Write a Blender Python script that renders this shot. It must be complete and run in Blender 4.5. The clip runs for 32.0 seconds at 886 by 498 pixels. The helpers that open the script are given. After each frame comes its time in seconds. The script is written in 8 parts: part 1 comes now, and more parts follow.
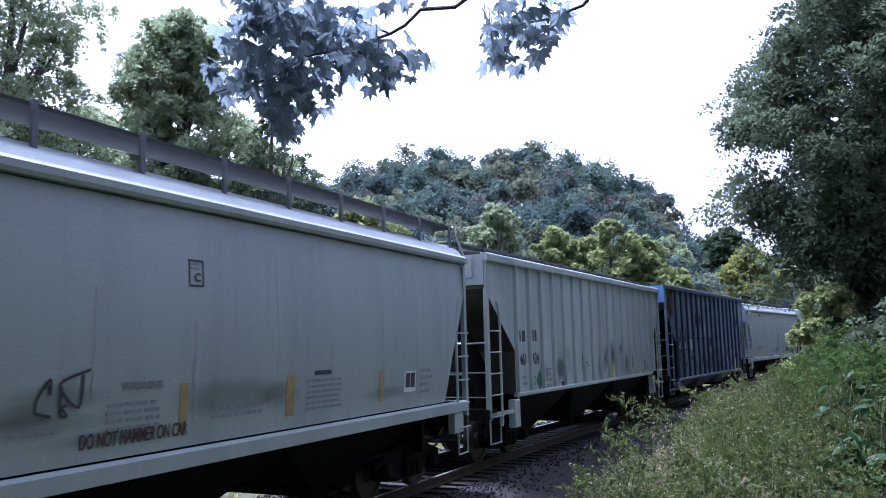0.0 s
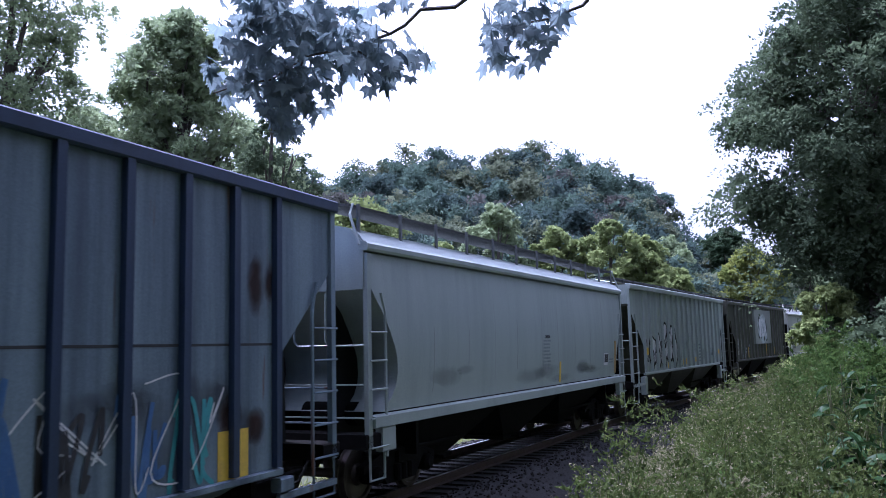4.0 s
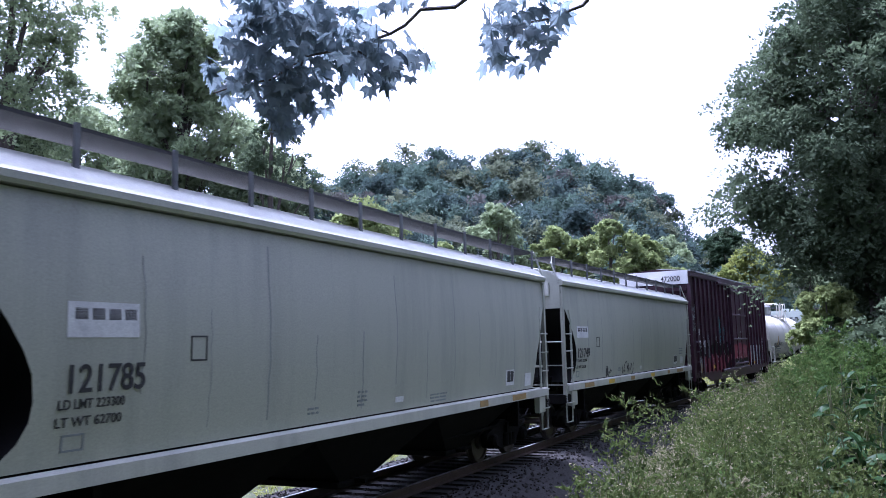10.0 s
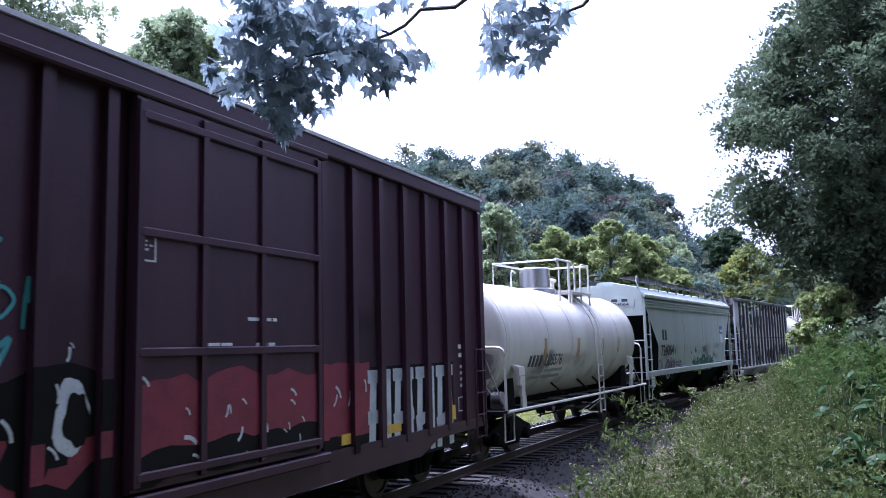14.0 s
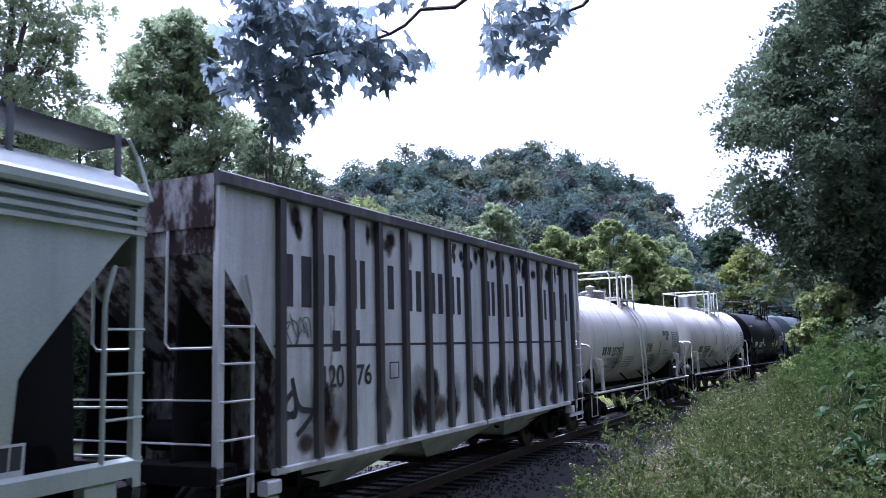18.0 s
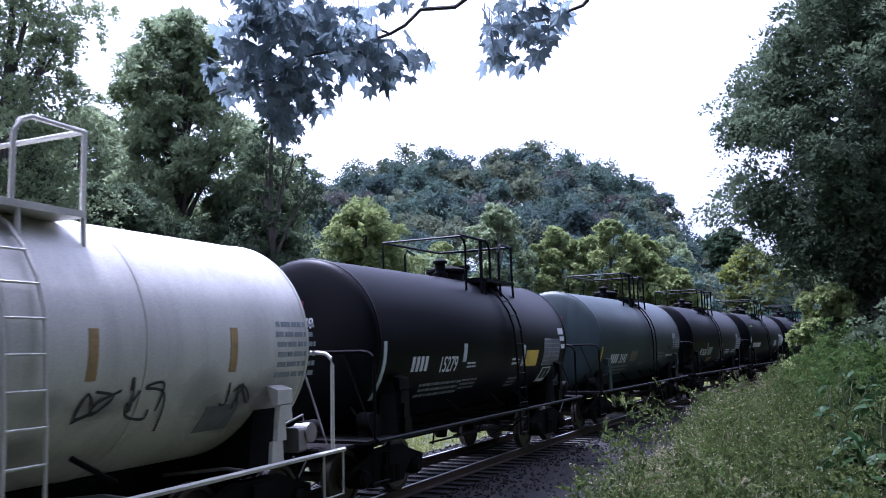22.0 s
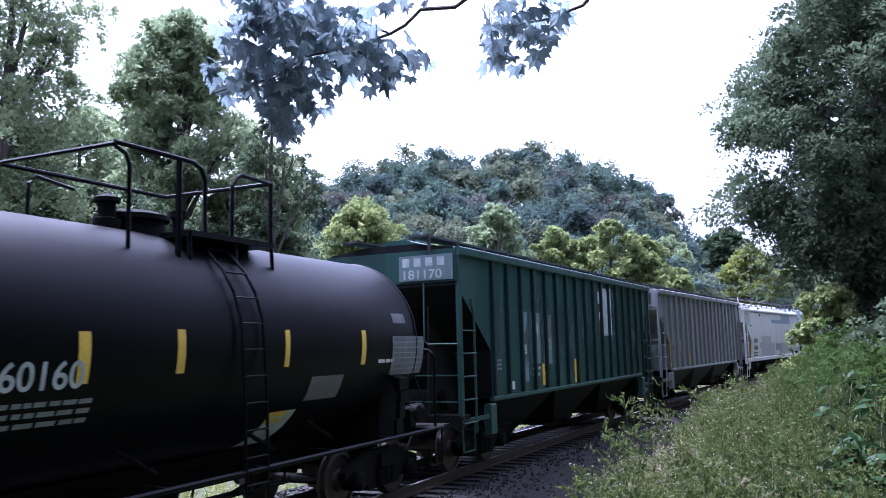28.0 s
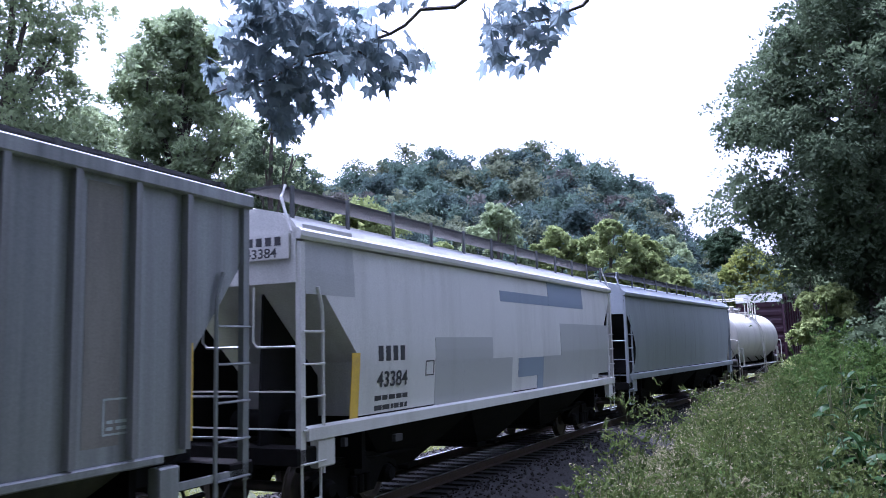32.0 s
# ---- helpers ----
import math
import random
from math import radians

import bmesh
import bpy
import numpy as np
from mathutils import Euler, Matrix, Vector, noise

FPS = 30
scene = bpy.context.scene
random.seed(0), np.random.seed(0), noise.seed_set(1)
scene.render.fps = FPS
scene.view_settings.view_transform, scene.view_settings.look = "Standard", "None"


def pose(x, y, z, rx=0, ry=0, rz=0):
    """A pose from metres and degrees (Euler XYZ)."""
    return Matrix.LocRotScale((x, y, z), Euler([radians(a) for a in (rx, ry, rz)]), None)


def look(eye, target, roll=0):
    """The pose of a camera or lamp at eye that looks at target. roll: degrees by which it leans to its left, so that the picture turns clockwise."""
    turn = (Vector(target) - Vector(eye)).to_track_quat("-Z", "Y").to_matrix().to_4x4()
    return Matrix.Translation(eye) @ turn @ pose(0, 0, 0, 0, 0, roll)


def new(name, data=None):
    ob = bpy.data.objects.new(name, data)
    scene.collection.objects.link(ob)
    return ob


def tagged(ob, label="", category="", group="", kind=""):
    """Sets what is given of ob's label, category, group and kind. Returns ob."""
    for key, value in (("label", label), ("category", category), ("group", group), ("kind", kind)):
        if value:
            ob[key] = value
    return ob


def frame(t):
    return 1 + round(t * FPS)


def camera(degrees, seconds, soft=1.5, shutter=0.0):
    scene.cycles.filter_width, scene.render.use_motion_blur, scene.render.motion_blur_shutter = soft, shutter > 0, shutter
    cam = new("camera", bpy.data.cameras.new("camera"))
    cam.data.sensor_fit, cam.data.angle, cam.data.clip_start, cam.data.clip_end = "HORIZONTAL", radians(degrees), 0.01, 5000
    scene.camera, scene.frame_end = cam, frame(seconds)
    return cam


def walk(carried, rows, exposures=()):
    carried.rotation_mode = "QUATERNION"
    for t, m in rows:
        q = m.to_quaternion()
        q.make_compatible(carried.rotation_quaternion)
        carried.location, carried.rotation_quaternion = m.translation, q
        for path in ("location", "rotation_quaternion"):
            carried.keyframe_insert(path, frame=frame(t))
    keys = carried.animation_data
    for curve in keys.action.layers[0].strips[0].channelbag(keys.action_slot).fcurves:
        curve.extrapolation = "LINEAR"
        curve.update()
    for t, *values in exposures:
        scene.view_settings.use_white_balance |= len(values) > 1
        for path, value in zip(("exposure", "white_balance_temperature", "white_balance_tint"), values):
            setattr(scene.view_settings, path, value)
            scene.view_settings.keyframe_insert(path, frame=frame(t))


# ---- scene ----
# Rails are at z = 0; the camera stands on the bank beside a curving single track, facing +y.
cam = camera(56.8, 32.0, 0.55, 0.1)
EYE = (0.0, 0.0, 2.50)
HERE = look(EYE, (0.0, 100.0, 2.50 + 100.0 * math.tan(radians(6.80))), -1.42)
walk(cam, [(0.0, HERE), (32.0, HERE)], [(t, e, 4950, 33) for t, e in ((0, 1.70), (2, 1.65), (3, 1.35), (4.5, 1.55), (6, 1.70), (10, 1.75), (13, 1.63), (14, 1.80), (17, 1.60), (19, 1.60), (20, 1.40), (21, 1.25), (23, 1.65), (25, 1.80), (28, 1.95), (30, 1.85), (32, 1.75))])

# ---- light: hazy bright sky, high soft sun from beyond the train ----
SUN_EL, SUN_AZ = 68.0, -50.0  # degrees; azimuth from +y towards +x
world = bpy.data.worlds.new("sky")
scene.world = world
world.use_nodes = True
wn = world.node_tree
sky = wn.nodes.new("ShaderNodeTexSky")
sky.sky_type, sky.sun_disc = "NISHITA", False
sky.sun_elevation, sky.sun_rotation = radians(SUN_EL), radians(SUN_AZ)
sky.air_density, sky.dust_density, sky.ozone_density = 1.0, 6.0, 1.0
wn.nodes["Background"].inputs[1].default_value = 0.15
haze = wn.nodes.new("ShaderNodeHueSaturation")  # thin high cloud takes most of the blue out
haze.inputs["Saturation"].default_value = 0.22
wn.links.new(sky.outputs[0], haze.inputs["Color"])
wn.links.new(haze.outputs[0], wn.nodes["Background"].inputs[0])
sun = new("sun", bpy.data.lights.new("sun", "SUN"))
sun.data.energy, sun.data.angle, sun.data.color = 3.0, radians(8), (1.0, 0.95, 0.86)
sd = Vector((math.sin(radians(SUN_AZ)) * math.cos(radians(SUN_EL)), math.cos(radians(SUN_AZ)) * math.cos(radians(SUN_EL)), math.sin(radians(SUN_EL))))
sun.matrix_world = look(sd * 200, (0, 0, 0))


# ---- materials ----
def rgb(c):
    return (*c, 1.0)


def material(name, color, rough=0.6, metal=0.0, second=None, scale=3.0, amount=0.5, fine=60.0, bump=0.15, streak=0.0, third=None, third_amount=0.3, vary=0.0, island=0.0, spec=0.5, trans=0.0):
    """A painted or natural surface: two colours mixed by broad noise, fine grain, run-down streaks, a third colour in spots."""
    m = bpy.data.materials.new(name)
    m.use_nodes = True
    nt = m.node_tree
    N, L = nt.nodes, nt.links
    bs = N["Principled BSDF"]
    bs.inputs["Roughness"].default_value = rough
    bs.inputs["Metallic"].default_value = metal
    bs.inputs["Specular IOR Level"].default_value = spec
    co = N.new("ShaderNodeTexCoord")
    mp = N.new("ShaderNodeMapping")
    L.new(co.outputs["Object"], mp.inputs[0])
    if streak:
        mp.inputs["Scale"].default_value = (1.0, 1.0, streak)

    def noise_node(sc, detail=6.0):
        n = N.new("ShaderNodeTexNoise")
        n.inputs["Scale"].default_value, n.inputs["Detail"].default_value, n.inputs["Roughness"].default_value = sc, detail, 0.65
        L.new(mp.outputs[0] if sc < 20 else co.outputs["Object"], n.inputs["Vector"])
        return n

    def ramp(src, a, b):
        r = N.new("ShaderNodeMapRange")
        r.inputs["From Min"].default_value, r.inputs["From Max"].default_value = a, b
        L.new(src, r.inputs["Value"])
        return r.outputs[0]

    def mix(f, a, b):
        x = N.new("ShaderNodeMix")
        x.data_type = "RGBA"
        for sock, v in ((x.inputs[0], f), (x.inputs[6], a), (x.inputs[7], b)):
            if isinstance(v, (tuple, float, int)):
                sock.default_value = v
            else:
                L.new(v, sock)
        return x.outputs[2]

    broad, grain = noise_node(scale), noise_node(fine, 3.0)
    second = second or tuple(c * 0.6 for c in color)
    f = ramp(broad.outputs[0], 0.62 - 0.32 * amount, 0.75)
    out = mix(f, rgb(color), rgb(second))
    g = ramp(grain.outputs[0], 0.3, 0.75)
    gm = N.new("ShaderNodeMix")
    gm.data_type, gm.blend_type = "RGBA", "MULTIPLY"
    gm.inputs[0].default_value = 0.25
    L.new(out, gm.inputs[6])
    gr = N.new("ShaderNodeCombineColor")
    for i in range(3):
        L.new(g, gr.inputs[i])
    L.new(gr.outputs[0], gm.inputs[7])
    out = gm.outputs[2]
    if third:
        spots = noise_node(scale * 2.7, 8.0)
        out = mix(ramp(spots.outputs[0], 0.72 - 0.3 * third_amount, 0.76 - 0.2 * third_amount), out, rgb(third))
    if vary or island:
        src = N.new("ShaderNodeObjectInfo").outputs["Random"] if vary else N.new("ShaderNodeNewGeometry").outputs["Random Per Island"]
        h = N.new("ShaderNodeHueSaturation")
        v = N.new("ShaderNodeMapRange")
        amt = vary or island
        v.inputs["To Min"].default_value, v.inputs["To Max"].default_value = 1 - amt, 1 + amt
        L.new(src, v.inputs[0])
        L.new(v.outputs[0], h.inputs["Value"])
        hv = N.new("ShaderNodeMapRange")
        hv.inputs["To Min"].default_value, hv.inputs["To Max"].default_value = 0.5 + 0.05 * amt, 0.5 - 0.05 * amt
        L.new(src, hv.inputs[0])
        L.new(hv.outputs[0], h.inputs["Hue"])
        L.new(out, h.inputs["Color"])
        out = h.outputs[0]
    L.new(out, bs.inputs["Base Color"])
    if bump:
        b = N.new("ShaderNodeBump")
        b.inputs["Strength"].default_value, b.inputs["Distance"].default_value = bump, 0.02
        L.new(broad.outputs[0] if fine < 5 else grain.outputs[0], b.inputs["Height"])
        L.new(b.outputs[0], bs.inputs["Normal"])
    if trans:
        t = N.new("ShaderNodeBsdfTranslucent")
        L.new(out, t.inputs[0])
        ms = N.new("ShaderNodeMixShader")
        ms.inputs[0].default_value = trans
        L.new(bs.outputs[0], ms.inputs[1])
        L.new(t.outputs[0], ms.inputs[2])
        L.new(ms.outputs[0], N["Material Output"].inputs[0])
    return m


def grime(name, c, axis="x", strength=0.9, scale=5.0):
    """A stain whose edge fades out into the paint under it."""
    m = material(name, c, 0.9, 0, tuple(0.5 * v for v in c), scale, 0.5, 40, 0.05, spec=0.1)
    nt = m.node_tree
    N, L = nt.nodes, nt.links
    co, mp = N.new("ShaderNodeTexCoord"), N.new("ShaderNodeMapping")
    L.new(co.outputs["Generated"], mp.inputs[0])
    mp.inputs["Location"].default_value = (-1, 0, -1) if axis == "x" else (0, -1, -1)
    mp.inputs["Scale"].default_value = (2, 0, 2) if axis == "x" else (0, 2, 2)
    g, n, k, r = N.new("ShaderNodeTexGradient"), N.new("ShaderNodeTexNoise"), N.new("ShaderNodeMath"), N.new("ShaderNodeMapRange")
    g.gradient_type = "SPHERICAL"
    L.new(mp.outputs[0], g.inputs[0])
    L.new(co.outputs["Object"], n.inputs["Vector"])
    n.inputs["Scale"].default_value, n.inputs["Detail"].default_value = scale, 6.0
    k.operation = "MULTIPLY_ADD"
    L.new(g.outputs["Fac"], k.inputs[0])
    k.inputs[1].default_value = 1.5
    L.new(n.outputs[0], k.inputs[2])
    L.new(k.outputs[0], r.inputs["Value"])
    r.inputs["From Min"].default_value, r.inputs["From Max"].default_value, r.inputs["To Max"].default_value = 0.5, 1.35, strength
    t, ms = N.new("ShaderNodeBsdfTransparent"), N.new("ShaderNodeMixShader")
    L.new(r.outputs[0], ms.inputs[0])
    L.new(t.outputs[0], ms.inputs[1])
    L.new(N["Principled BSDF"].outputs[0], ms.inputs[2])
    L.new(ms.outputs[0], N["Material Output"].inputs[0])
    return m


def leafy(name, c, c2, island=0.14, trans=0.5, rough=0.6):
    return material(name, c, rough, 0, c2, 0.25, 0.6, 3.0, 0.0, island=island, trans=trans, spec=0.04)


# track bed colours are lowered to hold the shadow under the train
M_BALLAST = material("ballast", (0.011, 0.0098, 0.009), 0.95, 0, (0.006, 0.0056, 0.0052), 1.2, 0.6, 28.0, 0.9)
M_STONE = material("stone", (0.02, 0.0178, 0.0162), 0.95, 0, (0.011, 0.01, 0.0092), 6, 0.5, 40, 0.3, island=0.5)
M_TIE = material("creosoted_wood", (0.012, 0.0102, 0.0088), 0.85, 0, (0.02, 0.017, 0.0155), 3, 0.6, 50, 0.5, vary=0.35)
M_RAIL = material("rail_steel", (0.07, 0.045, 0.034), 0.7, 0.2, (0.04, 0.027, 0.021), 4, 0.5, 60, 0.2)
M_RAILTOP = material("polished_rail", (0.78, 0.78, 0.79), 0.38, 1.0, (0.62, 0.62, 0.62), 8, 0.4, 80, 0.05)
M_GROUND = material("meadow_soil", (0.05, 0.06, 0.02), 0.95, 0, (0.03, 0.036, 0.014), 0.4, 0.6, 14, 0.8, third=(0.065, 0.055, 0.032), third_amount=0.4)
M_GRASS = leafy("grass_blades", (0.30, 0.32, 0.10), (0.20, 0.24, 0.07))
M_LEAF_A = leafy("leaf_green", (0.293, 0.356, 0.194), (0.205, 0.269, 0.156), 0.1)
M_LEAF_B = leafy("leaf_light_green", (0.262, 0.312, 0.12), (0.183, 0.24, 0.096))
M_LEAF_C = leafy("leaf_blue_green", (0.058, 0.092, 0.048), (0.04, 0.066, 0.038))
M_LEAF_D = leafy("leaf_yellow_green", (0.24, 0.264, 0.072), (0.168, 0.216, 0.06))
# darker leaf green; at the wood's foot it has the shade in its colour
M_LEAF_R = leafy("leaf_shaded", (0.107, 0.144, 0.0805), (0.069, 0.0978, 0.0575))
# far wood leaves: distance haze is mixed into these lighter, bluer colours
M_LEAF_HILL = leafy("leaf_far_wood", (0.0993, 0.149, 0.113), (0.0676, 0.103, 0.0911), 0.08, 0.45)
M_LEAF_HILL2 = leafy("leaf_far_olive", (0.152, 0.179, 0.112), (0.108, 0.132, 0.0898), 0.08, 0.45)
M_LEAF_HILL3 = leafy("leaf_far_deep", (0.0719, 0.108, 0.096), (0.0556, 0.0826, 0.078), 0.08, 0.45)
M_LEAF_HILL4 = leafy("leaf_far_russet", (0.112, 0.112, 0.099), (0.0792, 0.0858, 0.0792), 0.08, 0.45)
# overhead leaves: sky glare is put into this pale bluish colour
M_LEAF_TOP = leafy("leaf_overhead_glare", (0.2, 0.255, 0.27), (0.17, 0.22, 0.245), 0.08, 0.75)
M_WEED = leafy("weed_leaf", (0.088, 0.118, 0.034), (0.05, 0.072, 0.022), 0.3)
M_WEED2 = leafy("weed_pale", (0.14, 0.15, 0.07), (0.09, 0.1, 0.044), 0.35)
M_SEED = leafy("seed_head", (0.30, 0.28, 0.18), (0.13, 0.12, 0.07), 0.35)
M_BROAD = leafy("broad_leaf", (0.02, 0.046, 0.014), (0.012, 0.03, 0.01), 0.45, 0.15, 0.4)
M_RANK = leafy("rank_green_leaf", (0.085, 0.14, 0.035), (0.05, 0.088, 0.024), 0.3)
M_BARK = material("bark", (0.10, 0.085, 0.07), 0.9, 0, (0.05, 0.042, 0.036), 5, 0.6, 40, 0.8, streak=0.3)
M_STEM = material("weed_stem", (0.13, 0.14, 0.06), 0.8, 0, (0.10, 0.08, 0.04), 8, 0.5, 40, 0.2)


# ---- geometry helpers ----
class Build:
    """Collects vertices and faces of one mesh."""

    def __init__(self):
        self.v, self.f = [], []

    def add(self, verts, faces):
        n = len(self.v)
        self.v.extend(verts)
        self.f.extend(tuple(i + n for i in f) for f in faces)
        return self

    def box(self, x0, x1, y0, y1, z0, z1, bevel=0.0):
        if bevel:
            b = bevel
            return self.prism([(y0 + b, z0), (y1 - b, z0), (y1, z0 + b), (y1, z1 - b), (y1 - b, z1), (y0 + b, z1), (y0, z1 - b), (y0, z0 + b)], x0, x1)
        p = [(x, y, z) for x in (x0, x1) for y in (y0, y1) for z in (z0, z1)]
        return self.add(p, [(0, 1, 3, 2), (4, 6, 7, 5), (0, 4, 5, 1), (2, 3, 7, 6), (0, 2, 6, 4), (1, 5, 7, 3)])

    def prism(self, prof, x0, x1, inset=None):
        """A closed (y, z) outline pushed from x0 to x1."""
        n = len(prof)
        a = [(x0, y, z) for y, z in prof]
        b = [(x1, y, z) for y, z in prof]
        return self.add(a + b, [tuple(range(n))[::-1], tuple(range(n, 2 * n))] + [(i, (i + 1) % n, n + (i + 1) % n, n + i) for i in range(n)])

    def prism_y(self, prof, y0, y1):
        """A closed (x, z) outline pushed from y0 to y1."""
        n = len(prof)
        a = [(x, y0, z) for x, z in prof]
        b = [(x, y1, z) for x, z in prof]
        return self.add(a + b, [tuple(range(n)), tuple(range(n, 2 * n))[::-1]] + [((i + 1) % n, i, n + i, n + (i + 1) % n) for i in range(n)])

    def tube(self, pts, r, sides=6, r1=None):
        """A tube along points, tapering from r to r1."""
        pts = [Vector(p) for p in pts]
        n = len(pts)
        r1 = r if r1 is None else r1
        vs, fs = [], []
        up = Vector((0.137, 0.291, 0.947))
        for i, p in enumerate(pts):
            d = (pts[min(i + 1, n - 1)] - pts[max(i - 1, 0)]).normalized()
            if abs(d.dot(up)) > 0.97:
                up = Vector((0.9, 0.3, 0.1)).normalized()
            a = d.cross(up).normalized()
            b = d.cross(a)
            q = r + (r1 - r) * i / max(1, n - 1)
            for k in range(sides):
                t = 2 * math.pi * k / sides
                vs.append(tuple(p + (a * math.cos(t) + b * math.sin(t)) * q))
        for i in range(n - 1):
            for k in range(sides):
                fs.append((i * sides + k, i * sides + (k + 1) % sides, (i + 1) * sides + (k + 1) % sides, (i + 1) * sides + k))
        fs.append(tuple(range(sides))[::-1])
        fs.append(tuple(range((n - 1) * sides, n * sides)))
        return self.add(vs, fs)

    def lathe_x(self, prof, sides=40, y=0.0, z=0.0):
        """A (x, radius) profile turned about an axis along x."""
        vs, fs = [], []
        for x, r in prof:
            for k in range(sides):
                t = 2 * math.pi * k / sides
                vs.append((x, y + r * math.cos(t), z + r * math.sin(t)))
        for i in range(len(prof) - 1):
            for k in range(sides):
                fs.append((i * sides + k, (i + 1) * sides + k, (i + 1) * sides + (k + 1) % sides, i * sides + (k + 1) % sides))
        fs.append(tuple(range(sides)))
        fs.append(tuple(range((len(prof) - 1) * sides, len(prof) * sides))[::-1])
        return self.add(vs, fs)

    def lathe_y(self, prof, x=0.0, z=0.0, sides=28):
        """A (y, radius) profile turned about an axis along y."""
        n = len(self.v)
        self.lathe_x(prof, sides)
        self.v[n:] = [(x + b, a, z + c) for a, b, c in self.v[n:]]
        return self

    def lathe_z(self, prof, x=0.0, y=0.0, sides=20):
        n = len(self.v)
        self.lathe_x(prof, sides)
        self.v[n:] = [(x + b, y + c, a) for a, b, c in self.v[n:]]
        return self

    def mesh(self, name, mat, smooth=False):
        me = bpy.data.meshes.new(name)
        me.from_pydata(self.v, [], self.f)
        bm = bmesh.new()
        bm.from_mesh(me)
        bmesh.ops.recalc_face_normals(bm, faces=bm.faces)
        bm.to_mesh(me)
        bm.free()
        me.materials.append(mat)
        if smooth:
            me.shade_smooth()
            me.set_sharp_from_angle(angle=radians(35))
        return me


def part(name, b, mat, parent=None, label="", smooth=False):
    """Links a Build or a finished mesh as ONE mesh object under a thing or part."""
    me = b if isinstance(b, bpy.types.Mesh) else b.mesh(name, mat, smooth)
    ob = new(name, me)
    if parent:
        ob.parent = parent
    if label:
        ob["label"] = label
    return ob


def leaf_mesh(name, pts, size, rng, mat, droop=0.3, slim=0.5, out=None, facing=True, jitter=0.32):
    """Many small folded leaves, one four-cornered blade at each point."""
    n = len(pts)
    a = rng.normal(size=(n, 3))
    a[:, 2] -= droop
    face = rng.normal(size=(n, 3)) * (jitter if out is not None and facing else 1.0)
    if out is not None:
        if facing:
            face += out + np.array([0, 0, 0.35])
        else:
            a += out * 0.8
    a /= np.linalg.norm(a, axis=1, keepdims=True)
    b = np.cross(a, face)
    b /= np.linalg.norm(b, axis=1, keepdims=True) + 1e-9
    c = np.cross(a, b)
    if facing:
        a = np.cross(b, face)
        a /= np.linalg.norm(a, axis=1, keepdims=True) + 1e-9
    s = (size * rng.uniform(0.6, 1.35, n))[:, None]
    v = np.stack([pts - a * s * 0.5, pts + b * s * slim * 0.5 + c * s * 0.08 - a * s * 0.05, pts + a * s * 0.55, pts - b * s * slim * 0.5 + c * s * 0.08 - a * s * 0.05], 1).reshape(-1, 3)
    return quads(name, v, mat)


def quads(name, v, mat):
    n = len(v) // 4
    me = bpy.data.meshes.new(name)
    me.vertices.add(4 * n)
    me.vertices.foreach_set("co", v.astype(np.float32).ravel())
    me.loops.add(4 * n)
    me.loops.foreach_set("vertex_index", np.arange(4 * n, dtype=np.int32))
    me.polygons.add(n)
    me.polygons.foreach_set("loop_start", np.arange(0, 4 * n, 4, dtype=np.int32))
    me.update(calc_edges=True)
    me.materials.append(mat)
    return me


def tris(name, v, mats, index=None):
    """One mesh of loose triangles."""
    n = len(v) // 3
    me = bpy.data.meshes.new(name)
    me.vertices.add(3 * n)
    me.vertices.foreach_set("co", v.astype(np.float32).ravel())
    me.loops.add(3 * n)
    me.loops.foreach_set("vertex_index", np.arange(3 * n, dtype=np.int32))
    me.polygons.add(n)
    me.polygons.foreach_set("loop_start", np.arange(0, 3 * n, 3, dtype=np.int32))
    for m in mats:
        me.materials.append(m)
    if index is not None:
        me.polygons.foreach_set("material_index", index.astype(np.int32))
    me.update(calc_edges=True)
    return me


def unit(a):
    return a / (np.linalg.norm(a, axis=-1, keepdims=True) + 1e-9)


def blades(rng, p, along, face, length, width):
    """Pointed three-cornered leaves at points p, growing along a direction, turned to face another."""
    side = unit(np.cross(along, face))
    s = rng.uniform(0.65, 1.3, (len(p), 1))
    a, b = unit(along) * length * s, side * width * s * 0.5
    return np.stack([p - b - a * 0.35, p + b - a * 0.35, p + a * 0.65], 1).reshape(-1, 3)


def sprays(rng, centres, radii, count, leaves, size, spread=0.34, under=-0.45):
    """Leaves in flat drooping sprays, as at the ends of boughs, over the outside of clumps."""
    n = len(centres)
    d = unit(rng.normal(size=(n, count, 3)) + np.array([0, 0, 0.25]))
    d[..., 2] = np.maximum(d[..., 2], under)
    c = centres[:, None] + d * (radii[:, None] * rng.uniform(0.35, 1.05, (n, count)) ** 0.6)[..., None] * np.array([1, 1, 0.8])
    up = unit(d * 0.75 + np.array([0, 0, 0.7]) + rng.normal(size=d.shape) * 0.3)
    c, up, d = (np.repeat(q.reshape(-1, 3), leaves, 0) for q in (c, up, d))
    r = np.repeat(np.repeat(radii, count), leaves) * spread
    o = rng.normal(size=c.shape)
    o -= up * np.sum(o * up, 1, keepdims=True)
    o = unit(o) * (rng.uniform(0, 1, len(c)) ** 0.6 * r * rng.uniform(0.6, 1.2, len(c)))[:, None]
    p = c + o + rng.normal(size=c.shape) * (0.16 * r)[:, None]
    p[:, 2] -= 0.5 * np.sum(o * o, 1) / np.maximum(r, 0.01)
    face = unit(up + rng.normal(size=c.shape) * 0.42)
    return blades(rng, p, unit(o + d * 0.2) + rng.normal(size=c.shape) * 0.5, face, size, size * 0.85)


def ball(rng, n):
    d = rng.normal(size=(n, 3))
    return d / np.linalg.norm(d, axis=1, keepdims=True)


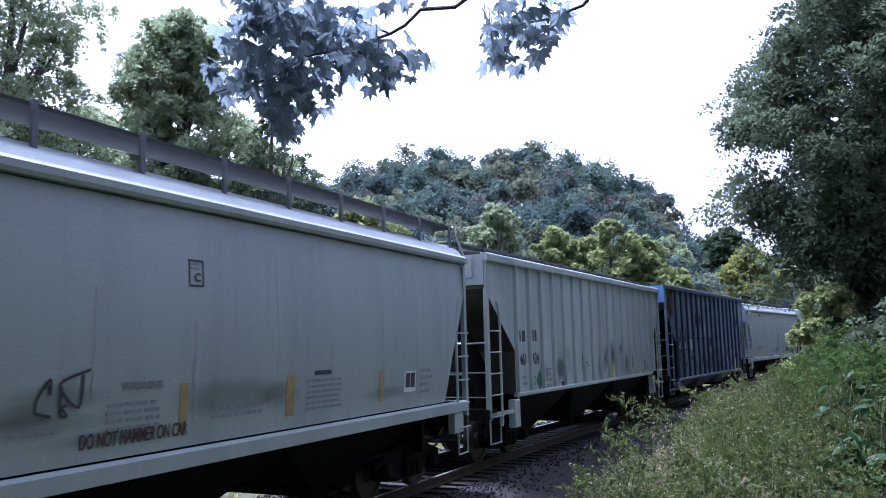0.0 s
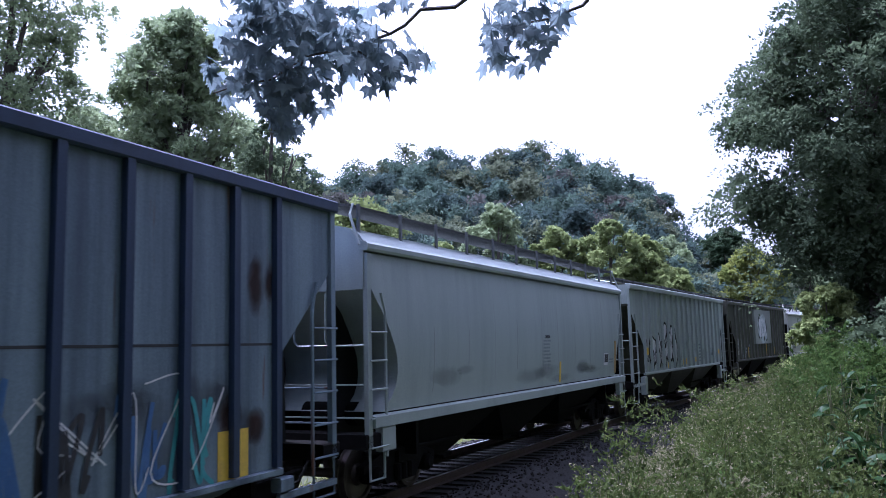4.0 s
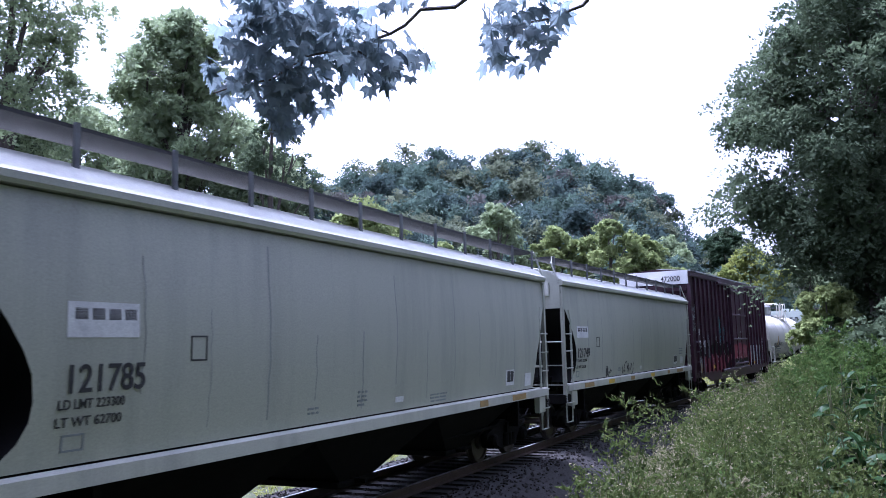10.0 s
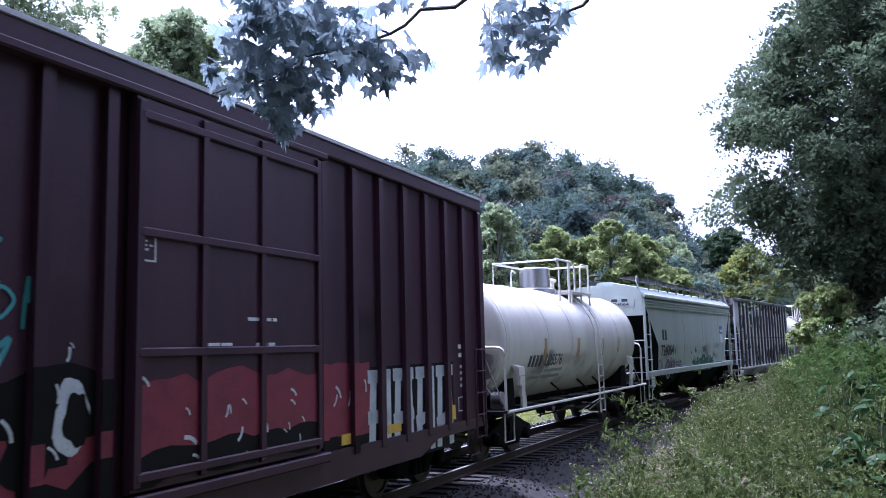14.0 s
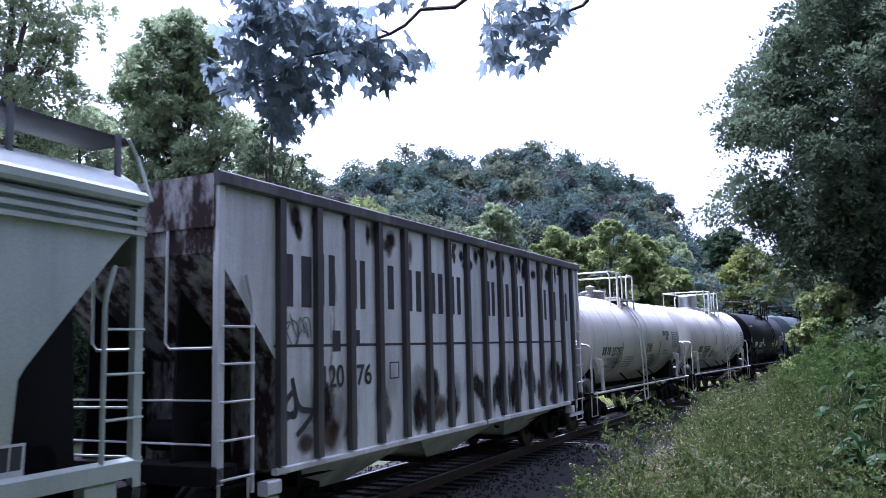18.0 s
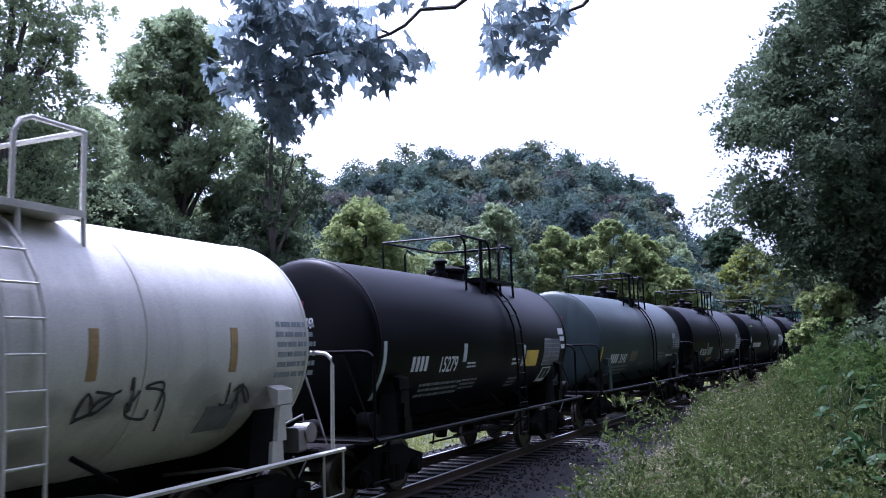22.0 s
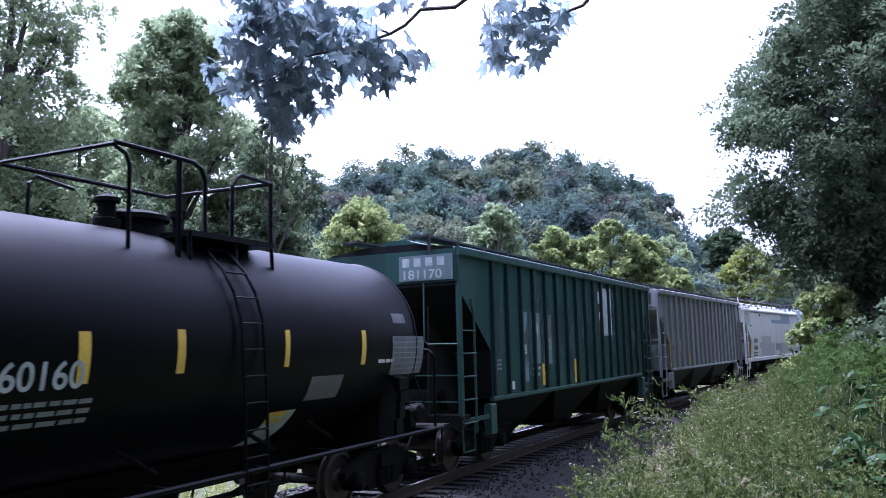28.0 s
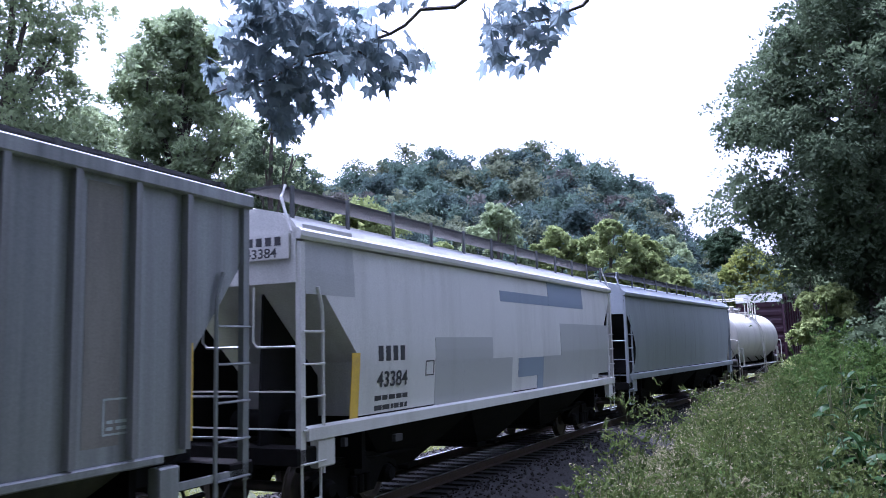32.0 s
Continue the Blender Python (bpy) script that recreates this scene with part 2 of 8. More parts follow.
# ---- the track ----
TH0, K1, K2, OFF = radians(22.912), 0.003852, -1.316e-5, 7.776
_S = np.arange(-420.0, 480.01, 0.5)
_C = np.clip(_S, -40, 130)
_A = TH0 + K1 * _C + K2 * _C * _C
_i0 = int(np.argmin(np.abs(_S)))
_X = np.concatenate([[0], np.cumsum(0.25 * (np.sin(_A[1:]) + np.sin(_A[:-1])))])
_Y = np.concatenate([[0], np.cumsum(0.25 * (np.cos(_A[1:]) + np.cos(_A[:-1])))])
_X += -OFF * math.cos(TH0) - _X[_i0]
_Y += OFF * math.sin(TH0) - _Y[_i0]


def track(s):
    """Place and heading of the centre line at s metres along it; s = 0 is abreast of the camera."""
    return float(np.interp(s, _S, _X)), float(np.interp(s, _S, _Y)), float(np.interp(s, _S, _A))


def beside(s, l, z=0.0):
    """A point l metres to the camera's side of the centre line."""
    x, y, a = track(s)
    return (x + l * math.cos(a), y - l * math.sin(a), z)


def to_track(x, y):
    """Distance along and beside the track of many points."""
    x, y = np.atleast_1d(x).astype(float), np.atleast_1d(y).astype(float)
    bs, bl = np.zeros(len(x)), np.full(len(x), 1e9)
    for k in range(0, len(_S), 4):
        d = np.hypot(x - _X[k], y - _Y[k])
        better = d < np.abs(bl)
        bs[better] = _S[k]
        side = (x - _X[k]) * math.cos(_A[k]) - (y - _Y[k]) * math.sin(_A[k])
        bl[better] = (np.sign(side) * d)[better]
    return bs, bl


def smooth(a, b, x):
    t = np.clip((x - a) / (b - a), 0, 1)
    return t * t * (3 - 2 * t)


def ground_z(x, y):
    x, y = np.atleast_1d(x).astype(float), np.atleast_1d(y).astype(float)
    s, l = to_track(x, y)
    z = -0.75 + 1.55 * smooth(3.6, 7.0, l) + 0.10 * np.sin(x * 0.7) * np.sin(y * 0.55 + 1) * smooth(4, 8, np.abs(l))
    z += 0.25 * smooth(8, 20, l)
    z += 16.0 * smooth(85, 190, y - 0.35 * np.abs(x - 8)) * smooth(0, 40, -l)
    return z


def build_ground():
    u = np.linspace(-1, 1, 171)
    g = np.sign(u) * (np.abs(u) * 50 + np.abs(u) ** 5 * 1950)
    gx, gy = np.meshgrid(g + 2, g + 18, indexing="ij")
    z = ground_z(gx.ravel(), gy.ravel())
    v = np.stack([gx.ravel(), gy.ravel(), z], 1)
    n = len(g)
    f = [(i * n + j, (i + 1) * n + j, (i + 1) * n + j + 1, i * n + j + 1) for i in range(n - 1) for j in range(n - 1)]
    me = bpy.data.meshes.new("ground")
    me.from_pydata(v.tolist(), [], f)
    me.materials.append(M_GROUND)
    me.shade_smooth()
    return tagged(new("ground", me), "rough grassy ground beside the railway line", "ground", kind="structure")


def sweep(prof, s0, s1, step):
    """An outline of (beside, z) points swept along the track."""
    b = Build()
    ss = np.arange(s0, s1 + 0.01, step)
    n = len(prof)
    for s in ss:
        b.v.extend(beside(s, l, z) for l, z in prof)
    for i in range(len(ss) - 1):
        b.f.extend((i * n + k, i * n + (k + 1) % n, (i + 1) * n + (k + 1) % n, (i + 1) * n + k) for k in range(n))
    return b


def build_track():
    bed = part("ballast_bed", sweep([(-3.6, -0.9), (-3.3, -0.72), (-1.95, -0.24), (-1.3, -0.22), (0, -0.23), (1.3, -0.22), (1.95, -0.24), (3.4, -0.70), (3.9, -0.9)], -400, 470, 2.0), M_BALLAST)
    tagged(bed, "dark crushed stone ballast under the track, darkened further for the train's shadow", "ballast", kind="structure")
    for l in (-0.7525, 0.7525):
        rail = tagged(new("rail"), "worn steel rail with a rusty web and bright head", "rail", "rails of the track", "structure")
        part("rail_web", sweep([(l - 0.07, -0.18), (l + 0.07, -0.18), (l + 0.07, -0.165), (l + 0.012, -0.14), (l + 0.012, -0.045), (l + 0.036, -0.03), (l + 0.036, -0.004), (l - 0.036, -0.004), (l - 0.036, -0.03), (l - 0.012, -0.045), (l - 0.012, -0.14), (l - 0.07, -0.165)], -400, 470, 2.0), M_RAIL, rail)
        part("rail_head", sweep([(l - 0.034, -0.0035), (l + 0.034, -0.0035), (l + 0.03, 0.0), (l - 0.03, 0.0)], -400, 470, 2.0), M_RAILTOP, rail)


build_ground()
build_track()


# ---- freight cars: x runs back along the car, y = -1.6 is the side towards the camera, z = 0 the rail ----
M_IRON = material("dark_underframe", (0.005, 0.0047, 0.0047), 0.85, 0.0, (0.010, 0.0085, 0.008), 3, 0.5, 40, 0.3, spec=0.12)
M_WHEEL = material("wheel_steel", (0.09, 0.075, 0.065), 0.5, 0.6, (0.05, 0.04, 0.035), 6, 0.5, 40, 0.2)
M_GRATE = material("sooty_grating", (0.05, 0.051, 0.052), 0.75, 0.2, (0.03, 0.031, 0.036), 2, 0.5, 120, 0.6)
M_BRACKET = material("bracket_steel", (0.16, 0.17, 0.18), 0.6, 0.2, (0.08, 0.085, 0.09), 3, 0.5, 60, 0.2)
# black paint; on hopper end sheets it also stands for their shade
M_BLACK = material("black_paint_and_shade", (0.006, 0.006, 0.0066), 0.6, 0, (0.011, 0.010, 0.010), 1.0, 0.5, 50, 0.1, spec=0.15)
M_YELLOW = material("yellow_reflector", (0.82, 0.56, 0.056), 0.5, 0, (0.63, 0.406, 0.084), 4, 0.5, 50, 0.1)
M_WHITE = material("white_stencil", (0.805, 0.816, 0.82), 0.6, 0, (0.598, 0.609, 0.621), 3, 0.5, 50, 0.1)
M_INK = material("black_stencil", (0.03, 0.03, 0.035), 0.6, 0, (0.06, 0.06, 0.065), 3, 0.5, 50, 0.1)
M_FADED = material("faded_stencil", (0.238, 0.266, 0.28), 0.6, 0, (0.322, 0.35, 0.364), 3, 0.5, 50, 0.1)
M_RED = material("red_paint", (0.238, 0.0252, 0.049), 0.5, 0, (0.14, 0.0182, 0.035), 3, 0.5, 50, 0.1)
M_GREENP = material("green_paint", (0.026, 0.135, 0.08), 0.6, 0, (0.06, 0.14, 0.1), 4, 0.7, 50, 0.1, third=(0.2, 0.24, 0.21), third_amount=0.35)
M_TEAL = material("teal_paint", (0.084, 0.392, 0.42), 0.5, 0, (0.056, 0.252, 0.28), 3, 0.5, 50, 0.1)
M_BLUEP = material("blue_paint", (0.07, 0.168, 0.392), 0.5, 0, (0.112, 0.224, 0.42), 3, 0.5, 50, 0.1)
M_SILVER = material("silver_spray", (0.728, 0.77, 0.798), 0.4, 0.2, (0.532, 0.574, 0.602), 2.5, 0.5, 50, 0.1)


def paint(name, c, dirt=None, streak=0.12, amount=0.5, rust=0.0, scale=1.3, rough=0.42, spec=0.8):
    """Weathered paint on sheet steel: grime that runs down, a few rust spots."""
    dirt = dirt or tuple(x * 0.62 for x in c)
    c, dirt = tuple(min(0.8, 1.35 * x) for x in c), tuple(min(0.7, 1.35 * x) for x in dirt)
    return material(name, c, rough, 0, dirt, scale, amount, 45, 0.08, streak=streak, third=(0.13, 0.06, 0.035) if rust else None, third_amount=rust, spec=spec)


def tank_y(r, zc):
    return lambda z: math.sqrt(max(0.0, r * r - (z - zc) ** 2))


def hull(rows, ends_dark=True):
    """A closed body from (half width, z, half length) rows, bottom to top; end sheets get the second material."""
    v, f, mi = [], [], []
    for y, z, h, *r in rows:
        e = r[0] if r else h
        v += [(-h, -y, z), (e, -y, z), (e, y, z), (-h, y, z)]
    for i in range(len(rows) - 1):
        a, b = 4 * i, 4 * i + 4
        for k in range(4):
            f.append((a + k, a + (k + 1) % 4, b + (k + 1) % 4, b + k))
            mi.append(1 if k % 2 else 0)
    f.append((3, 2, 1, 0))
    mi.append(1)
    n = 4 * (len(rows) - 1)
    f.append((n, n + 1, n + 2, n + 3))
    mi.append(0)
    return v, f, mi


def hull_mesh(name, rows, m0, m1):
    v, f, mi = hull(rows)
    me = bpy.data.meshes.new(name)
    me.from_pydata(v, [], f)
    me.materials.append(m0)
    me.materials.append(m1)
    me.polygons.foreach_set("material_index", mi)
    me.shade_smooth()
    me.set_sharp_from_angle(angle=radians(28))
    return me


def side_at(rows):
    zs = [r[1] for r in rows]
    ys = [r[0] for r in rows]
    return lambda z: float(np.interp(z, zs, ys))


def patch(ysurf, x0, x1, z0, z1, t=0.008, steps=1):
    """A thin plate or painted area that follows the side of the car."""
    b = Build()
    zz = [z0 + (z1 - z0) * i / steps for i in range(steps + 1)]
    for x in (x0, x1):
        for z in zz:
            b.v += [(x, -ysurf(z) - t, z), (x, -ysurf(z) + 0.004, z)]
    n = 2 * (steps + 1)
    for i in range(steps):
        a = 2 * i
        b.f += [(a, n + a, n + a + 2, a + 2), (a + 1, a + 3, n + a + 3, n + a + 1), (a, a + 2, a + 3, a + 1), (n + a, n + a + 1, n + a + 3, n + a + 2)]
    b.f += [(0, 1, n + 1, n), (n - 2, 2 * n - 2, 2 * n - 1, n - 1)]
    return b


def letters(text, parent, ysurf, x, z, size, mat, name="lettering", stretch=1.0, out=0.012, tilt=None, end=None):
    """Painted words or numbers on the side (or, with end, on the end sheet at that x) of a car."""
    cu = bpy.data.curves.new(name, "FONT")
    cu.body, cu.size, cu.extrude, cu.offset = text, size, 0.002, 0.012 * size
    cu.materials.append(mat)
    ob = new(name, cu)
    ob.parent = parent
    if end is None:
        tl = math.degrees(math.atan2(ysurf(z + 0.7 * size) - ysurf(z), 0.7 * size))
        m = pose(x, -ysurf(z) - out, z, 90 + tl, 0, 0)
    else:
        m = pose(end - out, x, z, 90, 0, -90)
    ob.matrix_basis = m @ Matrix.Diagonal((stretch, 1, 1, 1))
    ob.scale = (stretch, 1, 1)
    return ob


def bars(parent, ysurf, x, z, widths, h, gap, mat, name="marking_bar"):
    """A row of plain bars in place of unreadable or left-out characters."""
    for w in widths:
        part(name, patch(ysurf, x, x + w, z, z + h, 0.006, 2), mat, parent)
        x += w + gap


def truck_mesh():
    b = Build()
    prof = [(-1.2, 0.50), (-1.2, 0.62), (-0.78, 0.74), (-0.45, 0.86), (0.45, 0.86), (0.78, 0.74), (1.2, 0.62), (1.2, 0.50), (0.98, 0.62), (0.74, 0.56), (0.48, 0.26), (-0.48, 0.26), (-0.74, 0.56), (-0.98, 0.62)]
    for s in (-1, 1):
        b.prism_y(prof, s * 0.98, s * 1.12)
        for x in (-0.86, 0.86):
            b.lathe_y([(s * 0.9, 0.15), (s * 1.18, 0.15), (s * 1.24, 0.1)], x, 0.457, 14)
        for x in (-0.2, 0, 0.2):
            b.lathe_z([(0.3, 0.075), (0.56, 0.075)], x, s * 1.15, 10)
    b.box(-0.22, 0.22, -1.2, 1.2, 0.58, 0.80)
    return b


_shared = {}


def shared(key, make):
    if key not in _shared:
        _shared[key] = make()
    return _shared[key]


WHEELSETS = []


def add_trucks(car, x, ahead=0.0):
    for s in (-1, 1):
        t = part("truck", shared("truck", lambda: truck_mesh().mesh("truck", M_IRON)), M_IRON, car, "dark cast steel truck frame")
        t.location = (s * x - (ahead if s < 0 else 0), 0, 0)
        for w in (-0.86, 0.86):
            def make():
                bb = Build()
                for q in (-1, 1):
                    bb.lathe_y([(q * 0.67, 0.2), (q * 0.675, 0.482), (q * 0.70, 0.482), (q * 0.715, 0.46), (q * 0.81, 0.455), (q * 0.815, 0.39), (q * 0.78, 0.37), (q * 0.77, 0.18), (q * 0.83, 0.16), (q * 0.83, 0.08)], 0, 0, 28)
                bb.lathe_y([(-0.9, 0.08), (0.9, 0.08)], 0, 0, 12)
                return bb.mesh("wheelset", M_WHEEL, True)
            ws = part("wheelset", shared("wheelset", make), M_WHEEL, t)
            ws.matrix_parent_inverse = Matrix.Translation((w, 0, 0.457))
            WHEELSETS.append(ws)


def add_underframe(car, half, over=0.62):
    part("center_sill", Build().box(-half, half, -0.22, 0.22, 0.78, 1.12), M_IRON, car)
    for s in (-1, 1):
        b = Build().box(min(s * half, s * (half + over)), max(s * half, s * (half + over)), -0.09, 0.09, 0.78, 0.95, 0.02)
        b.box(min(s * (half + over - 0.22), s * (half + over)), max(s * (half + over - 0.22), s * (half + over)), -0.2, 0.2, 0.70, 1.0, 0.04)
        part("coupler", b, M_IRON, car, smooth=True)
        h = Build().tube([(s * (half + 0.02), -0.5, 0.9), (s * (half + 0.25), -0.42, 0.5), (s * (half + over), -0.3, 0.4)], 0.025, 6)
        part("air_hose", h, M_BLACK, car)


def end_gear(car, half, mat, ztop, zs, stile=0.62, width=1.55, ladder_top=3.15, end_ladder=True, post=True):
    """Corner posts, side ladders, end ladders, end platforms and stirrup steps of a hopper car."""
    for s in (-1, 1):
        X = lambda d: s * (half - d)
        for y in (-width, width):
            q = -1 if y < 0 else 1
            if post:
                part("corner_post", Build().box(min(X(0.0), X(0.11)), max(X(0.0), X(0.11)), min(y, y - q * 0.08), max(y, y - q * 0.08), 0.98, ztop - 0.02), mat, car)
            if q > 0:
                continue
            lad = part("ladder", Build().tube([(X(stile - 0.12), y, ladder_top + 0.28), (X(stile - 0.02), y, ladder_top), (X(stile), y, ladder_top - 0.15), (X(stile), y, 0.82)], 0.028, 6), mat, car)
            z = ladder_top - 0.35
            while z > 0.7:
                part("rung", Build().tube([(X(0.02), y - 0.03, z), (X(stile), y - 0.03, z)], 0.016, 5), mat, lad)
                z -= 0.44
            part("stirrup_step", Build().tube([(X(0.05), y + 0.02, 1.0), (X(0.05), y + 0.02, 0.5), (X(stile - 0.05), y + 0.02, 0.5), (X(stile - 0.05), y + 0.02, 1.0)], 0.022, 5), mat, car)
            if end_ladder:
                e = part("end_grab_iron", Build().tube([(X(-0.05), y + 0.75, ztop - 0.62), (X(-0.06), y + 0.75, 2.62), (X(-0.06), y + 0.68, 2.55), (X(-0.06), y + 0.04, 2.55)], 0.018, 5), mat, car)
                for z in (1.45, 1.95):
                    part("rung", Build().tube([(X(-0.06), y + 0.05, z), (X(-0.06), -y - 0.05, z)], 0.014, 5), mat, e)
        part("end_platform", Build().box(min(X(-0.08), X(0.35)), max(X(-0.08), X(0.35)), -width, width, 0.98, 1.2, 0.02), M_IRON, car)
        # dark plates added below the slope to stop light through the open end
        for y in (-0.75, 0.75):
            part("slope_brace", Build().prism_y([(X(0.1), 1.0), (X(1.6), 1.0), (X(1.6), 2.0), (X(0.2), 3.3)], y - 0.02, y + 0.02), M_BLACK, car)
        part("bolster_web", Build().box(min(X(1.7), X(1.8)), max(X(1.7), X(1.8)), -1.42, 1.42, 0.7, 1.5), M_IRON, car)
        part("brake_reservoir", Build().lathe_y([(-0.95, 0.05), (-0.95, 0.2), (0.1, 0.2), (0.1, 0.05)], X(0.7), 1.45, 16), M_IRON, car, smooth=True)
        part("brake_rigging", Build().tube([(X(0.4), -1.2, 0.85), (X(2.6), -1.1, 0.75), (X(4.6), -0.9, 0.7)], 0.04, 6).tube([(X(0.5), 0.9, 0.8), (X(2.4), 0.7, 0.62), (X(5.0), 0.5, 0.6)], 0.04, 6), M_IRON, car)


def hopper_bays(car, centres, mat, half_len=2.2, ztop=1.5, zbot=0.42, half_w=1.4):
    for c in centres:
        v = []
        for x, y, z in ((half_len, half_w, ztop), (0.48, 0.75, zbot)):
            v += [(c - x, -y, z), (c + x, -y, z), (c + x, y, z), (c - x, y, z)]
        b = Build().add(v, [(0, 1, 2, 3), (4, 5, 6, 7), (0, 1, 5, 4), (1, 2, 6, 5), (2, 3, 7, 6), (3, 0, 4, 7)])
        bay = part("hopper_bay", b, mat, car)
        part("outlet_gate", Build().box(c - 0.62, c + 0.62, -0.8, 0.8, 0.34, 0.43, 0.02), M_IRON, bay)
        part("gate_rod", Build().tube([(c - 0.1, -1.0, 0.4), (c - 0.1, 1.0, 0.4)], 0.04, 6), M_IRON, bay)


def roofwalk(car, half, z, mat, y=0.62, wide=0.5, posts=13, rise=0.18, lip=True):
    """Two running boards of grating on brackets along the roof."""
    for q in (-1, 1):
        board = part("running_board", Build().box(-half, half, q * y - wide / 2, q * y + wide / 2, z + rise, z + rise + 0.04), M_GRATE if mat is None else mat, car)
        if q < 0:
            for i in range(posts):
                x = -half + 0.1 + (2 * half - 0.2) * i / (posts - 1)
                part("bracket", Build().box(x - 0.035, x + 0.035, -y - wide / 2 - 0.02, -y - wide / 2 + 0.02, z - 0.16, z + rise + 0.05), mat or M_GRATE, board)


def freight(name, label, category):
    return tagged(new(name), label, category, "freight cars of the train")


def ribbed_hopper(label, mat, end_mat=None, bay_mat=None, roof_mat=None, half=7.56, ztop=4.38, zs=1.42, ribs=15, rib_mat=None, rib_w=0.075, open_top=False, foot=6.05, name="covered_hopper_car", knee=2.38, top_knee=3.68, board=True, trucks=5.75, rear=0.0):
    car = freight(name, label, "freight car")
    # default black ends: black paint with the slope's shade put into the colour
    end_mat = end_mat or M_BLACK
    rows = [(1.5, zs, foot, foot + rear), (1.5, knee, foot, foot + rear), (1.5, top_knee, half), (1.5, ztop, half)]
    if not open_top:
        rows += [(1.42, ztop + 0.06, half), (0.55, ztop + 0.17, half)]
    part("body", hull_mesh("body", rows, mat, end_mat), mat, car)
    ys = lambda z: 1.5
    part("top_chord", Build().box(-half - 0.02, half + 0.02, -1.6, -1.48, ztop - 0.12, ztop + 0.05, 0.02), rib_mat if open_top and rib_mat else mat, car)
    part("side_sill", Build().box(-foot - 0.05, foot + 0.05, -1.56, -1.47, zs - 0.06, zs + 0.03, 0.015), mat, car)
    for i in range(ribs):
        x = -foot + 0.06 + (2 * foot + rear - 0.12) * i / (ribs - 1)
        r = part("side_rib", shared(("rib", mat.name, ztop, zs, rib_w), lambda: Build().box(-rib_w / 2, rib_w / 2, -1.585, -1.49, zs + 0.05, ztop - 0.1).mesh("side_rib", rib_mat or mat)), mat, car)
        r.location = (x, 0, 0)
    for s in (-1, 1):
        part("end_sheet", Build().box(min(s * half, s * (half + 0.03)), max(s * half, s * (half + 0.03)), -1.5, 1.5, ztop - 0.62, ztop + 0.02), roof_mat or mat, car)
        part("side_sill_stub", Build().box(min(s * foot, s * half), max(s * foot, s * half), -1.55, -1.49, zs - 0.38, zs - 0.30), mat, car)
        part("jacking_pad", Build().box(s * (foot + 0.12) - 0.14, s * (foot + 0.12) + 0.14, -1.58, -1.42, 0.72, zs - 0.1, 0.02), mat, car)
    end_gear(car, half, mat, ztop, zs)
    hopper_bays(car, (-3.9, 0, 3.9), bay_mat or mat, 2.0, zs, 0.42)
    if not open_top:
        part("hatch_trough", Build().prism([(-0.34, ztop + 0.14), (0.34, ztop + 0.14), (0.34, ztop + 0.26), (0.22, ztop + 0.31), (-0.22, ztop + 0.31), (-0.34, ztop + 0.26)], -half + 0.3, half - 0.3), roof_mat or mat, car)
        if board:
            roofwalk(car, half + 0.25, ztop + 0.1, roof_mat, 0.78, 0.42, 13, 0.16)
    add_underframe(car, half)
    add_trucks(car, trucks)
    car["half"] = half
    return car, ys


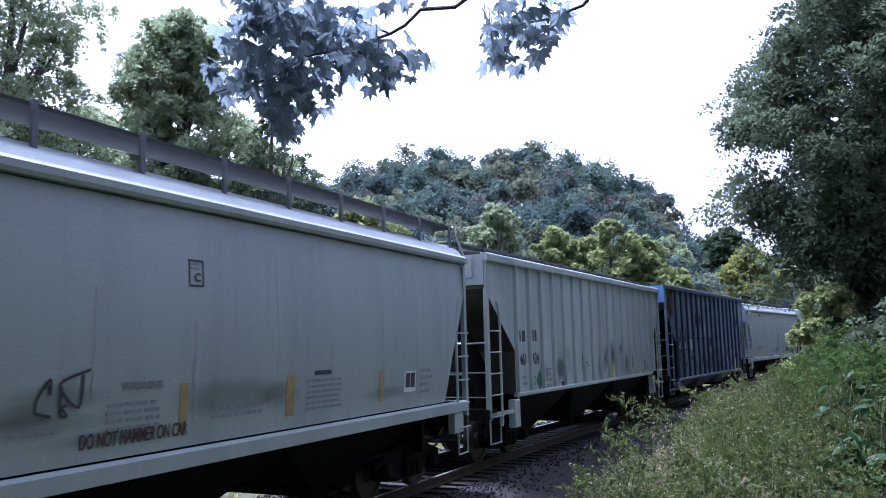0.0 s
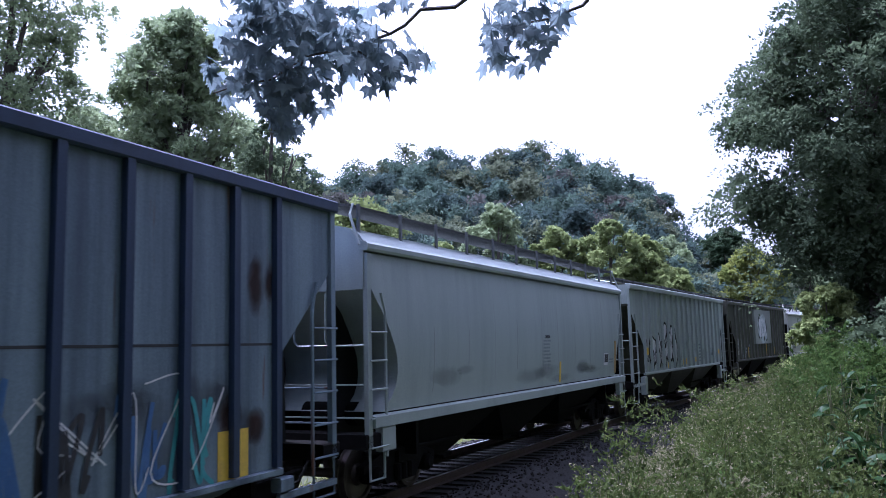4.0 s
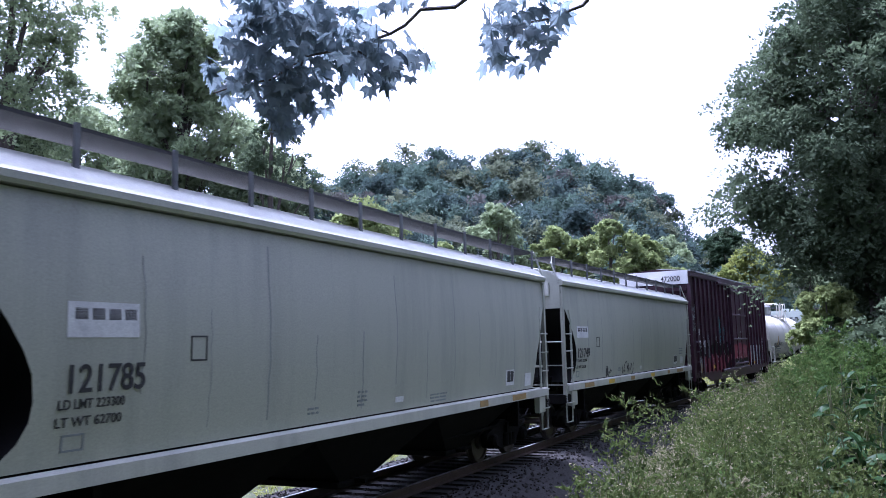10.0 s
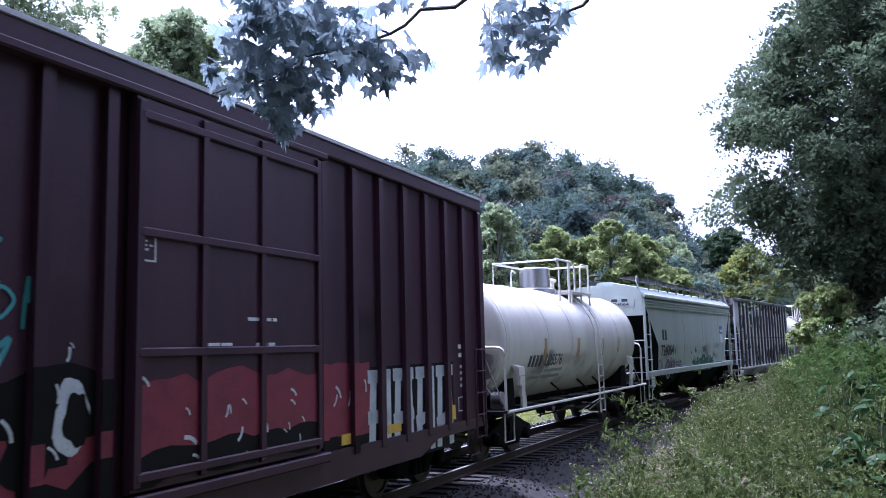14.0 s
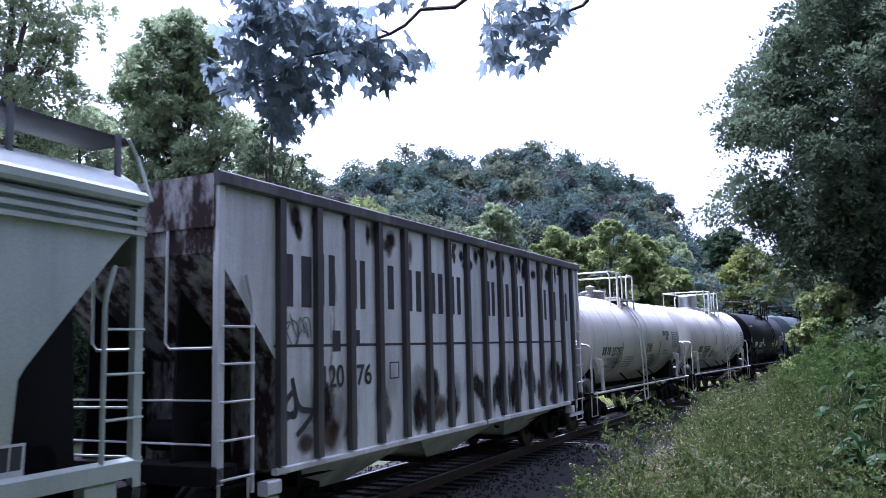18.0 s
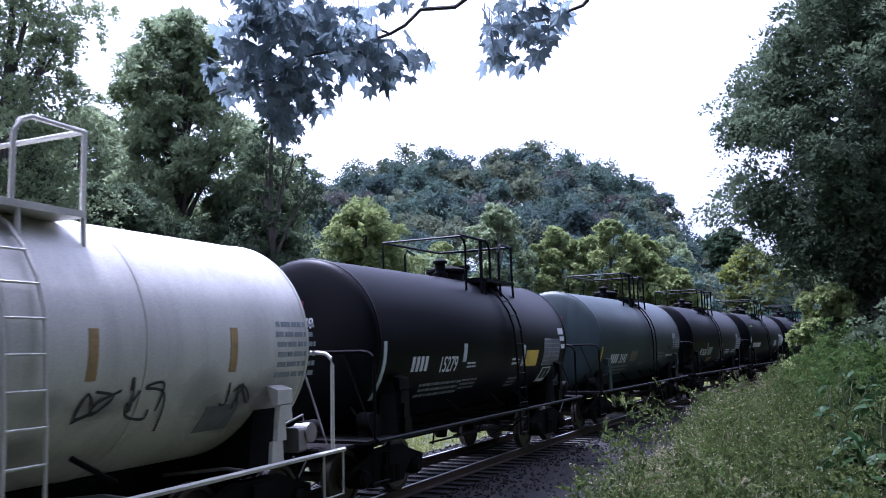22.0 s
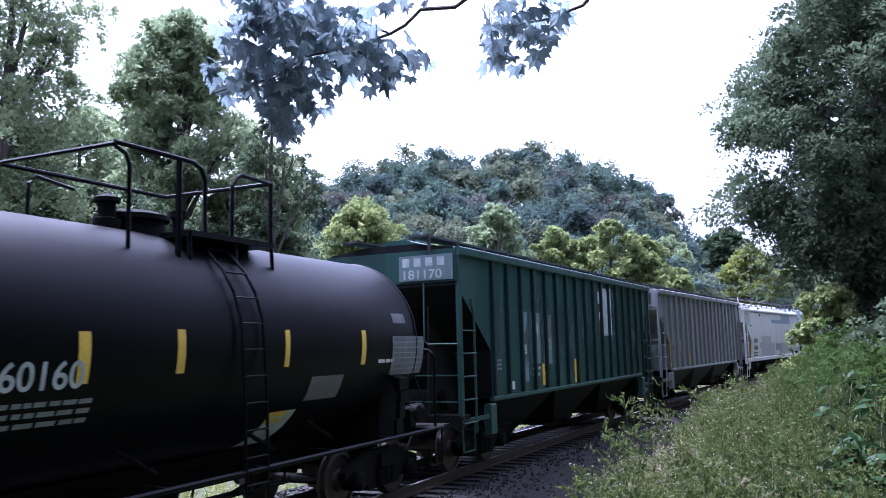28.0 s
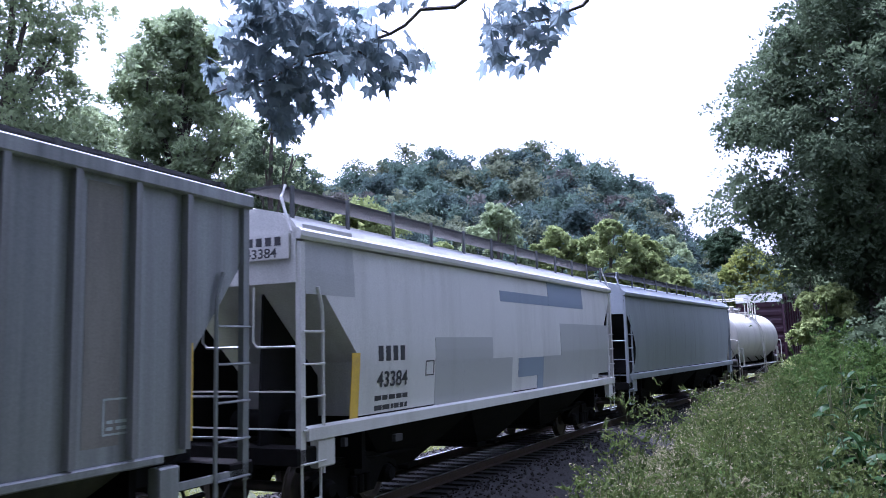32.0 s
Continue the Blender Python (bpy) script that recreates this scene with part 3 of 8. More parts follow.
def smooth_hopper(label, mat, end_mat=None, sill_mat=None, half=7.56, ztop=4.0, zs=1.5, name="covered_hopper_car", boards=None, roof_mat=None, trucks=5.85, bulge=0.07, steps=0, straight=False):
    """Covered hopper with plain curved sides, rounded roof edge and raised running boards."""
    car = freight(name, label, "freight car")
    # black by default, for painted ends and for the shade on them
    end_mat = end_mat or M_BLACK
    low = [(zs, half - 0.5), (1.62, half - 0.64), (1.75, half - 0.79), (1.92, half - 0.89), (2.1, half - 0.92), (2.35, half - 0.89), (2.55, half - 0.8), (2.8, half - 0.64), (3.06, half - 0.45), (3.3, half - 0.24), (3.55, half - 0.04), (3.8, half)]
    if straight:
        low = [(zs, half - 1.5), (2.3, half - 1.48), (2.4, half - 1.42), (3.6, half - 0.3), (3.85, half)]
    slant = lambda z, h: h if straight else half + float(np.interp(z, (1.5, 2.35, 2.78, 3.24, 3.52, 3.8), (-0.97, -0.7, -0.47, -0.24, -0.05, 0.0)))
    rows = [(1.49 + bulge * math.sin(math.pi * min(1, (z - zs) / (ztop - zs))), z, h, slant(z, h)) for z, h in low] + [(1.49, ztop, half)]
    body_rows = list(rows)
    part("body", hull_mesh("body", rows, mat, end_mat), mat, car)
    part("roof_edge", Build().prism([(-1.56, ztop + 0.02), (-1.58, ztop + 0.06), (-1.58, ztop + 0.13), (-1.54, ztop + 0.17), (-1.4, ztop + 0.17), (-1.4, ztop + 0.02)], -half - 0.02, half + 0.02), mat, car)
    roof = [(1.5, ztop + 0.165), (1.42, ztop + 0.28), (1.2, ztop + 0.41), (0.8, ztop + 0.5), (0.0, ztop + 0.54)]
    prof = [(-y, z) for y, z in roof] + [(y, z) for y, z in roof[-2::-1]]
    part("roof", Build().prism(prof, -half, half), roof_mat or mat, car, smooth=True)
    for i in range(steps):
        part("side_crimp", Build().box(-half, half, -1.56 - 0.012 * i, -1.45, ztop - 0.1 - 0.1 * i, ztop - 0.055 - 0.1 * i), mat, car)
    part("side_sill", Build().prism([(-1.50, zs - 0.02), (-1.60, zs - 0.05), (-1.60, zs - 0.21), (-1.5, zs - 0.23)], -half + 0.12, half - 0.12), sill_mat or mat, car)
    part("hatch_trough", Build().prism([(-0.3, ztop + 0.5), (0.3, ztop + 0.5), (0.3, ztop + 0.62), (0.2, ztop + 0.66), (-0.2, ztop + 0.66), (-0.3, ztop + 0.62)], -half + 0.4, half - 0.4), roof_mat or mat, car)
    for q in (-1, 1):
        board = part("running_board", Build().box(-half - 0.1, half + 0.1, q * 0.98 - 0.3, q * 0.98 + 0.3, ztop + 0.74, ztop + 0.78), boards or M_GRATE, car, "dark open steel grating")
        if q < 0:
            for i in range(12):
                x = -half + 0.15 + (2 * half - 0.3) * i / 11
                part("bracket", shared(("bracket", mat.name, ztop), lambda: Build().box(-0.03, 0.03, -1.325, -1.285, ztop + 0.3, ztop + 0.80).mesh("bracket", M_BRACKET)), M_BRACKET, board).location = (x, 0, 0)
            for s in (-1, 1):
                part("end_rail", Build().tube([(s * half, -1.3, ztop + 0.78), (s * (half + 0.12), -1.32, ztop + 0.6), (s * (half + 0.14), -1.5, ztop + 0.1)], 0.022, 6), mat, board)
    for s in (-1, 1):
        part("end_sheet", Build().prism([(-1.49, 3.42), (1.49, 3.42), (1.49, ztop + 0.16), (1.2, ztop + 0.4), (0, ztop + 0.53), (-1.2, ztop + 0.4), (-1.49, ztop + 0.16)], min(s * half, s * (half + 0.02)), max(s * half, s * (half + 0.02))), mat, car)
        part("jacking_pad", Build().box(s * (half - 0.55) - 0.2, s * (half - 0.55) + 0.2, -1.58, -1.45, 0.9, zs - 0.22, 0.02), mat, car)
    end_gear(car, half, mat, ztop, zs, 0.52, 1.55, 3.1)
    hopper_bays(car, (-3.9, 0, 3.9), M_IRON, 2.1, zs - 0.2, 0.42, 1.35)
    add_underframe(car, half)
    add_trucks(car, trucks)
    car["half"] = half
    return car, side_at(body_rows)


HEAD = ((0.0, 0.02), (0.012, 0.25), (0.035, 0.45), (0.075, 0.63), (0.12, 0.77), (0.165, 0.88), (0.20, 0.94), (0.235, 0.975), (0.27, 0.993), (0.31, 1.0))


def tank_car(label, mat, head_mat=None, frame_mat=None, rail_mat=None, half=4.95, r=1.45, zc=2.58, over=0.75, dome="valve", bands=(), name="tank_car", ladder=0.0, ahead=0.45):
    """Tank on saddles: barrel with dished heads, top platform with railing, side ladder, long side rail, end platforms."""
    car = freight(name, label, "tank car")
    frame_mat, rail_mat = frame_mat or mat, rail_mat or mat
    prof = [(-half - ahead + d, q * r) for d, q in HEAD] + [(half - d, q * r) for d, q in reversed(HEAD)]
    bands = (-half - ahead + 0.33,) + tuple(bands) + (half - 0.33,)
    part("tank", Build().lathe_x(prof, 56, 0, zc), mat, car, smooth=True)
    for x in bands:
        part("weld_band", Build().lathe_x([(x - 0.03, r + 0.002), (x - 0.02, r + 0.012), (x + 0.02, r + 0.012), (x + 0.03, r + 0.002)], 56, 0, zc), mat, car, smooth=True)
    E = half + over
    front = half + max(over, ahead + 0.3)
    z0 = 1.08
    top = zc + r
    # top platform beside the ladder, with its railings
    p0, p1 = ladder - 0.35, ladder + 1.28
    dome_x = ladder - 0.35
    pl = part("top_platform", Build().box(p0, p1, -1.03, -0.5, top - 0.12, top - 0.05).box(p0, p1, 0.5, 1.03, top - 0.12, top - 0.05).box(ladder + 0.6, p1, -0.5, 0.5, top + 0.02, top + 0.07), rail_mat, car)
    for x in (p0, ladder + 0.5, p1):
        part("platform_leg", Build().tube([(x, -0.98, top - 0.08), (x, -1.0, top - 0.42)], 0.03, 5), rail_mat, pl)
    rt, f = top + 0.8, ladder - 1.5
    part("railing", Build().tube([(f, -0.95, rt), (ladder - 0.7, -0.98, rt), (ladder - 0.3, -0.98, rt), (ladder - 0.16, -0.99, rt - 0.06), (ladder - 0.1, -1.0, rt - 0.2), (ladder - 0.1, -1.0, top - 0.08)], 0.03, 7), rail_mat, pl, smooth=True)
    part("railing_post", Build().tube([(ladder - 0.52, -0.97, rt), (ladder - 0.52, -0.97, top - 0.4)], 0.04, 6), rail_mat, pl)
    part("railing", Build().tube([(f, 0.95, top - 0.3), (f, 0.95, rt - 0.02), (f, -0.95, rt - 0.02)], 0.026, 6), rail_mat, pl)
    part("railing", Build().tube([(f + 0.22, -0.95, top - 0.36), (f + 0.22, -0.95, rt - 0.22), (f + 0.16, -0.95, rt - 0.1), (f, -0.95, rt - 0.04)], 0.026, 6), rail_mat, pl, smooth=True)
    part("railing", Build().tube([(ladder - 1.5, 0.4, top - 0.1), (ladder - 1.5, 0.4, rt - 0.32), (ladder - 1.4, 0.4, rt - 0.22), (ladder - 0.7, 0.6, rt - 0.24)], 0.026, 6), rail_mat, pl, smooth=True)
    part("railing", Build().tube([(ladder + 0.42, -1.0, top - 0.08), (ladder + 0.42, -1.0, rt - 0.2), (ladder + 0.5, -0.99, rt - 0.06), (ladder + 0.62, -0.98, rt), (p1, -0.97, rt), (p1, 0.95, rt), (f, 0.95, rt - 0.02)], 0.03, 7), rail_mat, pl, smooth=True)
    part("railing_post", Build().tube([(p1, -0.97, rt), (p1, -0.97, top - 0.08)], 0.03, 6), rail_mat, pl)
    if dome == "drum":
        part("manway_dome", Build().lathe_z([(top - 0.25, 0.62), (top + 0.02, 0.6), (top + 0.08, 0.44), (top + 0.62, 0.44), (top + 0.66, 0.4)], dome_x - 0.35, 0, 28), M_GALV, car, "bright bare metal drum", True)
        part("vent_pipe", Build().lathe_z([(top - 0.1, 0.09), (top + 0.3, 0.09), (top + 0.32, 0.16), (top + 0.38, 0.16), (top + 0.42, 0.05)], dome_x + 0.75, -0.1, 14), rail_mat, car)
    else:
        part("manway_dome", Build().lathe_z([(top - 0.15, 0.42), (top + 0.12, 0.4), (top + 0.14, 0.46), (top + 0.2, 0.46), (top + 0.26, 0.3), (top + 0.3, 0.05)], dome_x + 0.05, 0, 24), frame_mat, car, smooth=True)
        part("valve_cover", Build().lathe_z([(top - 0.1, 0.17), (top + 0.1, 0.17), (top + 0.12, 0.11), (top + 0.3, 0.11), (top + 0.31, 0.16), (top + 0.36, 0.16), (top + 0.42, 0.03)], dome_x - 0.45, -0.1, 18), frame_mat, car, smooth=True)
        part("valve", Build().lathe_z([(top - 0.1, 0.08), (top + 0.25, 0.08), (top + 0.26, 0.14), (top + 0.34, 0.14)], dome_x + 0.7, -0.15, 12), frame_mat, car)
    # side ladder, bowed over the shell
    lx = ladder
    arc = [(-(r + 0.07) * math.sin(t), zc + (r + 0.07) * math.cos(t)) for t in [radians(a) for a in (28, 40, 52, 65, 78, 92)]]
    pts = [(y, z) for y, z in arc] + [(-1.56, 1.9), (-1.58, 0.55)]
    lad = part("ladder", Build().tube([(lx, y, z) for y, z in pts], 0.022, 6).tube([(lx + 0.42, y, z) for y, z in pts], 0.022, 6), rail_mat, car, smooth=True)
    zz = 0.6
    while zz < top - 0.2:
        y = float(np.interp(zz, [p[1] for p in reversed(pts)], [p[0] for p in reversed(pts)]))
        part("rung", Build().tube([(lx, y - 0.01, zz), (lx + 0.42, y - 0.01, zz)], 0.014, 5), rail_mat, lad)
        zz += 0.32
    part("ladder_brace", Build().tube([(lx, -1.56, 0.95), (lx - 0.5, -1.1, 0.6), (lx, -1.5, 0.56)], 0.02, 5).tube([(lx + 0.42, -1.56, 0.95), (lx + 0.42, -1.1, 0.6)], 0.02, 5), rail_mat, lad)
    # side rail and frame
    for q in (-1, 1):
        rail = part("side_rail", Build().tube([(-front + 0.3, q * 1.56, z0), (E - 0.3, q * 1.56, z0)], 0.035, 6), rail_mat, car)
        for i in range(7):
            x = -E + 0.6 + (2 * E - 1.2) * i / 6
            part("rail_bracket", Build().tube([(x, q * 1.56, z0), (x, q * 1.2, z0 + 0.02), (x, q * 0.2, z0 - 0.1)], 0.022, 5), frame_mat, rail)
    for s, F in ((-1, front), (1, E)):
        part("end_platform", Build().box(min(s * (F - 0.85), s * F), max(s * (F - 0.85), s * F), -1.55, 1.55, z0 - 0.02, z0 + 0.03), M_IRON, car)
        hx = s * (F - (0.3 if s < 0 else 0.55))
        bend = [(hx, -1.52, z0), (hx, -1.52, z0 + 1.2), (hx, -1.49, z0 + 1.3), (hx, -1.42, z0 + 1.36), (hx, -1.3, z0 + 1.38)]
        rail = part("end_handrail", Build().tube(bend + [(x, -y, z) for x, y, z in reversed(bend)], 0.028, 8), rail_mat, car, smooth=True)
        part("rail_brace", Build().tube([(hx, -0.95, z0 + 1.37), (hx - s * 0.05, -1.45, z0 + 0.1)], 0.016, 5), frame_mat, rail)
        gear = part("brake_valve", Build().lathe_y([(-1.35, 0.03), (-1.33, 0.14), (-1.1, 0.14), (-1.08, 0.03)], hx - s * 0.25, z0 + 0.28, 14).box(hx - s * 0.42 - 0.1, hx - s * 0.42 + 0.1, -1.3, -1.0, z0 + 0.03, z0 + 0.36, 0.03).tube([(hx - s * 0.2, -1.2, z0 + 0.2), (hx - s * 0.05, -1.05, z0 + 0.5), (hx - s * 0.5, -0.8, z0 + 0.3)], 0.022, 6), frame_mat, car, smooth=True)
        for q in (-1, 1):
            part("stirrup_step", Build().tube([(s * (F - 0.75), q * 1.5, z0), (s * (F - 0.75), q * 1.5, 0.45), (s * (F - 0.25), q * 1.5, 0.45), (s * (F - 0.25), q * 1.5, z0)], 0.02, 5), rail_mat, car)
        # saddle over the truck
        sx = s * (half - 0.95 + (ahead if s < 0 else 0.0))
        part("saddle", Build().prism_y([(sx - 0.35, 1.0), (sx + 0.35, 1.0), (sx + 0.22, 1.75), (sx - 0.22, 1.75)], -1.2, 1.2), M_IRON, car)
        pad = part("jack_bracket", Build().prism([(-1.44, 1.78), (-1.52, 1.82), (-1.52, 2.0), (-1.34, 2.06)], sx - 0.16, sx + 0.16), mat, car)
        for k, (za, zb, w) in enumerate(((1.8, 1.6, 0.15), (1.6, 1.36, 0.1), (1.36, 1.09, 0.13))):
            xa = sx - s * 0.07 * k
            part("bracket_strut", Build().prism_y([(xa - w, zb), (xa + w, zb), (xa + w * 0.8, za), (xa - w * 0.8, za)], -1.53 + 0.012 * k, -1.45), mat, pad)
        part("end_sill", Build().box(min(s * (half - 1.6), s * F), max(s * (half - 1.6), s * F), -0.3, 0.3, 0.72, 1.15), M_IRON, car)
    part("brake_cylinder", Build().lathe_x([(half - 0.1, 0.05), (half - 0.1, 0.13), (half + 0.3, 0.13), (half + 0.36, 0.05)], 16, -1.15, 1.38), M_IRON, car, smooth=True)
    part("bottom_outlet", Build().lathe_z([(0.55, 0.12), (0.75, 0.16), (zc - r + 0.1, 0.2)], 0, 0, 14), M_IRON, car)
    low = part("steam_line", Build().tube([(-half + 1.5, -1.45, 0.84), (0.6, -1.45, 0.82)], 0.02, 6), M_IRON, car)
    for x in (-half + 1.6, -half + 2.6, -1.2, -0.2, 0.5):
        part("line_hanger", Build().tube([(x, -1.5, z0), (x, -1.45, 0.8)], 0.016, 5), M_IRON, low)
    for x in (-1.9, 0.2, 1.6):
        part("insulation_drain", Build().tube([(x, -1.05, 1.5), (x + 0.45, -1.2, 1.2)], 0.03, 6), M_IRON, car)
    part("bottom_piping", Build().tube([(-half + 0.8, -0.6, 0.85), (half - 0.8, -0.6, 0.85)], 0.05, 6).tube([(-1.2, -0.9, 0.72), (1.4, -0.9, 0.72)], 0.03, 6), M_IRON, car)
    add_underframe(car, E - 0.05, 0.5)
    add_trucks(car, half - 0.95, ahead * 0.7)
    car["half"] = E
    car["ahead"] = ahead
    return car, tank_y(r, zc)


def box_car(label, mat, end_mat, half=8.25, zb=0.80, ztop=5.44, ribs=9, name="boxcar", white_top=True):
    car = freight(name, label, "boxcar")
    rows = [(1.5, zb + 0.1, half), (1.5, ztop, half), (1.4, ztop + 0.05, half), (0.02, ztop + 0.16, half)]
    part("body", hull_mesh("body", rows, mat, end_mat), mat, car)
    part("top_chord", Build().box(-half, half, -1.6, -1.49, ztop - 0.2, ztop + 0.02, 0.02), mat, car)
    part("side_sill", Build().prism_y([(-half, zb + 0.3), (half, zb + 0.3), (half, zb + 0.12), (half - 2.2, zb + 0.1), (half - 2.9, zb - 0.12), (-half + 2.9, zb - 0.12), (-half + 2.2, zb + 0.1), (-half, zb + 0.12)], -1.57, -1.48), mat, car)
    d0, d1 = -1.17, 2.16
    for side in ((-half + 0.8, d0 - 0.23), (d1 + 0.25, half - 0.05)):
        n = max(3, round((side[1] - side[0]) / 0.79))
        for i in range(n + 1):
            x = side[0] + (side[1] - side[0]) * i / n
            part("side_post", shared(("post", mat.name), lambda: Build().prism([(-1.5, zb + 0.12), (-1.59, zb + 0.2), (-1.59, ztop - 0.25), (-1.5, ztop - 0.17)], -0.07, 0.07).mesh("side_post", mat)), mat, car).location = (x, 0, 0)
    door = part("sliding_door", Build().box(d0, d1, -1.66, -1.56, zb + 0.35, ztop - 0.3, 0.02), mat, car)
    for i in range(4):
        z = zb + 0.5 + i * (ztop - zb - 1.0) / 3
        part("door_bar", Build().box(d0 + 0.05, d1 - 0.05, -1.71, -1.655, z - 0.05, z + 0.05, 0.015), mat, door)
    for x in (d0 + 0.05, d0 + 1.0, d0 + 2.05, d1 - 0.05):
        part("door_stile", Build().box(x - 0.045, x + 0.045, -1.705, -1.655, zb + 0.4, ztop - 0.35, 0.015), mat, door)
    part("door_rail", Build().box(d0 - 2.4, d1 + 0.2, -1.7, -1.5, zb + 0.2, zb + 0.33, 0.02), mat, car)
    part("door_rail", Build().box(d0 - 2.4, d1 + 0.2, -1.68, -1.5, ztop - 0.3, ztop - 0.2, 0.02), mat, car)
    for s in (-1, 1):
        for i in range(7):
            z = zb + 0.35 + i * 0.56
            part("end_corrugation", Build().prism_y([(s * half, z), (s * (half + 0.05), z + 0.12), (s * (half + 0.05), z + 0.32), (s * half, z + 0.44)], -1.4, 1.4), end_mat, car)
        if white_top:
            part("end_cap_panel", Build().box(min(s * half, s * (half + 0.085)), max(s * half, s * (half + 0.085)), -1.5, 1.5, ztop - 0.52, ztop + 0.06), M_CAPWHITE, car, "white band across the end")
        part("corner_post", Build().box(min(s * (half - 0.06), s * (half + 0.09)), max(s * (half - 0.06), s * (half + 0.09)), -1.585, -1.46, zb, ztop - 0.52), mat, car)
        lad = part("ladder", Build().tube([(s * (half - 0.12), -1.64, zb - 0.1), (s * (half - 0.12), -1.64, 2.45)], 0.022, 5).tube([(s * (half - 0.6), -1.64, zb - 0.1), (s * (half - 0.6), -1.64, 2.45)], 0.022, 5), mat, car)
        for i in range(5):
            part("rung", Build().tube([(s * (half - 0.12), -1.65, 0.75 + 0.42 * i), (s * (half - 0.6), -1.65, 0.75 + 0.42 * i)], 0.016, 5), mat, lad)
        part("stirrup_step", Build().tube([(s * (half - 0.1), -1.5, zb), (s * (half - 0.1), -1.5, 0.4), (s * (half - 0.6), -1.5, 0.4), (s * (half - 0.6), -1.5, zb)], 0.022, 5), mat, car)
    part("roof_overhang", Build().box(-half - 0.05, half + 0.05, -1.62, -1.5, ztop + 0.02, ztop + 0.07), M_ROOFSHEET, car, "pale metal roof edge")
    for i in range(14):
        x = -half + 0.6 + (2 * half - 1.2) * i / 13
        part("roof_rib", Build().add([(x - 0.04, -1.5, ztop + 0.05), (x + 0.04, -1.5, ztop + 0.05), (x + 0.04, 0, ztop + 0.2), (x - 0.04, 0, ztop + 0.2), (x - 0.04, -1.5, ztop + 0.09), (x + 0.04, -1.5, ztop + 0.09), (x + 0.04, 0, ztop + 0.24), (x - 0.04, 0, ztop + 0.24)], [(0, 1, 2, 3), (4, 5, 6, 7), (0, 1, 5, 4), (1, 2, 6, 5), (2, 3, 7, 6), (3, 0, 4, 7)]), M_ROOFSHEET, car)
    add_underframe(car, half)
    add_trucks(car, half - 2.2)
    car["half"] = half
    return car, lambda z: 1.5


M_GALV = material("bare_metal", (0.55, 0.56, 0.57), 0.3, 0.9, (0.4, 0.4, 0.41), 3, 0.5, 60, 0.1, streak=0.1)
M_CAPWHITE = paint("white_cap_paint", (0.72, 0.73, 0.74), (0.55, 0.56, 0.57), amount=0.4)
# darker copy of the maroon: shade between the cars put into the end colour
M_MAROONEND = paint("maroon_end_shade", (0.025, 0.011, 0.017), (0.015, 0.008, 0.012), spec=0.15)
M_ROOFSHEET = paint("roof_sheet", (0.42, 0.43, 0.44), (0.28, 0.28, 0.28))
M_PALEGREY = paint("pale_grey_paint", (0.262, 0.305, 0.288), (0.185, 0.22, 0.21), amount=0.55)
M_MW = paint("light_grey_paint", (0.315, 0.362, 0.335), (0.19, 0.222, 0.205), amount=0.5, rust=0.12)
M_BLUE = paint("weathered_blue_paint", (0.17, 0.22, 0.26), (0.03, 0.045, 0.075), amount=0.75, rust=0.35, scale=1.8, streak=0.06, spec=0.3)
M_BLUERIB = paint("dark_blue_rib", (0.028, 0.045, 0.085), (0.015, 0.022, 0.04), amount=0.6, spec=0.3)
M_BLUEEND = paint("bright_blue_paint", (0.10, 0.24, 0.50), (0.06, 0.13, 0.28))
# grimy olive body paint, also used as shade on light grey cars' ends
M_OLIVE = paint("olive_grime_and_shade", (0.06, 0.062, 0.044), (0.026, 0.026, 0.02), amount=0.7, rust=0.1, spec=0.25, streak=0.06, scale=2.0)
M_OLIVERIB = paint("worn_olive_rib", (0.12, 0.125, 0.098), (0.07, 0.072, 0.058), spec=0.25)
M_GACX = paint("warm_grey_paint", (0.33, 0.345, 0.285), (0.235, 0.245, 0.21), amount=0.45)
M_SILLW = paint("pale_sill_paint", (0.42, 0.43, 0.38), (0.27, 0.275, 0.25), amount=0.5)
M_MAROON = paint("maroon_paint", (0.046, 0.018, 0.031), (0.024, 0.011, 0.019), amount=0.6, scale=1.0, spec=0.3)
M_TANKW = paint("stained_white_paint", (0.47, 0.46, 0.40), (0.30, 0.285, 0.245), amount=0.5, rust=0.06, rough=0.45)
M_GRIMY = paint("grimy_white_paint", (0.16, 0.15, 0.14), (0.06, 0.055, 0.05), amount=0.7, scale=3, streak=0.4)
M_MP = paint("pale_green_grey", (0.37, 0.42, 0.375), (0.26, 0.30, 0.27), amount=0.5, rust=0.08)
M_WP = paint("peeling_silver_paint", (0.58, 0.59, 0.58), (0.24, 0.24, 0.24), amount=0.6, rust=0.3)
M_WPRIB = paint("rusty_rib_paint", (0.05, 0.047, 0.047), (0.17, 0.17, 0.17), amount=0.4, rust=0.3, spec=0.3)
M_RUSTEND = material("peeling_rusty_end", (0.36, 0.35, 0.34), 0.8, 0, (0.2, 0.19, 0.185), 1.5, 0.5, 45, 0.2, streak=0.45, third=(0.03, 0.018, 0.017), third_amount=1.05, spec=0.2)
M_TANKB = paint("glossy_black_tank", (0.0014, 0.0016, 0.0024), (0.0024, 0.0025, 0.0034), amount=0.5, rough=0.42, spec=0.1)
M_TANKG = paint("slate_blue_tank", (0.034, 0.048, 0.048), (0.015, 0.021, 0.024), amount=0.5, rough=0.42, spec=0.25)
M_TANKN = paint("navy_black_tank", (0.0014, 0.0018, 0.0032), (0.0024, 0.0026, 0.0038), amount=0.5, rough=0.4, spec=0.12)
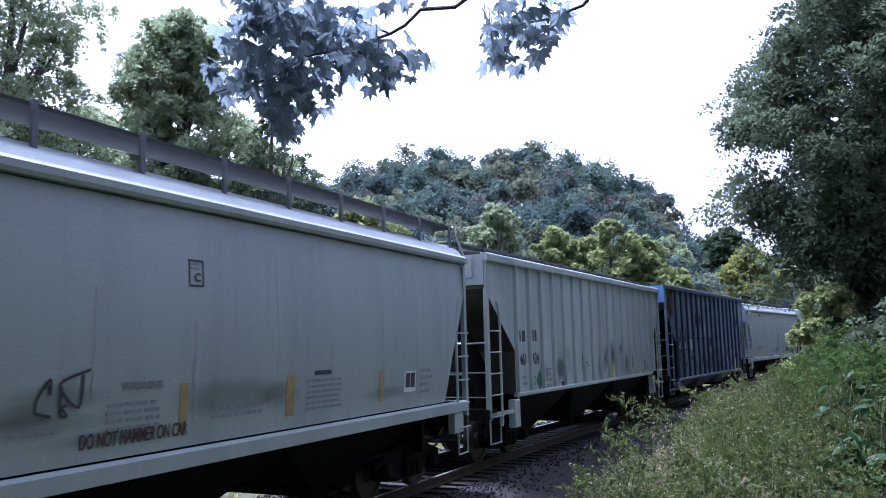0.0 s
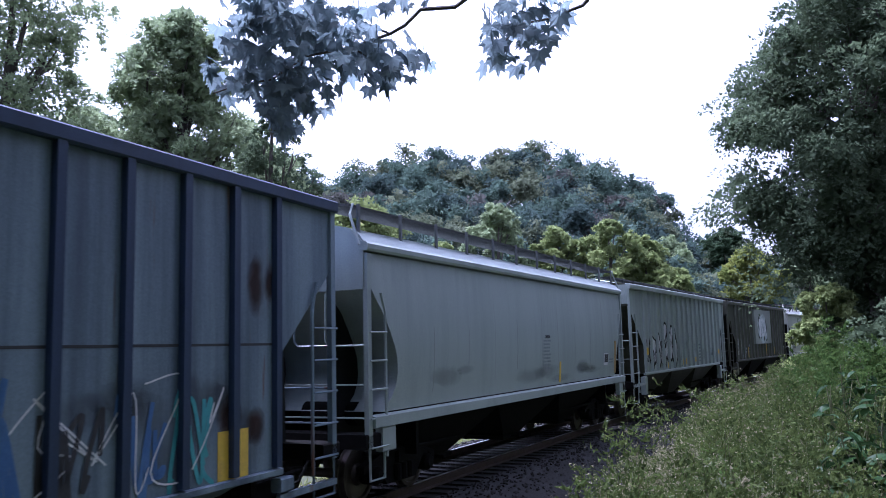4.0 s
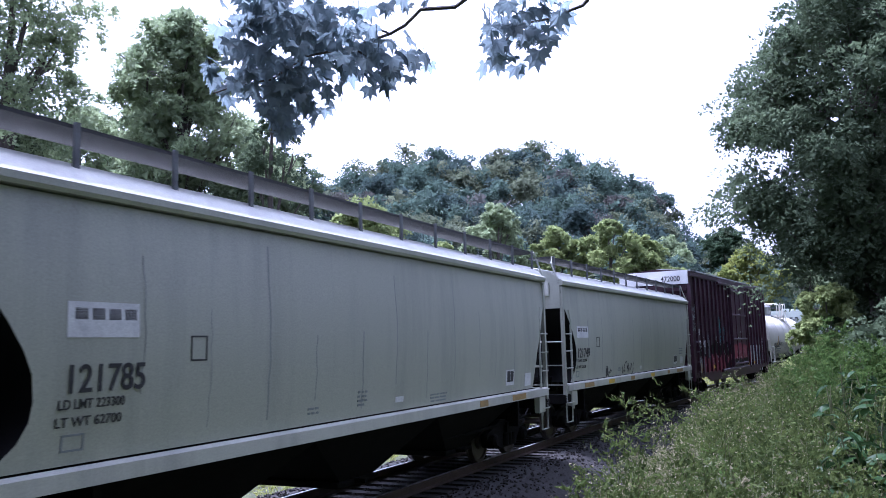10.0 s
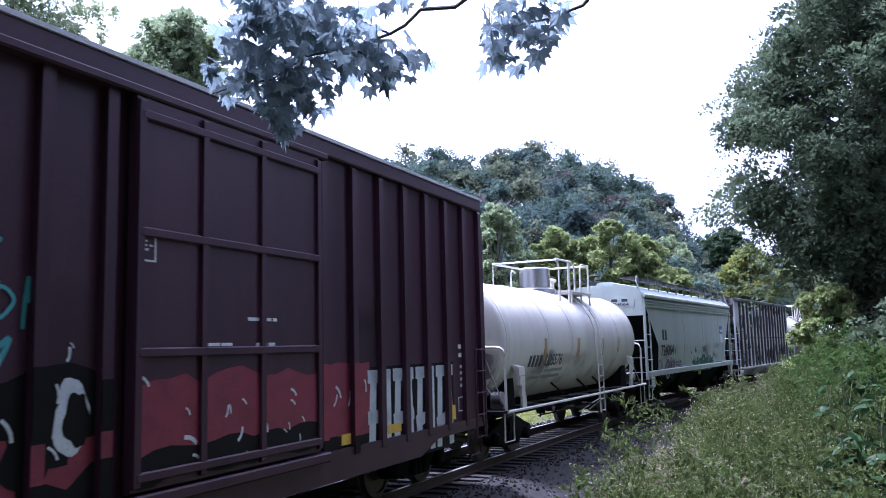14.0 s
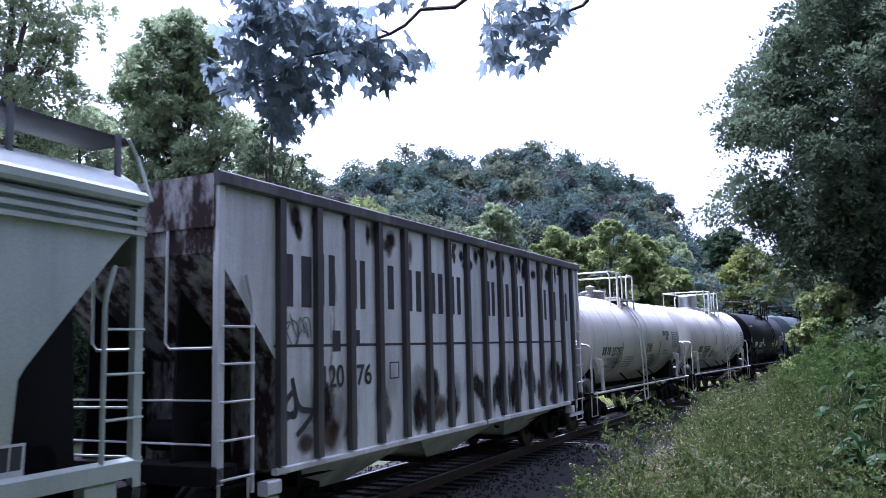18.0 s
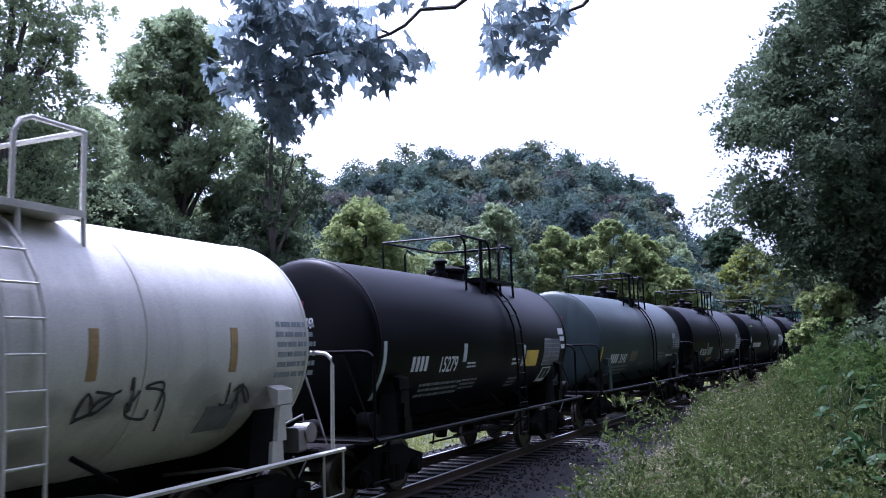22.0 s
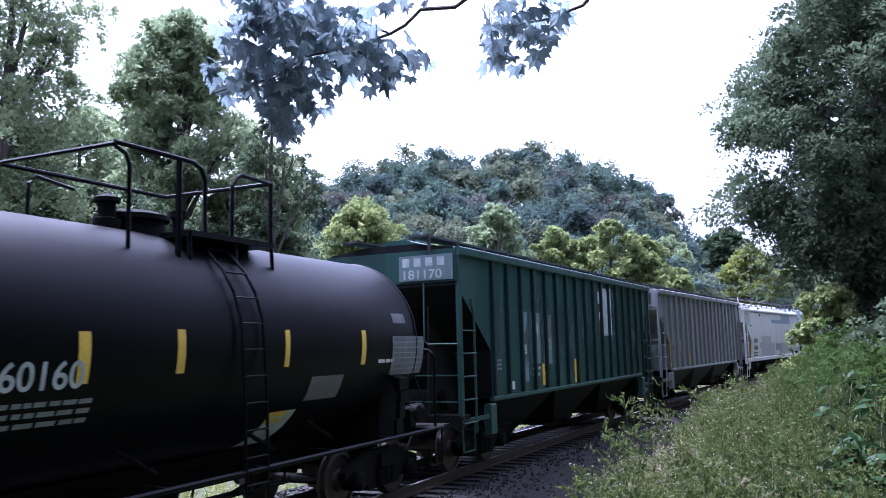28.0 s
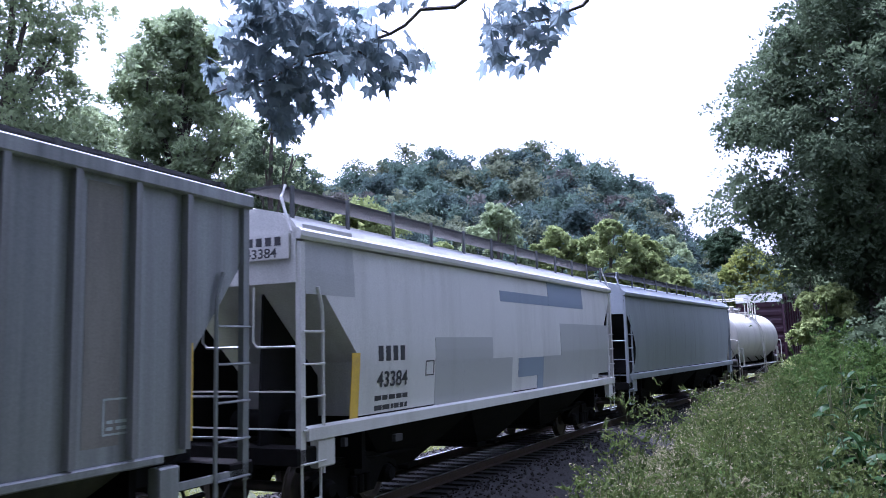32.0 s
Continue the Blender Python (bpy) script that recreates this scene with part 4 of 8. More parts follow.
M_GREEN = paint("faded_dark_green", (0.025, 0.072, 0.06), (0.009, 0.026, 0.023), amount=0.85, scale=2.0, streak=0.05, spec=0.3)
M_GREENRIB = paint("sooty_green_rib", (0.012, 0.028, 0.028), (0.006, 0.012, 0.012), spec=0.2)
M_STRIPERIB = paint("rusty_grey_rib", (0.2, 0.205, 0.208), (0.08, 0.08, 0.084), amount=0.5, streak=0.05)
M_STRIPE = paint("streaky_grey_paint", (0.25, 0.265, 0.268), (0.075, 0.082, 0.086), amount=0.75, scale=2.6, rust=0.1, streak=0.02)
M_SHPX = paint("patched_white_paint", (0.53, 0.53, 0.505), (0.4, 0.4, 0.37), amount=0.45)
M_GREY2 = paint("mid_grey_paint", (0.26, 0.29, 0.31), (0.19, 0.21, 0.23), amount=0.45)

TRAIN = []  # (car, place of its centre along the track at 16 s, half truck spacing)


def couple(built, s0, s1, bogie=5.75):
    TRAIN.append((built[0], 0.5 * (s0 + s1), bogie))
    return built


SM = "pale grey smooth-sided covered hopper car, lightly weathered"
c1 = couple(smooth_hopper(SM, M_PALEGREY, sill_mat=M_PALEGREY, end_mat=M_PALEGREY, ztop=4.08), -148.6, -133.45)
# olive ends stand for the body's grey paint in shade
c2 = couple(ribbed_hopper("light grey covered hopper car with ribbed sides and graffiti", M_MW, bay_mat=M_BLACK, end_mat=M_OLIVE, ribs=17, rear=0.45), -132.35, -117.25)
c3 = couple(ribbed_hopper("weathered blue open hopper car with rust and graffiti", M_BLUE, open_top=True, ztop=4.6, zs=1.0, ribs=15, half=7.42, name="open_hopper_car", roof_mat=M_BLUEEND, rib_mat=M_BLUERIB, rib_w=0.11), -116.1, -101.25)
c4 = couple(smooth_hopper(SM, M_PALEGREY, sill_mat=M_PALEGREY, end_mat=M_PALEGREY), -100.25, -85.15)
# ends of this grey car are olive too, shade put into their colour
c5 = couple(ribbed_hopper("light grey ribbed covered hopper car with large black graffiti", M_MW, bay_mat=M_OLIVE, end_mat=M_OLIVE, ribs=17, rear=0.45), -84.08, -68.95)
c6 = couple(ribbed_hopper("grimy olive grey ribbed covered hopper car with painted panel", M_OLIVE, bay_mat=M_BLACK, ribs=17, rear=0.45, rib_mat=M_OLIVERIB), -67.8, -52.85)
c7 = couple(smooth_hopper("warm grey smooth covered hopper car with pale sill", M_GACX, sill_mat=M_SILLW, roof_mat=M_SILLW), -51.5, -36.4)
c8 = couple(smooth_hopper("warm grey smooth covered hopper car with pale sill", M_GACX, sill_mat=M_SILLW, roof_mat=M_SILLW, half=7.43), -35.0, -20.15)
c9 = couple(box_car("tall maroon boxcar with white end band and graffiti", M_MAROON, M_MAROONEND), -19.5, -2.95, 6.05)
c10 = couple(tank_car("stained white tank car with bare metal drum", M_TANKW, frame_mat=M_GRIMY, half=5.4, dome="drum", bands=(-3, -1.2, 1.5, 3.2), ladder=0.6, ahead=0.55), -1.2, 9.7, 4.4)
c11 = couple(smooth_hopper("pale green-grey covered hopper car with green graffiti", M_MP, sill_mat=M_MP, steps=3, straight=True, half=7.35, ztop=4.02), 10.65, 25.35)
c12 = couple(ribbed_hopper("peeling silver open hopper car with rusty ribs and lettering", M_WP, open_top=True, half=7.2, foot=6.06, ztop=4.6, zs=1.0, ribs=16, rib_w=0.13, rear=0.56, rib_mat=M_WPRIB, end_mat=M_RUSTEND, roof_mat=M_RUSTEND, name="open_hopper_car"), 26.6, 41.0, 5.5)
c13 = couple(tank_car("stained white tank car with white railings", M_TANKW, frame_mat=M_GRIMY, half=5.25, bands=(-4.3, -2.8, 0.4, 2.8), ladder=-0.96, ahead=0.9), 42.9, 53.4, 4.3)
c14 = couple(tank_car("stained white tank car with bare metal drum", M_TANKW, frame_mat=M_GRIMY, half=5.5, dome="drum", bands=(-3.4, -1.4, 0.55, 2.2), ladder=0.45), 55.4, 66.4, 4.5)
c15 = couple(tank_car("black tank car with white and yellow markings", M_TANKB, frame_mat=M_IRON, rail_mat=M_TANKB, half=4.8, ladder=0.75), 68.3, 77.9, 3.85)
c16 = couple(tank_car("slate grey tank car with white lettering", M_TANKG, frame_mat=M_IRON, rail_mat=M_TANKB, half=5.05, r=1.5, ladder=0.4), 80.8, 90.9, 4.1)
c17 = couple(tank_car("navy black tank car with white lettering", M_TANKN, frame_mat=M_IRON, rail_mat=M_TANKB, half=4.95, r=1.48, ladder=-0.5), 93.2, 103.1, 4.0)
c18 = couple(tank_car("black tank car with white lettering", M_TANKB, frame_mat=M_IRON, rail_mat=M_TANKB, half=4.65, ladder=-0.55), 105.7, 115.0, 3.7)
c19 = couple(tank_car("black tank car with yellow strips and white lettering", M_TANKB, frame_mat=M_IRON, rail_mat=M_TANKB, half=4.7, ladder=-0.4), 117.0, 126.4, 3.75)
c20 = couple(ribbed_hopper("dark green ribbed covered hopper car with patched panels", M_GREEN, rib_mat=M_GREENRIB, ribs=17, rear=0.45, bay_mat=M_BLACK), 127.85, 142.9)
c21 = couple(ribbed_hopper("streaked grey ribbed covered hopper car", M_STRIPE, rib_mat=M_STRIPERIB, ribs=17, rear=0.45, rib_w=0.08, bay_mat=M_OLIVE, end_mat=M_STRIPE), 144.25, 159.5)
c22 = couple(smooth_hopper("white covered hopper car with grey and blue paint patches", M_SHPX, sill_mat=M_SHPX, end_mat=M_SHPX, half=7.9, straight=True), 160.65, 176.4)
c23 = couple(smooth_hopper("mid grey smooth covered hopper car", M_GREY2, half=8.5), 178.1, 195.2)
c24 = couple(tank_car("stained white tank car with white railings", M_TANKW, frame_mat=M_GRIMY, half=5.4), 197.4, 208.3, 4.4)
c25 = couple(box_car("tall maroon boxcar with white end band", M_MAROON, M_MAROONEND), 210.2, 226.7, 6.05)


# ---- trees ----
def tree(base, height, spread, seed, mat, leaf=0.2, clumps=60, count=14, leaves=46, low=0.25, label="", lean=(0, 0), clump_r=0.42, bare=0.0, dome=3.4):
    """A tapered trunk with limbs that end in clumps of leaf sprays; widest in its lower third, rounded at the top."""
    rng = np.random.default_rng(seed)
    thing = tagged(new("tree"), label, "tree", "trees beside the line")
    thing.location = base
    u = (np.arange(clumps) + rng.uniform(0, 1, clumps)) / clumps
    a = np.arange(clumps) * 2.4 + rng.uniform(-0.6, 0.6, clumps)
    wide = spread * np.sqrt(np.maximum(0.0, 1 - u ** dome)) * (0.6 + 0.4 * np.minimum(1, u / 0.3)) * (0.72 + 0.4 * np.array([abs(noise.noise(Vector((math.cos(q) * 1.3, math.sin(q) * 1.3, w * 3 + seed)))) + 0.35 for q, w in zip(a, u)]))
    q = np.sqrt(rng.uniform(0.05, 1.0, clumps))
    rr = spread * clump_r * rng.uniform(0.6, 1.15, clumps) * (1 - 0.35 * u)
    z = height * (low + (1 - low) * u) - rr * 0.6
    cs = np.stack([np.cos(a) * q * np.maximum(0, wide - 0.4 * rr) + lean[0] * z, np.sin(a) * q * np.maximum(0, wide - 0.4 * rr) + lean[1] * z, z], 1)
    part("crown", tris("crown", sprays(rng, cs, rr, count, leaves, leaf), [mat]), mat, thing)
    if not bare:
        m = 120
        inner = (cs[:, None] + unit(rng.normal(size=(clumps, m, 3))) * (rr[:, None] * rng.uniform(0.1, 0.62, (clumps, m)))[..., None]).reshape(-1, 3)
        part("inner_foliage", tris("inner_foliage", blades(rng, inner, rng.normal(size=inner.shape), rng.normal(size=inner.shape), leaf * 2.1, leaf * 1.9), [mat]), mat, thing)
    b = Build()
    top = np.array([lean[0] * height * 0.92, lean[1] * height * 0.92, height * 0.92])
    line = lambda t: top * t + np.array([0.12 * math.sin(5 * t + seed), 0.12 * math.cos(4 * t), 0]) * height * 0.1 * t
    stem = [tuple(line(t)) for t in (0, 0.1, 0.25, 0.45, 0.65, 0.85, 1.0)]
    stem[0] = (stem[0][0], stem[0][1], -0.6)
    b.tube(stem, height * 0.02, 9, height * 0.003)
    for k in range(0, clumps, 3):
        c = cs[k]
        j = line(min(0.85, max(0.08, c[2] / height * 0.8 - 0.05)))
        b.tube([tuple(j), tuple(j * 0.5 + c * 0.5 + np.array([0, 0, 0.02 * height])), tuple(c)], height * 0.006, 6, height * 0.0015)
        for e in range(3):
            t = c + ball(rng, 1)[0] * rr[k] * 0.85
            b.tube([tuple(c * 0.8 + j * 0.2), tuple(0.5 * (c + t) + np.array([0, 0, 0.06 * rr[k]])), tuple(t)], height * 0.0022, 4, height * 0.0008)
    part("trunk", b, M_BARK, thing, smooth=True)
    return thing


def on_ground(x, y):
    return (x, y, float(ground_z(x, y)[0]) - 0.1)


GT = "leafy green deciduous tree at the wood's edge"
tree(on_ground(-16.6, 30.5), 20.5, 4.6, 3, M_LEAF_A, 0.17, 64, 14, 46, 0.3, "tall airy green tree at the wood's edge", bare=1.0)
# low tree: deep shade of the wood's foot is put into its leaf colour
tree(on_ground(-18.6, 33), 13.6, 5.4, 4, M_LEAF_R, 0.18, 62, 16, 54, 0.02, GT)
tree(on_ground(-13.7, 42), 21.8, 5.3, 5, M_LEAF_A, 0.20, 90, 16, 54, 0.04, GT, dome=3.0)
tree(on_ground(-19.6, 44), 17.2, 5.8, 6, M_LEAF_A, 0.20, 56, 14, 46, 0.08, GT)
tree(on_ground(-7.9, 38), 14.8, 3.0, 7, M_LEAF_R, 0.15, 52, 11, 36, 0.1, "sparse dark-leaved tree at the wood's edge", bare=1.0)
tree(on_ground(-10.4, 46), 15.4, 5.4, 8, M_LEAF_A, 0.20, 58, 15, 48, 0.03, GT)
# next two low trees use the shaded leaf colour as well
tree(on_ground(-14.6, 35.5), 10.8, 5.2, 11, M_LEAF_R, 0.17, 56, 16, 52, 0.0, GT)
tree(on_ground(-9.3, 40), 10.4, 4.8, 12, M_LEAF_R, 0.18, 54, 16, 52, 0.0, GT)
tree(on_ground(-5.2, 54), 13.4, 5.2, 9, M_LEAF_B, 0.22, 50, 14, 48, 0.03, GT)
tree(on_ground(-1.5, 60), 10.5, 5.2, 10, M_LEAF_A, 0.22, 44, 14, 46, 0.03, GT)
LT = "sunlit light green tree beyond the train"
for k, (x, y, h, r) in enumerate([(0.0, 74, 13.0, 4.2), (5.1, 75, 16.4, 4.6), (10.5, 76, 14.4, 4.4), (15.2, 75, 14.6, 4.4), (18.8, 76, 13.2, 4.0), (22, 78, 10.4, 3.8), (-4.5, 72, 12.0, 4.4)]):
    tree(on_ground(x, y), h, r, 20 + k, M_LEAF_B if k != 1 else M_LEAF_A, 0.26, 44, 13, 40, 0.03, LT)
tree(on_ground(36, 96), 14.5, 5.4, 31, M_LEAF_D, 0.3, 42, 12, 40, 0.03, "sunlit yellow-green tree beyond the train")
tree(on_ground(30, 108), 16.5, 6.4, 32, M_LEAF_A, 0.32, 42, 12, 40, 0.03, GT)
tree(on_ground(41, 118), 18.5, 7.4, 33, M_LEAF_C, 0.34, 42, 12, 40, 0.03, GT)
tree(on_ground(50, 112), 16.0, 7.4, 34, M_LEAF_A, 0.34, 42, 12, 40, 0.03, GT)
RT = "tall vine-hung tree beside the line"
tree(on_ground(14.0, 26.5), 14.4, 6.1, 41, M_LEAF_R, 0.12, 100, 17, 58, 0.36, RT, clump_r=0.3, dome=2.2)
tree(on_ground(18.3, 25.5), 20.5, 5.4, 43, M_LEAF_R, 0.13, 70, 15, 52, 0.1, RT, clump_r=0.32)
tree(on_ground(13.6, 25.2), 9.0, 2.3, 42, M_LEAF_R, 0.11, 52, 14, 52, 0.02, "tall column of vines and saplings", clump_r=0.4)
tree(on_ground(17.2, 30.0), 12.0, 3.4, 47, M_LEAF_R, 0.14, 50, 14, 46, 0.02, RT)
SH = "dense green shrub at the foot of the trees"
tree(on_ground(13.6, 21.5), 4.0, 2.7, 44, M_LEAF_R, 0.10, 44, 14, 50, 0.0, SH)
tree(on_ground(11.4, 24.5), 3.4, 1.5, 45, M_LEAF_B, 0.09, 30, 12, 46, 0.0, SH)
tree(on_ground(10.4, 17.5), 2.9, 2.2, 46, M_LEAF_R, 0.09, 40, 14, 50, 0.0, SH)
for k, (s, l, h) in enumerate([(42, 13.0, 15), (52, 12.0, 16), (63, 11.0, 15), (74, 10.0, 16), (86, 9.5, 15), (98, 9.5, 16)]):
    tree(on_ground(*beside(s, l)[:2]), h, 4.6, 60 + k, M_LEAF_R, 0.3, 46, 10, 32, 0.03, "dark leafy tree along the bend of the line")


def far_wood():
    """The wooded hill behind: one canopy of many tree crowns."""
    rng = np.random.default_rng(77)
    px = np.array([-60, -40, -20, -5.5, 5, 16.5, 26, 33, 38.5, 48, 62, 90])
    pz = np.array([26, 29, 31.5, 34.8, 34.2, 36, 33, 29.5, 22, 16, 14, 12])
    cs, rs, kind = [], [], []
    for row in range(11):
        y = 90 + row * 5.5
        frac = 0.4 + 0.6 * (row / 10) ** 0.75
        for x in np.arange(-50, 66, 4.0):
            x, yy = x + rng.uniform(-2, 2), y + rng.uniform(-3.5, 3.5)
            top = (np.interp(x * 133 / yy, px, pz) - 2.5) * yy / 133 * frac + 2.5 + rng.uniform(0.9, 2.9)
            r = rng.uniform(2.8, 4.4)
            k = int(rng.choice(4, p=(0.52, 0.26, 0.17, 0.05)))
            for j in range(6):  # the lumps of one crown
                d = unit(rng.normal(size=3))
                d[2] = abs(d[2]) * 1.2 - 0.35
                q = r * rng.uniform(0.52, 0.8)
                cs.append((x + d[0] * r * 0.7, yy + d[1] * r * 0.7, top - q * 0.9 - (1 - max(-0.2, d[2])) * r * 1.1))
                rs.append(q)
                kind.append(k)
    n, m, e = 11, 23, 26
    cs, rs = np.array(cs), np.array(rs)
    v = sprays(rng, cs, rs, n, m, 0.36, 0.46)
    inner = (cs[:, None] + unit(rng.normal(size=(len(cs), e, 3))) * (rs[:, None] * rng.uniform(0.1, 0.75, (len(cs), e)))[..., None]).reshape(-1, 3)
    v = np.concatenate([v, blades(rng, inner, rng.normal(size=inner.shape), rng.normal(size=inner.shape), 1.0, 0.9)])
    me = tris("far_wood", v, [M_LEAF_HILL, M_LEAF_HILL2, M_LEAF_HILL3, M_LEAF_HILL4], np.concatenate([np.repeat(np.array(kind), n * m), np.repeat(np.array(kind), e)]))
    tagged(new("far_wood", me), "distant wooded hill of dark trees, blue haze put into their colour", "woods", kind="stuff")


far_wood()


# ---- sleepers, loose stones ----
def build_sleepers():
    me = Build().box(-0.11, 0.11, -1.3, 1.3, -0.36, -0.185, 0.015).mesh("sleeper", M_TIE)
    deck = tagged(new("sleepers"), "row of dark creosoted wooden sleepers under the rails", "sleepers", kind="structure")
    rng = np.random.default_rng(5)
    for i in range(130):
        s = 1.0 + i * 0.5
        x, y, a = track(s)
        o = new("sleeper", me)
        o.parent = deck
        o.matrix_basis = pose(x, y, 0, 0, 0, 90 - math.degrees(a) + rng.uniform(-1.5, 1.5))


def build_stones():
    """Broken stones over the bed where the camera sees it."""
    rng = np.random.default_rng(6)
    n = 16000
    s = 3 + 60 * rng.uniform(0, 1, n) ** 1.3
    l = rng.uniform(-2.6, 3.7, n)
    z = np.where(np.abs(l) < 1.95, -0.225, -0.24 - 0.33 * (np.abs(l) - 1.95)) + rng.uniform(-0.01, 0.02, n)
    base = ball(np.random.default_rng(1), 6)
    vs, fs = [], []
    oct_f = [(0, 2, 4), (2, 1, 4), (1, 3, 4), (3, 0, 4), (2, 0, 5), (1, 2, 5), (3, 1, 5), (0, 3, 5)]
    o6 = np.array([(1, 0, 0), (-1, 0, 0), (0, 1, 0), (0, -1, 0), (0, 0, 1), (0, 0, -1)], float)
    for k in range(n):
        x, y, zz = beside(s[k], l[k], z[k])
        q = o6 * rng.uniform(0.02, 0.055, (6, 1)) @ np.linalg.qr(rng.normal(size=(3, 3)))[0]
        b = len(vs)
        vs.extend((q + (x, y, zz)).tolist())
        fs.extend((a + b, c + b, d + b) for a, c, d in oct_f)
    me = bpy.data.meshes.new("ballast_stones")
    me.from_pydata(vs, [], fs)
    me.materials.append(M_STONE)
    tagged(new("ballast_stones", me), "loose dark broken ballast stones, darkened further for the train's shadow", "ballast", kind="stuff")


build_sleepers()
build_stones()


# ---- weeds on the bank ----
def weeds(name, label, n, s_range, l_range, h_range, mats, seed, per=46, leaf=0.085, slim=0.28, seed_heads=10, s_pow=1.0, clump=0.0, spread=0.16, rise=0.0):
    rng = np.random.default_rng(seed)
    s = s_range[0] + (s_range[1] - s_range[0]) * rng.uniform(0, 1, n) ** s_pow
    l = rng.uniform(*l_range, n)
    if clump:
        keep = np.array([noise.noise(Vector((a * 0.45, b * 0.6, seed))) for a, b in zip(s, l)]) > -clump
        s, l = s[keep], l[keep]
        n = len(s)
    P = np.array([beside(a, b) for a, b in zip(s, l)])
    P[:, 2] = ground_z(P[:, 0], P[:, 1]) - 0.03
    h = rng.uniform(*h_range, n) * (0.75 + 0.45 * np.array([noise.noise(Vector((a * 0.35, b * 0.5, 7 + seed))) for a, b in zip(s, l)]))
    lean = rng.normal(size=(n, 2)) * 0.16
    u = rng.uniform(0.12, 1.0, (n, per))
    a = rng.uniform(0, 2 * math.pi, (n, per))
    r = spread * (1.15 - 0.75 * u) * rng.uniform(0.2, 1.2, (n, per))
    X = P[:, 0:1] + lean[:, 0:1] * u * h[:, None] + r * np.cos(a)
    Y = P[:, 1:2] + lean[:, 1:2] * u * h[:, None] + r * np.sin(a)
    Z = P[:, 2:3] + u * h[:, None]
    pts = np.stack([X, Y, Z], 2).reshape(-1, 3)
    out = np.stack([np.cos(a), np.sin(a), np.full_like(a, 0.5)], 2).reshape(-1, 3)
    thing = tagged(new(name, leaf_mesh(name, pts, leaf, rng, mats[0], rise, slim, out * 1.5, False)), label, "weeds", kind="stuff")
    # stems as slim upright blades
    w = rng.normal(size=(n, 2))
    w = w / np.linalg.norm(w, axis=1, keepdims=True) * 0.006
    top = P + np.stack([lean[:, 0] * h, lean[:, 1] * h, h], 1)
    W = np.concatenate([w, np.zeros((n, 1))], 1)
    part("stems", quads("stems", np.stack([P - W, P + W, top + W * 0.4, top - W * 0.4], 1).reshape(-1, 3), M_STEM), M_STEM, thing)
    if seed_heads:
        k = seed_heads
        q = np.repeat(top, k, 0) + rng.normal(size=(n * k, 3)) * np.array([0.05, 0.05, 0.09])
        part("seed_heads", leaf_mesh("seed_heads", q, 0.03, rng, mats[1], -0.5, 0.7), mats[1], thing)
    return thing


